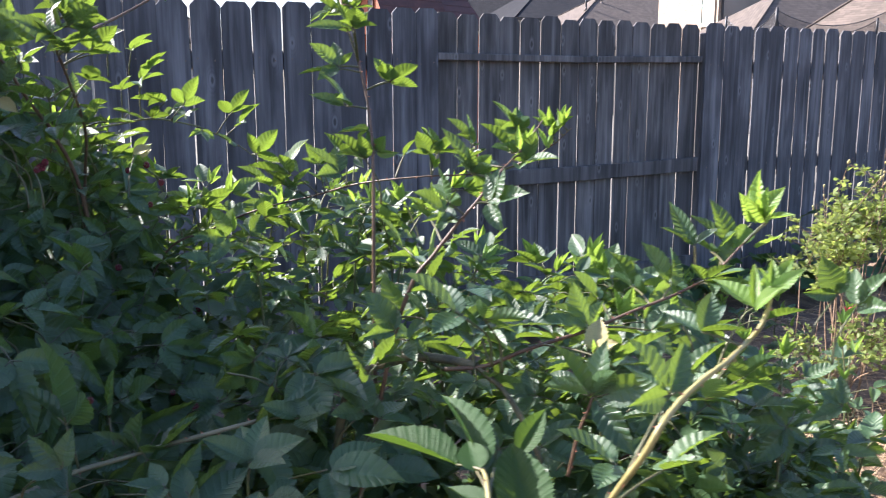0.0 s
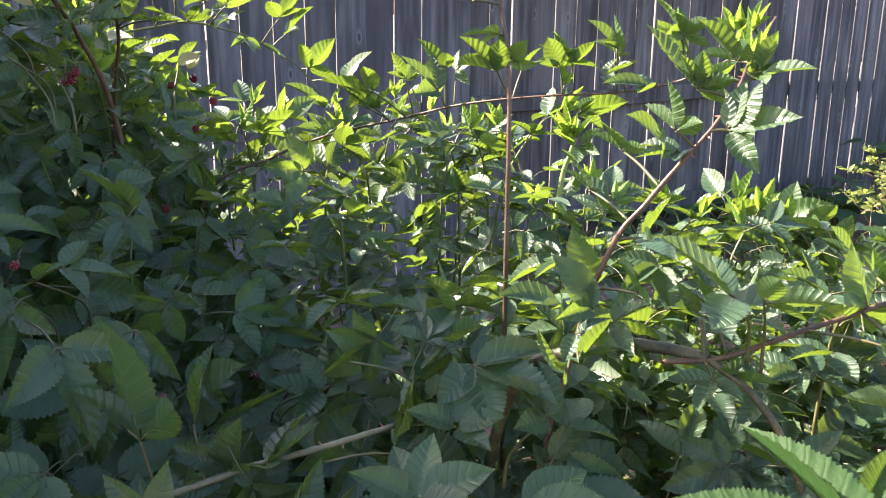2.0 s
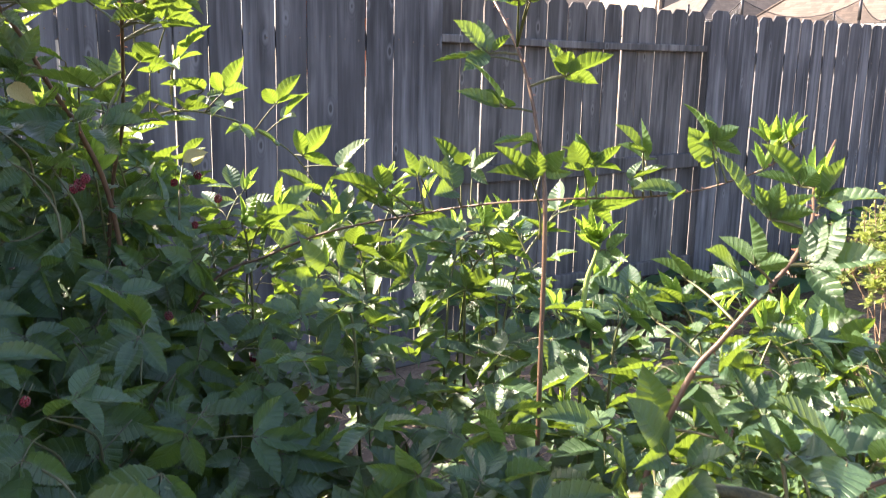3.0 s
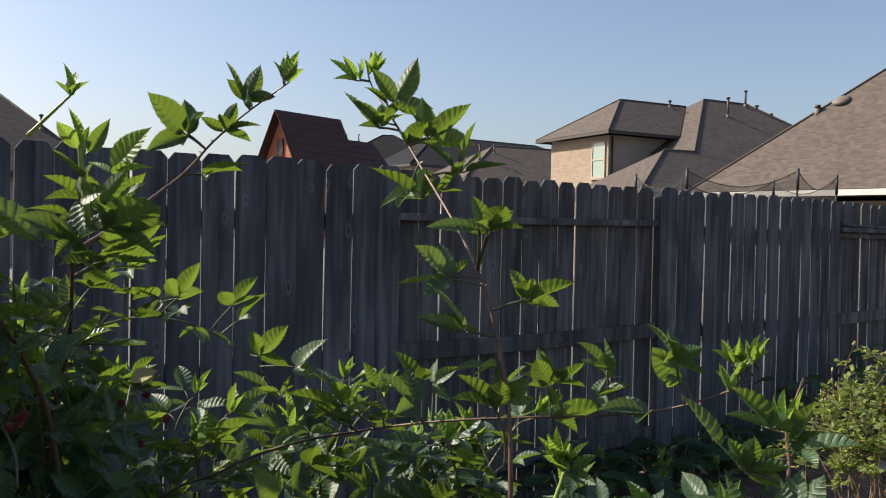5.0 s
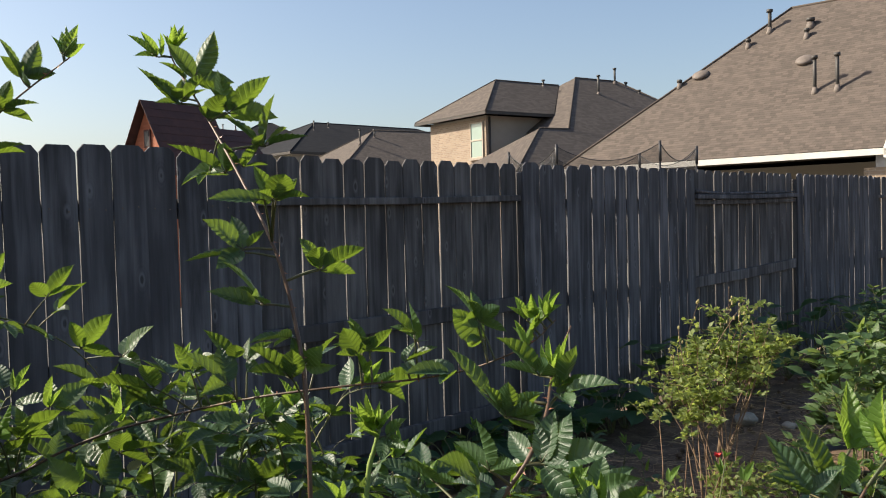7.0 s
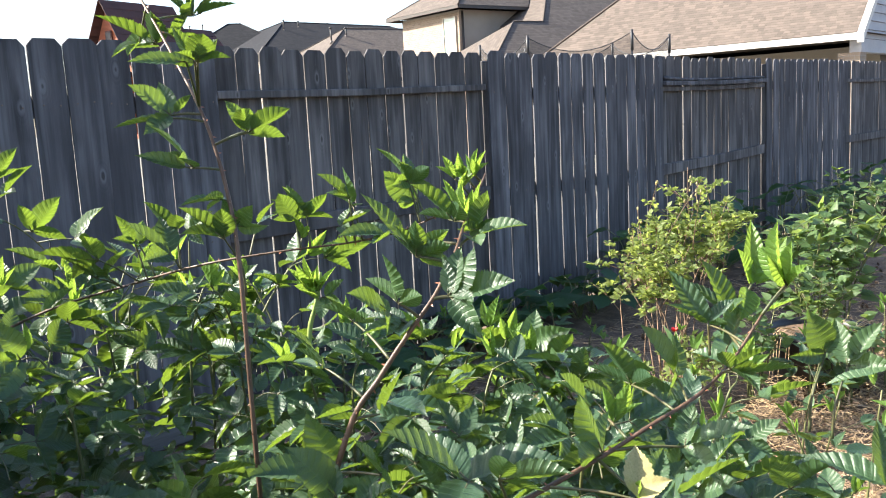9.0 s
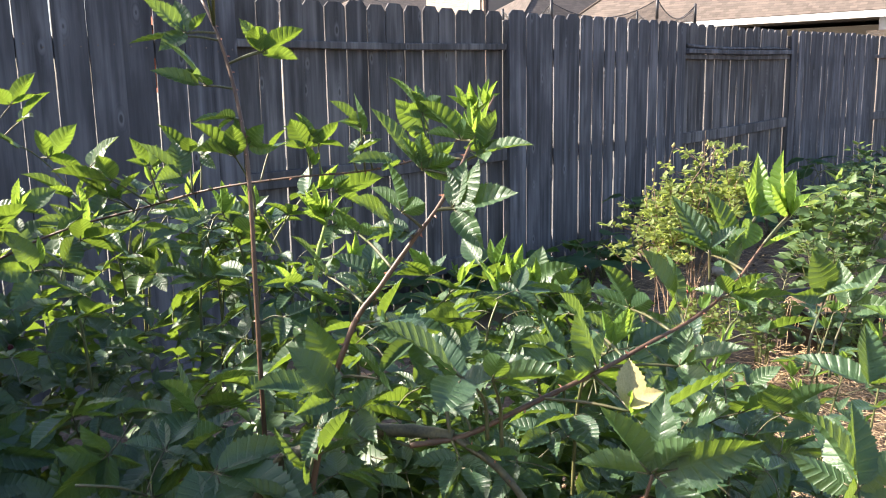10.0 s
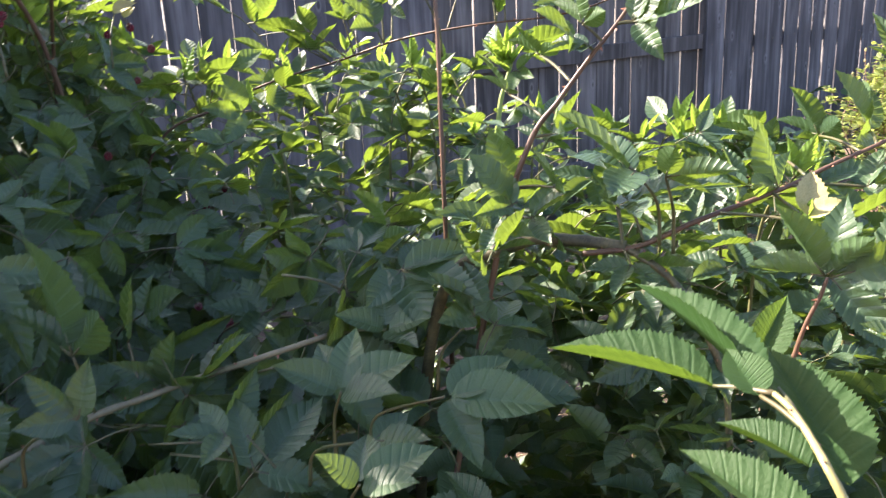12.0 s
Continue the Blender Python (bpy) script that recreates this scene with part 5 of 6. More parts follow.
leaf(cane_d, -1.748, -3.110, 1.244, 93, 25, 0.055, 3)
leaf(cane_d, -1.738, -3.122, 1.235, 75, 1, 0.055, 3)
leaf(cane_d, -1.731, -3.031, 1.222, 94, 43, 0.055, 3)
leaf(cane_d, -1.779, -3.035, 1.183, 85, 49, 0.055, 3)
leaf(cane_d, -1.775, -3.114, 1.146, -158, 54, 0.055, 3)
leaf(cane_d, -1.810, -3.037, 1.018, 63, 48, 0.059, 3)
leaf(cane_d, -1.805, -3.041, 1.020, -170, 26, 0.055, 3)
leaf(cane_d, -1.804, -3.074, 1.085, 67, 70, 0.068, 0)
leaf(cane_d, -1.826, -3.032, 0.954, 63, 39, 0.058, 3)
leaf(cane_d, -1.833, -3.108, 1.076, 62, 46, 0.066, 3)
leaf(cane_d, -1.820, -3.125, 1.064, -152, 29, 0.060, 3)
leaf(cane_d, -1.866, -3.123, 1.060, -173, 0, 0.055, 3)
leaf(cane_d, -1.799, -3.138, 1.096, 95, 54, 0.055, 3)
leaf(cane_d, -1.890, -3.140, 1.030, 68, 53, 0.058, 3)
leaf(cane_d, -1.879, -3.143, 1.043, -163, 38, 0.055, 3)
leaf(cane_y, -1.500, -2.666, 1.185, 169, 79, 0.059, 1)
leaf(cane_y, -1.504, -2.666, 1.165, 61, 20, 0.064, 1)
leaf(cane_y, -1.499, -2.668, 1.183, 65, 59, 0.054, 1)
leaf(cane_y, -1.495, -2.676, 1.167, -178, -16, 0.055, 3)
leaf(cane_y, -1.500, -2.668, 1.176, -153, 45, 0.055, 1)
leaf(cane_x, -1.706, -3.393, 1.044, 63, 50, 0.080, 3)
leaf(cane_x, -1.703, -3.397, 1.043, -146, 19, 0.099, 3)
leaf(cane_t, -1.594, -2.242, 1.811, 164, 69, 0.049, 1)
leaf(cane_t, -1.592, -2.244, 1.814, -165, 53, 0.041, 1)
leaf(cane_t, -1.613, -2.225, 1.795, 66, 13, 0.063, 1)
leaf(cane_t, -1.609, -2.229, 1.797, 102, 47, 0.040, 1)
leaf(cane_t, -1.618, -2.359, 1.738, -169, 57, 0.085, 3)
leaf(cane_t, -1.628, -2.349, 1.738, 96, 26, 0.055, 3)
leaf(cane_t, -1.635, -2.344, 1.698, 71, 41, 0.066, 3)
leaf(cane_t, -1.638, -2.341, 1.697, 67, 21, 0.075, 0)
leaf(cane_t, -1.633, -2.346, 1.706, -157, 37, 0.059, 3)
leaf(cane_t, -1.599, -2.430, 1.676, -156, 32, 0.097, 3)
leaf(cane_t, -1.601, -2.428, 1.678, 80, 56, 0.048, 0)
leaf(cane_t, -1.624, -2.406, 1.667, -164, 30, 0.055, 3)
leaf(cane_t, -1.560, -2.468, 1.621, -166, 54, 0.087, 3)
leaf(cane_t, -1.563, -2.465, 1.621, 69, 34, 0.068, 0)
leaf(cane_t, -1.558, -2.470, 1.621, -153, 13, 0.077, 0)
leaf(cane_t, -1.605, -2.427, 1.579, 68, 28, 0.102, 3)
leaf(cane_t, -1.601, -2.430, 1.585, 85, 60, 0.046, 0)
leaf(cane_t, -1.584, -2.446, 1.588, -169, 29, 0.055, 3)
leaf(cane_t, -1.625, -2.408, 1.581, 126, -21, 0.055, 3)
leaf(cane_t, -1.719, -2.730, 1.525, 97, 57, 0.055, 3)
leaf(cane_t, -1.727, -2.722, 1.527, 66, 0, 0.060, 0)
leaf(cane_t, -1.716, -2.732, 1.526, 169, 28, 0.055, 3)
leaf(cane_t, -1.705, -2.633, 1.461, 68, 30, 0.070, 3)
leaf(cane_t, -1.708, -2.630, 1.457, 66, -2, 0.067, 0)
leaf(cane_t, -1.703, -2.635, 1.462, -155, 30, 0.040, 0)
leaf(cane_t, -1.707, -2.681, 1.388, 75, 48, 0.070, 3)
leaf(cane_t, -1.710, -2.678, 1.388, 66, 16, 0.061, 0)
leaf(cane_t, -1.648, -2.730, 1.432, -154, 24, 0.074, 3)
leaf(cane_t, -1.649, -2.729, 1.434, 82, 57, 0.046, 0)
leaf(cane_t, -1.680, -2.707, 1.343, 66, -6, 0.057, 3)
leaf(cane_t, -1.671, -2.718, 1.305, -158, 41, 0.057, 3)
leaf(cane_u, -2.280, -2.352, 1.500, -150, -23, 0.047, 0)
leaf(cane_u, -2.236, -2.306, 1.377, -157, 68, 0.043, 1)
leaf(cane_u, -2.229, -2.311, 1.378, -154, -32, 0.031, 0)
leaf(cane_u, -2.268, -2.383, 1.511, 82, 63, 0.084, 3)
leaf(cane_u, -2.266, -2.385, 1.508, -151, 62, 0.083, 3)
leaf(cane_u, -2.258, -2.365, 1.512, -143, 39, 0.050, 0)
leaf(cane_u, -2.283, -2.352, 1.489, 94, -14, 0.055, 3)
leaf(cane_u, -2.262, -2.340, 1.432, 84, 65, 0.068, 3)
leaf(cane_u, -2.259, -2.344, 1.417, 75, 32, 0.055, 3)
leaf(cane_u, -2.305, -2.414, 1.540, 98, 37, 0.055, 3)
leaf(cane_u, -2.204, -2.332, 1.356, 76, -7, 0.069, 3)
leaf(cane_u, -2.198, -2.337, 1.356, -146, -8, 0.055, 3)
leaf(cane_u, -2.302, -2.326, 1.354, -158, -9, 0.055, 3)
leaf(cane_u, -2.294, -2.401, 1.311, 95, 39, 0.055, 3)
# the big leaf of the front shoot, leaflet by leaflet
broad_leaflet(cane_g, (-1.952, -3.481, 1.044), (-2.012, -3.387, 1.062), (0.15, -0.30, 1.0), 0.30, 1.10, 0.004, 1)
broad_leaflet(cane_g, (-1.936, -3.506, 1.046), (-1.895, -3.357, 1.078), (0.35, -0.1, 0.9), 0.20, 1.45, 0.004, 2)
broad_leaflet(cane_g, (-1.917, -3.56, 0.997), (-1.872, -3.462, 1.05), (-0.25, -0.49, 0.84), 0.30, 0.7, 0.005, 3)
broad_leaflet(cane_g, (-1.838, -3.431, 1.012), (-1.797, -3.422, 1.057), (-0.4, -0.5, 0.77), 0.30, 0.7, 0.005, 4)
broad_leaflet(cane_g, (-1.950, -3.516, 1.050), (-1.938, -3.478, 1.068), (-0.30, -0.30, 0.9), 0.38, 0.50, 0.0028, 5)
broad_leaflet(cane_g, (-2.012, -3.602, 1.016), (-2.022, -3.517, 1.043), (-0.10, -0.05, 1.0), 0.27, 1.00, 0.0028, 6)
broad_leaflet(cane_g, (-1.968, -3.566, 1.030), (-1.978, -3.505, 1.040), (0.0, 0.1, 1.0), 0.32, 1.10, 0.0028, 7)
for foot in ((-1.952, -3.481, 1.044), (-1.936, -3.506, 1.046), (-1.927, -3.512, 1.047), (-1.950, -3.516, 1.050), (-2.012, -3.602, 1.030)):
    cane_g.stalk(Vector(foot))
# the leaves at the front edge of the bush, each of several leaflets about one point
broad_leaflet(cane_z, (-2.205, -2.66, 1.604), (-2.22, -2.681, 1.64), (0.8, 0.2, 0.5), 0.2, 0.7, 0.006, 1, mat=YOUNG)
broad_leaflet(cane_z, (-2.207, -2.659, 1.6), (-2.232, -2.676, 1.626), (-0.3, 0.3, 0.9), 0.26, 0.6, 0.006, 2, mat=YOUNG)
broad_leaflet(cane_z, (-2.195, -2.662, 1.596), (-2.181, -2.679, 1.632), (-0.2, -0.9, 0.4), 0.26, 0.9, 0.006, 3, mat=BRAMBLE)
broad_leaflet(cane_z, (-2.201, -2.66, 1.591), (-2.19, -2.635, 1.629), (-0.5, -0.5, 0.5), 0.2, 0.8, 0.005, 4, mat=YOUNG)
broad_leaflet(cane_z, (-2.202, -2.658, 1.57), (-2.236, -2.683, 1.598), (0.1, -0.4, 0.9), 0.24, 0.7, 0.006, 5, mat=BRAMBLE)
broad_leaflet(cane_z, (-2.171, -2.657, 1.583), (-2.143, -2.689, 1.627), (-0.35, -0.75, 0.55), 0.27, 0.35, 0.01, 6, mat=YOUNG)
broad_leaflet(cane_z, (-2.172, -2.656, 1.576), (-2.141, -2.697, 1.586), (0.1, 0.35, 0.95), 0.23, 0.8, 0.006, 7, mat=YOUNG)
broad_leaflet(cane_z, (-2.174, -2.655, 1.578), (-2.19, -2.631, 1.591), (-0.1, -0.3, 1.0), 0.26, 0.6, 0.006, 8, mat=YOUNG)
broad_leaflet(cane_z, (-2.17, -2.655, 1.527), (-2.13, -2.646, 1.556), (0.0, -0.6, 0.8), 0.3, 0.5, 0.008, 9, mat=BRAMBLE)
broad_leaflet(cane_z, (-2.171, -2.655, 1.525), (-2.126, -2.7, 1.527), (0.1, 0.3, 0.95), 0.22, 0.8, 0.006, 10, mat=YOUNG)
broad_leaflet(cane_z, (-2.173, -2.654, 1.523), (-2.21, -2.666, 1.508), (-0.1, -0.2, 1), 0.3, 0.6, 0.006, 11, mat=BRAMBLE)
broad_leaflet(cane_z, (-2.215, -2.663, 1.652), (-2.224, -2.676, 1.684), (0.8, 0.2, 0.5), 0.22, 0.7, 0.005, 12, mat=YOUNG)
broad_leaflet(cane_z, (-2.215, -2.663, 1.653), (-2.204, -2.688, 1.667), (-0.2, 0.1, 1.0), 0.26, 0.7, 0.005, 13, mat=YOUNG)
broad_leaflet(cane_z, (-2.215, -2.663, 1.652), (-2.23, -2.662, 1.667), (0.2, 0.2, 0.9), 0.22, 0.6, 0.005, 14, mat=YOUNG)
broad_leaflet(cane_z, (-2.214, -2.663, 1.654), (-2.205, -2.639, 1.683), (-0.5, -0.5, 0.5), 0.2, 0.6, 0.005, 15, mat=YOUNG)
cane_h.stalk(Vector((-1.708, -3.57, 1.17)))
broad_leaflet(cane_h, (-1.708, -3.57, 1.17), (-1.714, -3.514, 1.184), (-0.2, -0.4, 0.8), 0.26, 0.7, 0.007, 21, mat=BRAMBLE)
broad_leaflet(cane_h, (-1.708, -3.57, 1.17), (-1.68, -3.556, 1.209), (-0.3, -0.8, 0.5), 0.28, 0.5, 0.009, 22, mat=BRAMBLE)
broad_leaflet(cane_h, (-1.708, -3.57, 1.17), (-1.693, -3.613, 1.184), (0.1, -0.1, 1.0), 0.28, 0.7, 0.007, 23, mat=BRAMBLE)
cane_q.petiole(curve_points([Vector((-1.344, -3.279, 1.176)), Vector((-1.332, -3.288, 1.196)), Vector((-1.32, -3.296, 1.217))], 4), 0.0024, 0.0016)
cane_q.petiole(curve_points([Vector((-1.439, -3.301, 1.157)), Vector((-1.44, -3.301, 1.178)), Vector((-1.443, -3.301, 1.195))], 4), 0.0018, 0.0013)
broad_leaflet(cane_q, (-1.444, -3.3, 1.196), (-1.457, -3.259, 1.258), (-0.6, -0.3, 0.6), 0.22, 0.9, 0.008, 41, mat=BRAMBLE)
broad_leaflet(cane_q, (-1.445, -3.299, 1.196), (-1.488, -3.278, 1.226), (-0.1, -0.1, 1.0), 0.24, 0.6, 0.008, 42, mat=BRAMBLE)
broad_leaflet(cane_q, (-1.442, -3.302, 1.197), (-1.418, -3.321, 1.223), (-0.1, -0.2, 1.0), 0.26, 0.6, 0.008, 43, mat=BRAMBLE)
broad_leaflet(cane_q, (-1.342, -3.279, 1.181), (-1.364, -3.254, 1.255), (-0.3, -0.6, 0.6), 0.25, 0.7, 0.008, 44, mat=BRAMBLE)
broad_leaflet(cane_q, (-1.344, -3.278, 1.18), (-1.394, -3.242, 1.233), (-0.1, -0.3, 0.9), 0.26, 0.6, 0.008, 45, mat=BRAMBLE)
broad_leaflet(cane_q, (-1.32, -3.296, 1.218), (-1.302, -3.288, 1.297), (-0.5, -0.6, 0.5), 0.2, 0.8, 0.008, 46, mat=YOUNG)
broad_leaflet(cane_q, (-1.321, -3.294, 1.22), (-1.343, -3.291, 1.266), (-0.2, -0.7, 0.5), 0.3, 0.5, 0.008, 47, mat=YOUNG)
broad_leaflet(cane_q, (-1.318, -3.298, 1.22), (-1.287, -3.326, 1.276), (-0.4, -0.5, 0.7), 0.27, 0.6, 0.008, 48, mat=YOUNG)
broad_leaflet(cane_q, (-1.317, -3.3, 1.217), (-1.296, -3.354, 1.239), (0.0, -0.2, 1.0), 0.25, 0.7, 0.008, 49, mat=YOUNG)
broad_leaflet(cane_q, (-1.323, -3.294, 1.211), (-1.371, -3.307, 1.185), (0.1, -0.6, 0.8), 0.3, 0.6, 0.008, 50, mat=YOUNG)
broad_leaflet(cane_q, (-1.319, -3.307, 1.18), (-1.317, -3.35, 1.208), (0.0, -0.3, 1.0), 0.26, 0.6, 0.008, 51, mat=YOUNG)
FRONT_LEAVES = (
    ((-1.962, -3.050, 0.950), ((-1.946, -3.017, 1.017), (-1.928, -3.090, 0.972), (-2.013, -3.032, 0.977), (-1.957, -3.108, 0.950))),
    ((-2.065, -3.147, 0.944), ((-2.032, -3.121, 0.996), (-2.002, -3.181, 0.979), (-2.121, -3.125, 0.982), (-2.039, -3.207, 0.962), (-2.061, -3.092, 0.978))),
    ((-2.111, -3.270, 0.924), ((-2.047, -3.288, 0.948), (-2.141, -3.260, 0.959), (-2.078, -3.223, 0.943), (-2.082, -3.314, 0.940))),
    ((-1.971, -3.178, 0.923), ((-1.889, -3.180, 0.947), (-1.891, -3.250, 0.922), (-1.975, -3.246, 0.877))),
)
for hub, tips in FRONT_LEAVES:
    for k, tip in enumerate(tips):
        way = Vector(tip) - Vector(hub)
        broad_leaflet(cane_f, Vector(hub) + way * 0.06, tip, (-0.30, -0.45, 0.85), 0.30, 0.45 + 0.12 * (k % 3), 0.004, 20 + k, 0.10, BRAMBLE)
    cane_f.stalk(Vector(hub))
leaf(cane_h, -1.768, -3.588, 1.118, 50, 55, 0.074, 3)
leaf(cane_h, -1.766, -3.586, 1.116, -40, 48, 0.060, 3)
broad_leaflet(cane_h, (-1.672, -3.605, 1.199), (-1.675, -3.548, 1.222), (-0.2, -0.5, 0.8), 0.27, 0.6, 0.006, 31, mat=YOUNG)
broad_leaflet(cane_h, (-1.672, -3.605, 1.2), (-1.644, -3.577, 1.24), (-0.6, -0.5, 0.5), 0.16, 1.3, 0.006, 32, mat=YOUNG)
broad_leaflet(cane_h, (-1.671, -3.607, 1.199), (-1.666, -3.635, 1.23), (-0.3, -0.4, 0.8), 0.27, 0.6, 0.006, 33, mat=YOUNG)
broad_leaflet(cane_h, (-1.66, -3.615, 1.212), (-1.637, -3.635, 1.243), (-0.3, -0.4, 0.8), 0.25, 0.7, 0.006, 34, mat=YOUNG)
broad_leaflet(cane_h, (-1.66, -3.615, 1.213), (-1.64, -3.597, 1.247), (-0.4, -0.6, 0.5), 0.2, 1.0, 0.006, 35, mat=YOUNG)
broad_leaflet(cane_h, (-1.66, -3.615, 1.214), (-1.619, -3.606, 1.248), (-0.6, -0.3, 0.6), 0.2, 0.9, 0.006, 36, mat=YOUNG)
broad_leaflet(cane_h, (-1.661, -3.614, 1.213), (-1.679, -3.614, 1.245), (0.3, -0.5, 0.7), 0.2, 0.9, 0.006, 37, mat=YOUNG)
broad_leaflet(cane_h, (-1.6, -3.526, 1.215), (-1.609, -3.49, 1.204), (0, -0.3, 1), 0.26, 0.5, 0.006, 38, mat=BRAMBLE)
leaf(cane_h, -1.800, -3.548, 1.035, 60, 20, 0.072, 3)
leaf(cane_h, -1.775, -3.590, 1.040, -110, 30, 0.074, 3)
leaf(cane_h, -1.730, -3.600, 1.110, -140, 15, 0.060, 3)
for c in (cane_t, cane_s, cane_l, cane_r, cane_d, cane_q, cane_k, cane_f, cane_v, cane_u, cane_b, cane_g, cane_h, cane_y, cane_x, cane_j, cane_z, cane_a):
    c.finish()

def inside(x, y):
    """The ground that the brambles cover, with a ragged rim."""
    e = 0.10 * noise.noise((x * 3, y * 3, 5))
    if x < -3.35 + 0.35 * noise.noise((x * 2, y * 2.5, 3)):
        return False
    if x < -2.0:
        e += 0.16 * noise.noise((x * 1.7, y * 1.7, 11)) * min(1.0, max(0.0, -2.5 - x) * 2)
        return -3.30 - 0.12 * (x + 2.0) < y + e < (-1.55 if x > -2.4 else -1.72)
    right = -0.50 - 1.3 * max(0.0, -2.95 - y) - 0.8 * max(0.0, y + 2.5) + 0.25 * noise.noise((x * 2, y * 4, 9))
    front = -3.45 + (0.10 if x > -1.4 else 0)
    back = -1.65 - 0.62 * max(0.0, x + 1.75)
    return x < right and front + e < y < back + e


def fill(bush, x0, x1, y0, y1, singles, joined, canes, seed):
    r = random.Random(seed)
    bm = bmesh.new()
    uvl = bm.loops.layers.uv.new("uv")
    made = 0
    tries = 0
    while made < singles + joined and tries < 90000:
        tries += 1
        x, y = r.uniform(x0, x1), r.uniform(y0, y1)
        if not inside(x, y):
            continue
        h = canopy(x, y)
        top = made < singles
        z = h + (min(0.07, r.gauss(-0.04, 0.08)) if top else -(0.02 if bush == bush_shade else 0.13) - r.random() ** 1.2 * min(0.75, h - 0.15))
        if z < 0.06:
            continue
        size = r.uniform(0.052, 0.088) * (1.28 if bush == bush_front else 1.0)
        a = r.uniform(0, 6.283)
        if bush in (bush_left, bush_front) and x < -1.95 and z < 1.3:
            # leaves on the shaded flank hang with their faces out to the open bed
            m = facing(Vector((x, y, z)), Vector((math.cos(a), 0.4 * math.sin(a) - 0.2, r.gauss(-0.45, 0.35))), size * 1.1, 0.8, r, 0.30, Vector((-0.25, -1.0, 0.50)))
        else:
            m = facing(Vector((x, y, z)), Vector((math.cos(a), math.sin(a), r.gauss(0.05, 0.35))), size, 0.38 if bush == bush_front else 0.12, r, 0.36)
        if top:
            ob = part("leaf", LEAF_FILL[r.randrange(len(LEAF_FILL))], None, bush)
            place(ob, bush, m)
        else:
            leaf_into(bm, uvl, m, r, 5 if r.random() < 0.3 else 3, *((6, 2) if bush == bush_shade else (20, 4) if bush == bush_front else (10, 2)))
        made += 1
    ob = part("leaves", bm, [BRAMBLE_FILL, STALK], None, "mass of inner leaves", "stuff")
    ob.parent = bush
    ob.matrix_parent_inverse = bush.matrix_world.inverted()
    for k in range(canes):
        for _ in range(40):
            x, y = r.uniform(x0, x1), r.uniform(y0, y1)
            if inside(x, y):
                break
        h = canopy(x, y) * r.uniform(0.62, 0.86)
        lean = Vector((r.uniform(-0.3, 0.3), r.uniform(-0.3, 0.3), 0))
        bm = bmesh.new()
        line = curve_points([(x - lean.x, y - lean.y, -0.02), (x - lean.x * 0.8, y - lean.y * 0.8, h * 0.5), (x - lean.x * 0.2, y - lean.y * 0.2, h * 0.9), (x + lean.x * 0.4, y + lean.y * 0.4, h * 0.96)], 6)
        tube(bm, line, r.uniform(0.0028, 0.0045), 0.0015, 7)
        ob = part("cane", bm, (CANE_GREEN, CANE_RED)[k % 2])
        ob.parent = bush
        ob.matrix_parent_inverse = bush.matrix_world.inverted()


def sprig(bush, r, x, y, reach, count):
    """A side shoot that stands out of the canopy with leaves all along it."""
    z = canopy(x, y)
    a = r.uniform(0, 6.283)
    out = Vector((math.cos(a), math.sin(a), 0)) * reach * r.uniform(0.3, 0.9)
    foot = Vector((x, y, z - 0.25))
    line = curve_points([foot, foot + Vector((0, 0, 0.22)) + out * 0.2, foot + Vector((0, 0, 0.22 + reach * 0.7)) + out * 0.7, foot + Vector((0, 0, 0.22 + reach * 0.85)) + out], 6)
    bm = bmesh.new()
    tube(bm, line, 0.003, 0.0014, 6)
    for k in range(count):
        f = 0.30 + 0.70 * k / (count - 1)
        p = line[int(f * (len(line) - 1))]
        b = a + (1 if k % 2 else -1) * r.uniform(0.6, 1.9)
        top = k >= count - 1
        way = Vector((math.cos(b), math.sin(b), r.uniform(0.0, 0.6))) if not top else out.normalized() + Vector((0, 0, 1.2))
        end = p + way.normalized() * (0.01 if top else r.uniform(0.025, 0.06))
        sb = bmesh.new()
        tube(sb, [p, p.lerp(end, 0.5) + Vector((0, 0, 0.004)), end], 0.0013, 0.0010, 4)
        hang(part("stalk", sb, STALK), bush)
        pool = LEAF_YOUNG if top else LEAF_3
        ob = part("leaf", pool[r.randrange(len(pool))], None, bush)
        place(ob, bush, facing(end, way, r.uniform(0.05, 0.065) if top else r.uniform(0.062, 0.088), 0.15, r, 0.34))
    hang(part("cane", bm, CANE_GREEN), bush)


def sprigs(bush, boxes, seed):
    r = random.Random(seed)
    for x0, x1, y0, y1, n, reach in boxes:
        for _ in range(n):
            sprig(bush, r, r.uniform(x0, x1), r.uniform(y0, y1), reach * r.uniform(0.6, 1.2), r.randrange(4, 7))


sprigs(bush_left, [(-2.35, -2.0, -2.2, -1.75, 9, 0.16), (-2.05, -1.75, -2.1, -1.7, 6, 0.14)], 401)
sprigs(bush_mid, [(-1.85, -1.3, -2.5, -1.75, 16, 0.15), (-1.6, -1.1, -2.9, -2.4, 9, 0.12)], 402)
sprigs(bush_right, [(-1.5, -0.8, -3.4, -2.9, 10, 0.12)], 403)
fill(bush_left, -2.5, -1.95, -2.8, -1.5, 230, 2100, 12, 101)
fill(bush_shade, -3.6, -2.42, -2.95, -1.5, 140, 5200, 14, 105)
fill(bush_mid, -2.05, -0.3, -3.0, -1.6, 215, 1500, 14, 102)
fill(bush_right, -1.9, -0.3, -3.6, -2.85, 210, 1150, 12, 103)
fill(bush_front, -2.7, -1.85, -3.4, -2.72, 170, 480, 8, 104)


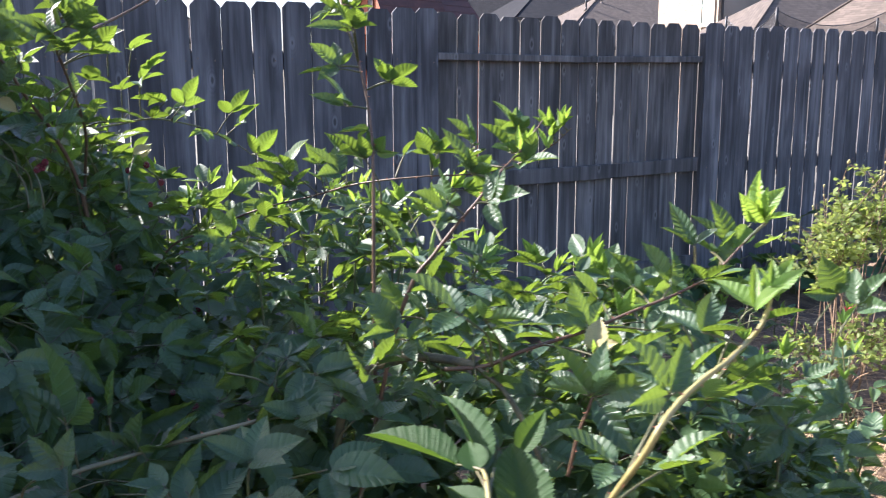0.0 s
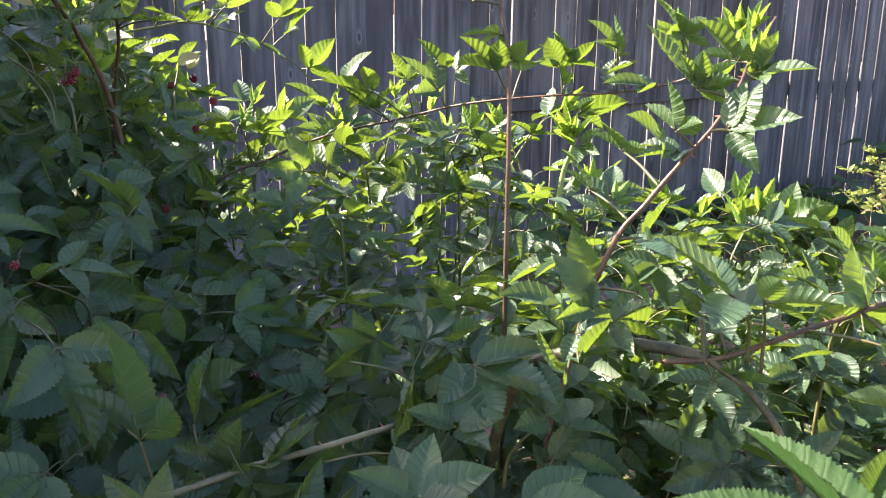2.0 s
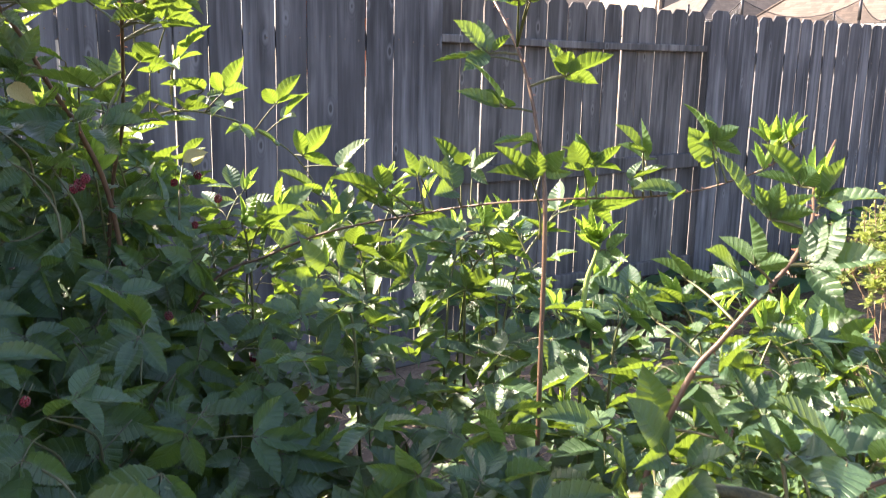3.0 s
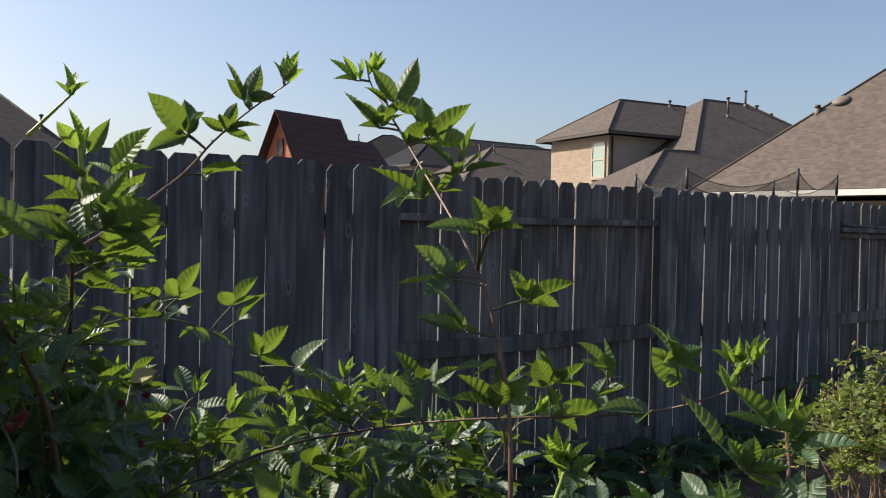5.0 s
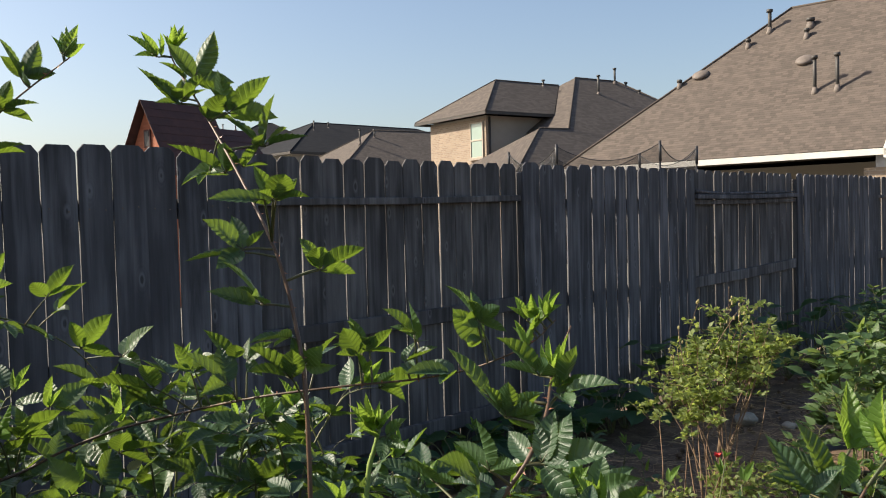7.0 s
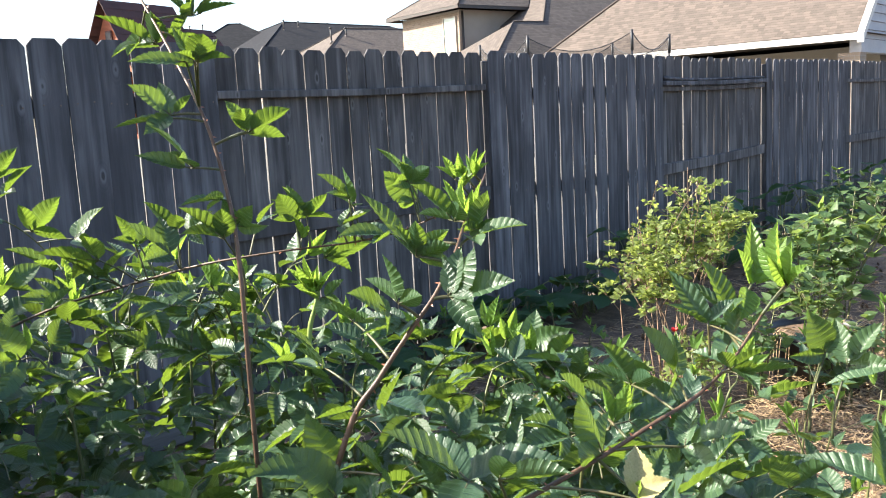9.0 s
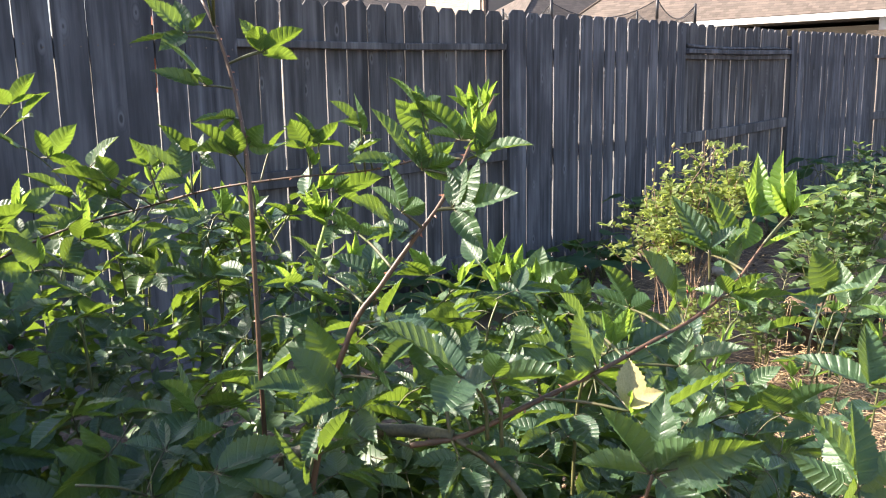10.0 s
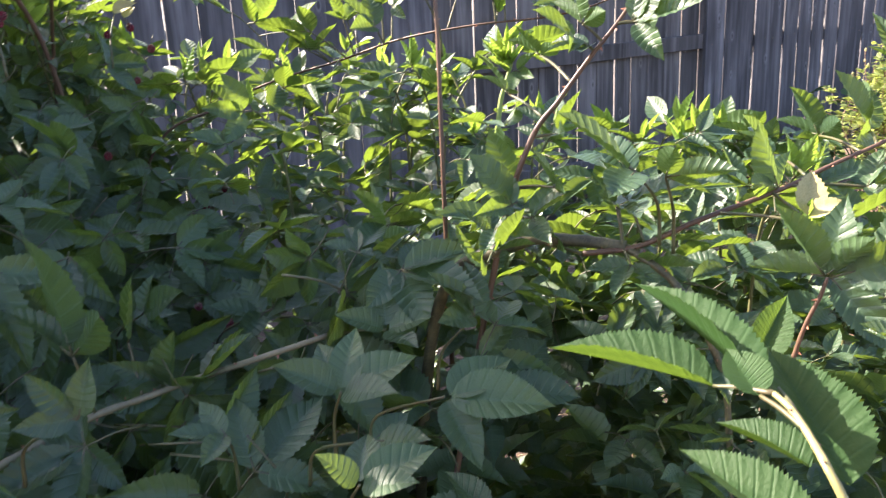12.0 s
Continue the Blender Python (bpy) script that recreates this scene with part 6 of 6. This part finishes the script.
def dry_leaf(bush, x, y, z, turn, rise, size, seed):
    """A single bleached, curled leaflet."""
    r = random.Random(seed)
    bm = bmesh.new()
    uvl = bm.loops.layers.uv.new("uv")
    leaflet(bm, uvl, Matrix.Identity(4), 1.0, 0.34, 20, 4, 0.5, 0.15, 0.006, 0, r.uniform(-0.4, 0.4), 0.07, pleats=5)
    ob = part("leaf", bm, CREAM, bush, "bleached cream-coloured leaf")
    a, e = radians(turn), radians(rise)
    place(ob, bush, facing(Vector((x, y, z)), Vector((-math.sin(a) * math.cos(e), math.cos(a) * math.cos(e), math.sin(e))), size, 0.8, r, 0.1))


dry_leaf(bush_left, -2.02, -2.25, 1.285, -110, 25, 0.042, 1)
dry_leaf(bush_left, -2.00, -2.24, 1.275, -60, 40, 0.034, 2)
dry_leaf(bush_left, -2.269, -2.279, 1.402, -130, -30, 0.045, 3)
dry_leaf(bush_right, -1.660, -3.340, 1.080, -60, 55, 0.050, 4)
dry_leaf(bush_right, -1.660, -3.340, 1.080, -140, 30, 0.036, 7)
dry_leaf(bush_mid, -1.62, -2.05, 1.02, -90, 30, 0.036, 6)


def berry_mesh(seed, mat):
    r = random.Random(seed)
    bm = bmesh.new()
    for k in range(30):
        z = 1 - 2 * (k + 0.5) / 30
        a = k * 2.39996
        w = math.sqrt(1 - z * z)
        p = Vector((0.0066 * w * math.cos(a), 0.0066 * w * math.sin(a), 0.0078 * z))
        bmesh.ops.create_icosphere(bm, subdivisions=1, radius=0.0026 * r.uniform(0.85, 1.1), matrix=Matrix.Translation(p))
    for f in bm.faces:
        f.smooth, f.material_index = True, 0
    for k in range(5):
        a = k * 1.2566
        d = Vector((math.cos(a), math.sin(a), 0))
        s = Vector((-d.y, d.x, 0)) * 0.003
        q = [bm.verts.new(c) for c in (Vector((0, 0, 0.0085)) - s, Vector((0, 0, 0.0085)) + s, d * 0.010 + Vector((0, 0, 0.006)))]
        bm.faces.new(q).material_index = 1
    tube(bm, [Vector((0, 0, 0.008)), Vector((0.002, 0, 0.018)), Vector((0.006, 0.002, 0.03))], 0.0009, 0.0009, 5, 1)
    return mesh_of("berry", bm, [mat, STALK])


BERRIES = [berry_mesh(1, BERRY), berry_mesh(2, BERRY), berry_mesh(3, BERRY_DARK)]


def berry(bush, x, y, z, size=1.0, dark=False):
    ob = part("berry", BERRIES[2] if dark else BERRIES[rng.randrange(2)], None, bush)
    place(ob, bush, pose(x, y, z, rng.uniform(-25, 25), rng.uniform(-25, 25), rng.uniform(0, 360)) @ Matrix.Diagonal((0.8 * size, 0.8 * size, 0.8 * size, 1)))


berry(bush_left, -2.218, -2.443, 1.281, 1.1, True)
berry(bush_left, -2.212, -2.452, 1.290, 0.9, True)
berry(bush_left, -2.226, -2.447, 1.277, 0.9, True)
berry(bush_left, -1.966, -2.256, 1.222, 1.0)
berry(bush_left, -1.990, -2.230, 1.259, 1.0, True)
berry(bush_left, -2.029, -2.230, 1.249, 0.9, True)
berry(bush_left, -1.971, -2.151, 1.162, 0.9)
berry(bush_left, -2.081, -2.345, 1.061, 1.0)
berry(bush_mid, -1.662, -2.013, 0.813, 0.9)
berry(bush_mid, -1.676, -2.013, 0.786, 1.0)
berry(bush_left, -1.885, -2.19, 0.914, 1.0, True)
berry(bush_front, -2.03, -2.72, 0.872, 0.9)
berry(bush_front, -2.061, -2.69, 0.895, 0.8, True)
berry(bush_front, -2.215, -2.84, 0.957, 0.8)
berry(bush_left, -2.334, -2.68, 1.088, 0.8)
berry(bush_left, -1.848, -2.20, 0.945, 0.8, True)

# ---- the garden bed behind ----


def build_rose_shrub(x, y, tall, wide, count, size, mat, name, label, seed, flower=True, stems=11, lean=0.0):
    """Thin branching stems that carry loose sprays of small leaves, with bare twig ends standing out."""
    r = random.Random(seed)
    s = thing(name, x, y, 0, label=label, category="shrub")
    bm = bmesh.new()
    uvl = bm.loops.layers.uv.new("uv")
    per_twig = max(4, count // (stems * 2 * 3))
    for k in range(stems * 2):
        a = 2.4 * k + r.uniform(-0.4, 0.4)
        q = wide * math.sqrt((k + 0.5) / (stems * 2))
        # two humps: a low one on one side, a taller one on the other
        hump = 1.0 if math.cos(a) * 0.55 - math.sin(a) * 0.85 > -0.1 else 0.84
        c = Vector((q * math.cos(a), q * math.sin(a), tall * hump * (0.90 - 0.16 * (q / wide) ** 2) * r.uniform(0.78, 1.0)))
        foot = Vector((lean * 0.8 + r.uniform(-0.07, 0.07), lean * 0.3 + r.uniform(-0.07, 0.07), -0.02))
        knee = foot.lerp(c, r.uniform(0.25, 0.4)) + Vector((r.uniform(-0.07, 0.07), r.uniform(-0.07, 0.07), 0))
        bend = foot.lerp(c, r.uniform(0.6, 0.75)) + Vector((r.uniform(-0.05, 0.05), r.uniform(-0.05, 0.05), 0.03))
        end = c + Vector((r.uniform(-0.06, 0.06), r.uniform(-0.06, 0.06), tall * r.uniform(0.02, 0.12)))
        line = curve_points([foot, knee, bend, c, end], 5)
        sb = bmesh.new()
        tube(sb, line, r.uniform(0.0030, 0.0050), 0.0011, 6, wobble=0.12)
        part("stem", sb, TWIG, s)
        sprays = [(line, 14, len(line) - 1)]
        for q2 in (13, 14, 15, 16, 17, 18):
            p = line[min(q2, len(line) - 1)]
            tip = p + Vector((r.uniform(-0.15, 0.15), r.uniform(-0.15, 0.15), r.uniform(0.02, 0.13)))
            twig = [p, p.lerp(tip, 0.33) + Vector((0, 0, 0.012)), p.lerp(tip, 0.66) + Vector((0, 0, 0.014)), tip]
            tb = bmesh.new()
            tube(tb, twig, 0.0019, 0.0008, 5)
            part("twig", tb, TWIG, s)
            sprays.append((twig, 1, 3))
        for path, i0, i1 in sprays:
            for _ in range(per_twig + (2 if path is line else 0)):
                f = r.uniform(i0, i1 - 0.001)
                p = path[int(f)].lerp(path[int(f) + 1], f % 1)
                b, e = r.uniform(0, 6.283), r.uniform(-0.3, 0.9)
                way = Vector((math.cos(b), math.sin(b), e)).normalized()
                for j in range(r.choice((1, 3, 3))):
                    w2 = way if j == 0 else (way + Vector((r.uniform(-0.9, 0.9), r.uniform(-0.9, 0.9), r.uniform(-0.4, 0.4)))).normalized()
                    at = facing(p + way * r.uniform(0.004, 0.022), w2, size * r.uniform(0.55, 1.25), 0.3, r, 0.5)
                    leaflet(bm, uvl, at, 1.0, r.uniform(0.24, 0.34), 4, 2, r.uniform(0.1, 0.5), 0.15, 0.0, 0, 0.0, 0.0, 0.6)
    part("foliage", bm, mat, s, "", "stuff")
    for k in range(7 if flower else 0):
        # bare shoots that stand out of the top, each with a few pale buds
        a = 0.7 * k
        foot = Vector((0.62 * wide * math.cos(a), 0.62 * wide * math.sin(a), tall * r.uniform(0.66, 0.80)))
        tip = foot + Vector((r.uniform(-0.10, 0.13), r.uniform(-0.12, 0.06), tall * r.uniform(0.10, 0.26)))
        tb = bmesh.new()
        tube(tb, curve_points([foot, foot.lerp(tip, 0.5) + Vector((0.012, 0.01, 0)), tip], 4), 0.0021, 0.0010, 5)
        part("twig", tb, TWIG, s)
        for _ in range(4):
            q = foot.lerp(tip, r.uniform(0.55, 1.0)) + Vector((r.uniform(-0.016, 0.016), r.uniform(-0.016, 0.016), 0.006))
            bb = bmesh.new()
            bmesh.ops.create_icosphere(bb, subdivisions=1, radius=0.0065, matrix=Matrix.Translation(q) @ Matrix.Diagonal((0.75, 0.75, 1.3, 1)))
            part("bud", bb, CREAM, s)
    if flower:
        bm = bmesh.new()
        for k in range(9):
            m = pose(-0.20, -0.12, tall * 0.44, 0, 0, k * 40) @ pose(0, 0.006, 0, 55 - 6 * (k % 3), 0, 0)
            uv2 = bm.loops.layers.uv.verify()
            leaflet(bm, uv2, m, 0.022, 0.42, 4, 2, 0.3, -0.1, 0.0, 0, 0, 0.0, 0.4)
        part("flower", bm, PETAL, s, "small red flower")


build_rose_shrub(1.08, -1.84, 1.12, 0.26, 900, 0.030, ROSE, "rose_shrub", "yellow-green rose shrub with bare lower stems", 7, lean=-0.20)
build_rose_shrub(0.86, -1.98, 0.42, 0.20, 260, 0.028, ROSE, "rose_shrub", "small low yellow-green rose shoot beside the shrub", 8, False, 5)


def build_leafy(x, y, stems, tall, spread, size, seed, label, base=0.0):
    """Several soft upright stems with pointed leaves in turn up their length."""
    r = random.Random(seed)
    s = thing("garden_plant", x, y, base, label=label, category="plant", group="garden plants")
    bm = bmesh.new()
    uvl = bm.loops.layers.uv.new("uv")
    for k in range(stems):
        a = 2.4 * k + r.uniform(-0.5, 0.5)
        out = Vector((math.cos(a), math.sin(a), 0)) * spread * r.uniform(0.4, 1.0)
        h = tall * r.uniform(0.65, 1.0)
        line = curve_points([(0.03 * math.cos(a), 0.03 * math.sin(a), -0.02), out * 0.35 + Vector((0, 0, h * 0.45)), out * 0.8 + Vector((0, 0, h * 0.8)), out + Vector((0, 0, h))], 7)
        sb = bmesh.new()
        tube(sb, line, 0.006, 0.002, 6)
        for j in range(5, len(line)):
            for q in range(1 + j % 2):
                p = line[j]
                b = r.uniform(0, 6.283)
                way = Vector((math.cos(b), math.sin(b), r.uniform(-0.1, 0.8))).normalized()
                foot = p + way * r.uniform(0.02, 0.07)
                tube(bm, [p, p.lerp(foot, 0.5), foot], 0.0016, 0.001, 4, 1)
                for t in range(r.choice((1, 1, 3))):
                    w2 = (way + Vector((r.uniform(-0.8, 0.8), r.uniform(-0.8, 0.8), r.uniform(-0.2, 0.3))) * (1 if t else 0.2))
                    m = facing(foot, w2, 1.0, 0.4, r, 0.4)
                    leaflet(bm, uvl, m, size * r.uniform(0.6, 1.25), r.uniform(0.24, 0.36), 8, 2, r.uniform(0.1, 0.5), r.uniform(0, 0.3), 0.0, 0, 0, 0.05, 0.4)
        part("stem", sb, CANE_GREEN, s)
    part("leaves", bm, [GARDEN, CANE_GREEN], s, "", "stuff")


build_leafy(3.10, -1.85, 6, 0.84, 0.30, 0.105, 31, "leafy green garden plant with soft upright stems")
build_leafy(2.70, -1.78, 5, 0.74, 0.24, 0.100, 41, "leafy green garden plant with soft upright stems")
build_leafy(2.10, -2.08, 5, 0.36, 0.22, 0.060, 32, "green plant growing in the black pot", 0.22)
build_leafy(4.0, -1.55, 6, 0.80, 0.34, 0.075, 33, "leafy green garden plant near the fence")
build_leafy(4.9, -1.35, 7, 0.85, 0.40, 0.080, 34, "leafy green garden plant near the fence")
build_leafy(1.75, -2.35, 5, 0.40, 0.20, 0.060, 35, "small leafy green garden plant in the bed")
build_leafy(1.55, -2.0, 5, 0.46, 0.18, 0.060, 36, "small leafy green garden plant in the bed")


def build_pot(x, y, r, tall):
    p = thing("plant_pot", x, y, 0, label="large black plastic nursery pot with dry soil", category="pot")
    prof = [(r * 0.82, 0.0), (r * 0.97, tall * 0.92), (r * 1.03, tall * 0.92), (r * 1.03, tall), (r * 0.95, tall), (r * 0.93, tall * 0.86)]
    bm = bmesh.new()
    n = 36
    rings = [[bm.verts.new((q * math.cos(2 * math.pi * k / n), q * math.sin(2 * math.pi * k / n), z)) for k in range(n)] for q, z in prof]
    for a, b in zip(rings, rings[1:]):
        for k in range(n):
            bm.faces.new((a[k], a[(k + 1) % n], b[(k + 1) % n], b[k])).smooth = True
    bm.faces.new(list(reversed(rings[0])))
    part("pot", bm, POT, p)
    bm = bmesh.new()
    c = bm.verts.new((0, 0, tall * 0.95))
    ring = [bm.verts.new((r * 0.935 * math.cos(2 * math.pi * k / n), r * 0.935 * math.sin(2 * math.pi * k / n), tall * 0.87 + 0.02 * noise.noise((k, 0, 0)))) for k in range(n)]
    for k in range(n):
        bm.faces.new((ring[k], ring[(k + 1) % n], c))
    part("soil", bm, POT_SOIL, p, "dry crumbly soil")
    rr = random.Random(9)
    for k in range(26):
        a = rr.uniform(2.6, 6.6)
        rim = Vector((r * 1.04 * math.cos(a), r * 1.04 * math.sin(a), tall + 0.012))
        inner = rim * rr.uniform(0.3, 0.7) + Vector((0, 0, rr.uniform(0.06, 0.14)))
        out = Vector((rim.x * 1.12, rim.y * 1.12, tall * rr.uniform(0.05, 0.7)))
        bm = bmesh.new()
        tube(bm, curve_points([inner, rim + Vector((0, 0, 0.012)), out], 5), 0.0028, 0.0012, 5)
        part("dry_stem", bm, DRY, p, "pale dry stem hanging over the rim")


build_pot(2.10, -2.11, 0.27, 0.26)


def build_broad_plant(x, y, count, reach, high, seed):
    """A low clump of broad dark leaves on stalks."""
    r = random.Random(seed)
    s = thing("squash_plant", x, y, 0, r.uniform(0, 360), label="low plant with broad dark green leaves by the fence", category="plant", group="plants along the fence")
    for k in range(count):
        a = 360 * k / count + r.uniform(-20, 20)
        q, h = reach * r.uniform(0.3, 1.0), r.uniform(0.12, high)
        size = r.uniform(0.12, 0.22)
        bm = bmesh.new()
        uvl = bm.loops.layers.uv.new("uv")
        m = pose(0, 0, 0, 0, 0, a) @ pose(0, q, h, r.uniform(-25, 15), r.uniform(-15, 15), r.uniform(-30, 30))
        leaflet(bm, uvl, m, size, 0.46, 10, 4, 0.12, 0.25, 0.012, 0, r.uniform(-1, 1), 0.07, 0.5)
        foot = m @ Vector((0, 0, 0))
        tube(bm, curve_points([Vector((0, 0, -0.01)), Vector((foot.x * 0.5, foot.y * 0.5, foot.z * 0.8)), foot], 4), 0.005, 0.003, 5, 1)
        part("leaf", bm, [BROAD, CANE_GREEN], s)


r0 = random.Random(77)
for k in range(15):
    build_broad_plant(1.5 + 0.52 * k + r0.uniform(-0.1, 0.1), -0.34 + r0.uniform(-0.12, 0.10) - (0.12 if k > 2 else 0), 9 if k < 3 else 15, 0.30 if k < 3 else 0.42, 0.36 if k < 3 else 0.66, 200 + k)


for k in range(9):
    build_broad_plant(0.35 + 0.29 * k + r0.uniform(-0.06, 0.06), -0.16 - 0.10 * (k % 3), 10, 0.24, 0.26, 240 + k)


def build_sprout(x, y, tall, count, seed):
    """A young bramble shoot standing on its own."""
    r = random.Random(seed)
    s = thing("bramble_shoot", x, y, 0, label="young bright green bramble shoot in the bed", category="plant", group="bramble shoots")
    lean = Vector((r.uniform(-0.15, 0.15), r.uniform(-0.1, 0.1), 0))
    line = curve_points([(0, 0, -0.02), (lean.x * 0.3, lean.y * 0.3, tall * 0.5), (lean.x, lean.y, tall)], 8)
    bm = bmesh.new()
    tube(bm, line, 0.005, 0.002, 7)
    for k in range(count):
        p = line[int((0.25 + 0.75 * k / max(1, count - 1)) * (len(line) - 1))]
        a = k * 137 + r.uniform(-20, 20)
        top = k > count - 3
        end = p + Vector((-math.sin(radians(a)), math.cos(radians(a)), 0.5)) * (0.02 if top else r.uniform(0.04, 0.09))
        sb = bmesh.new()
        tube(sb, [p, p.lerp(end, 0.5), end], 0.0018, 0.0012, 5)
        part("stalk", sb, STALK, s)
        pool = LEAF_YOUNG if top else LEAF_3
        ob = part("leaf", pool[r.randrange(len(pool))], None, s)
        size = r.uniform(0.05, 0.07) if top else r.uniform(0.07, 0.10)
        ob.matrix_local = pose(*end, 0, 0, a) @ pose(0, 0, 0, r.uniform(30, 60) if top else r.uniform(-15, 30), r.uniform(-15, 15), 0) @ Matrix.Diagonal((size, size, size, 1))
    part("cane", bm, CANE_GREEN, s)


for k, (x, y, tall, n) in enumerate(((-0.25, -2.35, 0.72, 8), (0.25, -2.45, 0.62, 8), (0.55, -2.1, 0.55, 7), (-0.6, -2.75, 0.80, 9), (1.35, -2.35, 0.50, 8), (-0.55, -2.2, 0.55, 7), (2.0, -2.45, 0.45, 7), (-0.35, -3.1, 0.78, 9), (0.1, -2.9, 0.55, 7), (-0.8, -1.9, 0.6, 7), (0.5, -2.7, 0.45, 7), (0.85, -2.5, 0.5, 8), (-0.1, -2.65, 0.62, 8), (1.75, -2.75, 0.4, 7), (0.75, -2.95, 0.4, 6), (-0.75, -2.3, 0.62, 8), (0.0, -1.95, 0.5, 7), (1.22, -0.33, 0.3, 7), (1.53, -0.32, 0.24, 6), (1.34, -0.74, 0.34, 8), (1.65, -0.77, 0.3, 7), (1.64, -0.99, 0.24, 6), (1.01, -0.85, 0.34, 8), (1.06, -1.11, 0.3, 7), (1.33, -1.34, 0.24, 6), (1.69, -2.2, 0.34, 8), (1.97, -2.29, 0.3, 7))):
    build_sprout(x, y, tall, n, 300 + k)

# stones, straw and clods
for k, (x, y, s) in enumerate(((3.38, -0.85, 0.10), (3.40, -1.14, 0.06), (3.45, -1.15, 0.04))):
    bm = bmesh.new()
    bmesh.ops.create_icosphere(bm, subdivisions=3, radius=1.0)
    for v in bm.verts:
        d = 1 + 0.22 * noise.noise(v.co * 1.4 + Vector((k * 7, 0, 0))) + 0.05 * noise.noise(v.co * 5)
        v.co = Vector((v.co.x * s * d, v.co.y * s * 0.7 * d, v.co.z * s * 0.45 * d))
    for f in bm.faces:
        f.smooth = True
    ob = tagged(part("stone", bm, STONE), label="pale rounded field stone on the soil", category="stone", group="stones")
    ob.matrix_world = pose(x, y, s * 0.25, 0, 0, 40 * k)


def build_straw():
    r = random.Random(88)
    bm = bmesh.new()
    for _ in range(5200):
        x, y = r.uniform(-1.0, 4.5), r.uniform(-3.6, -0.6)
        n = r.uniform(0.03, 0.16)
        a, e = r.uniform(0, 6.283), r.gauss(0.05, 0.12)
        d = Vector((math.cos(a), math.sin(a), e)) * n
        p = Vector((x, y, 0.012 + 0.035 * noise.noise((x * 1.3, y * 1.3, 0)) + 0.02 * noise.noise((x * 5, y * 5, 3)) + r.uniform(0, 0.02)))
        bend = Vector((r.uniform(-0.2, 0.2), r.uniform(-0.2, 0.2), 0.05)) * n
        tube(bm, [p, p + d * 0.5 + bend, p + d], r.uniform(0.0008, 0.0022), 0.0006, 3)
    for _ in range(4200):
        x, y = r.uniform(0.2, 3.2), r.uniform(-3.3, -2.05)
        n = r.uniform(0.04, 0.20)
        a = r.gauss(0.3, 0.9)
        p = Vector((x, y, 0.02 + r.uniform(0, 0.045)))
        tube(bm, [p, p + Vector((math.cos(a), math.sin(a), r.gauss(0.1, 0.15))) * n * 0.5, p + Vector((math.cos(a + 0.2), math.sin(a + 0.2), r.gauss(0, 0.1))) * n], r.uniform(0.001, 0.003), 0.0008, 3)
    tagged(part("straw", bm, DRY), label="scattered dry straw and twigs on the soil", category="straw", kind="stuff")
    bm = bmesh.new()
    for _ in range(700):
        x, y = r.uniform(-1.2, 5.5), r.uniform(-3.9, -0.4)
        s = r.uniform(0.006, 0.028)
        bmesh.ops.create_icosphere(bm, subdivisions=1, radius=s, matrix=pose(x, y, s * 0.3, r.uniform(0, 90), r.uniform(0, 90), 0) @ Matrix.Diagonal((1, r.uniform(0.6, 1), r.uniform(0.5, 0.9), 1)))
    tagged(part("clods", bm, POT_SOIL), label="small clods and pebbles on the soil", category="soil", kind="stuff")


build_straw()
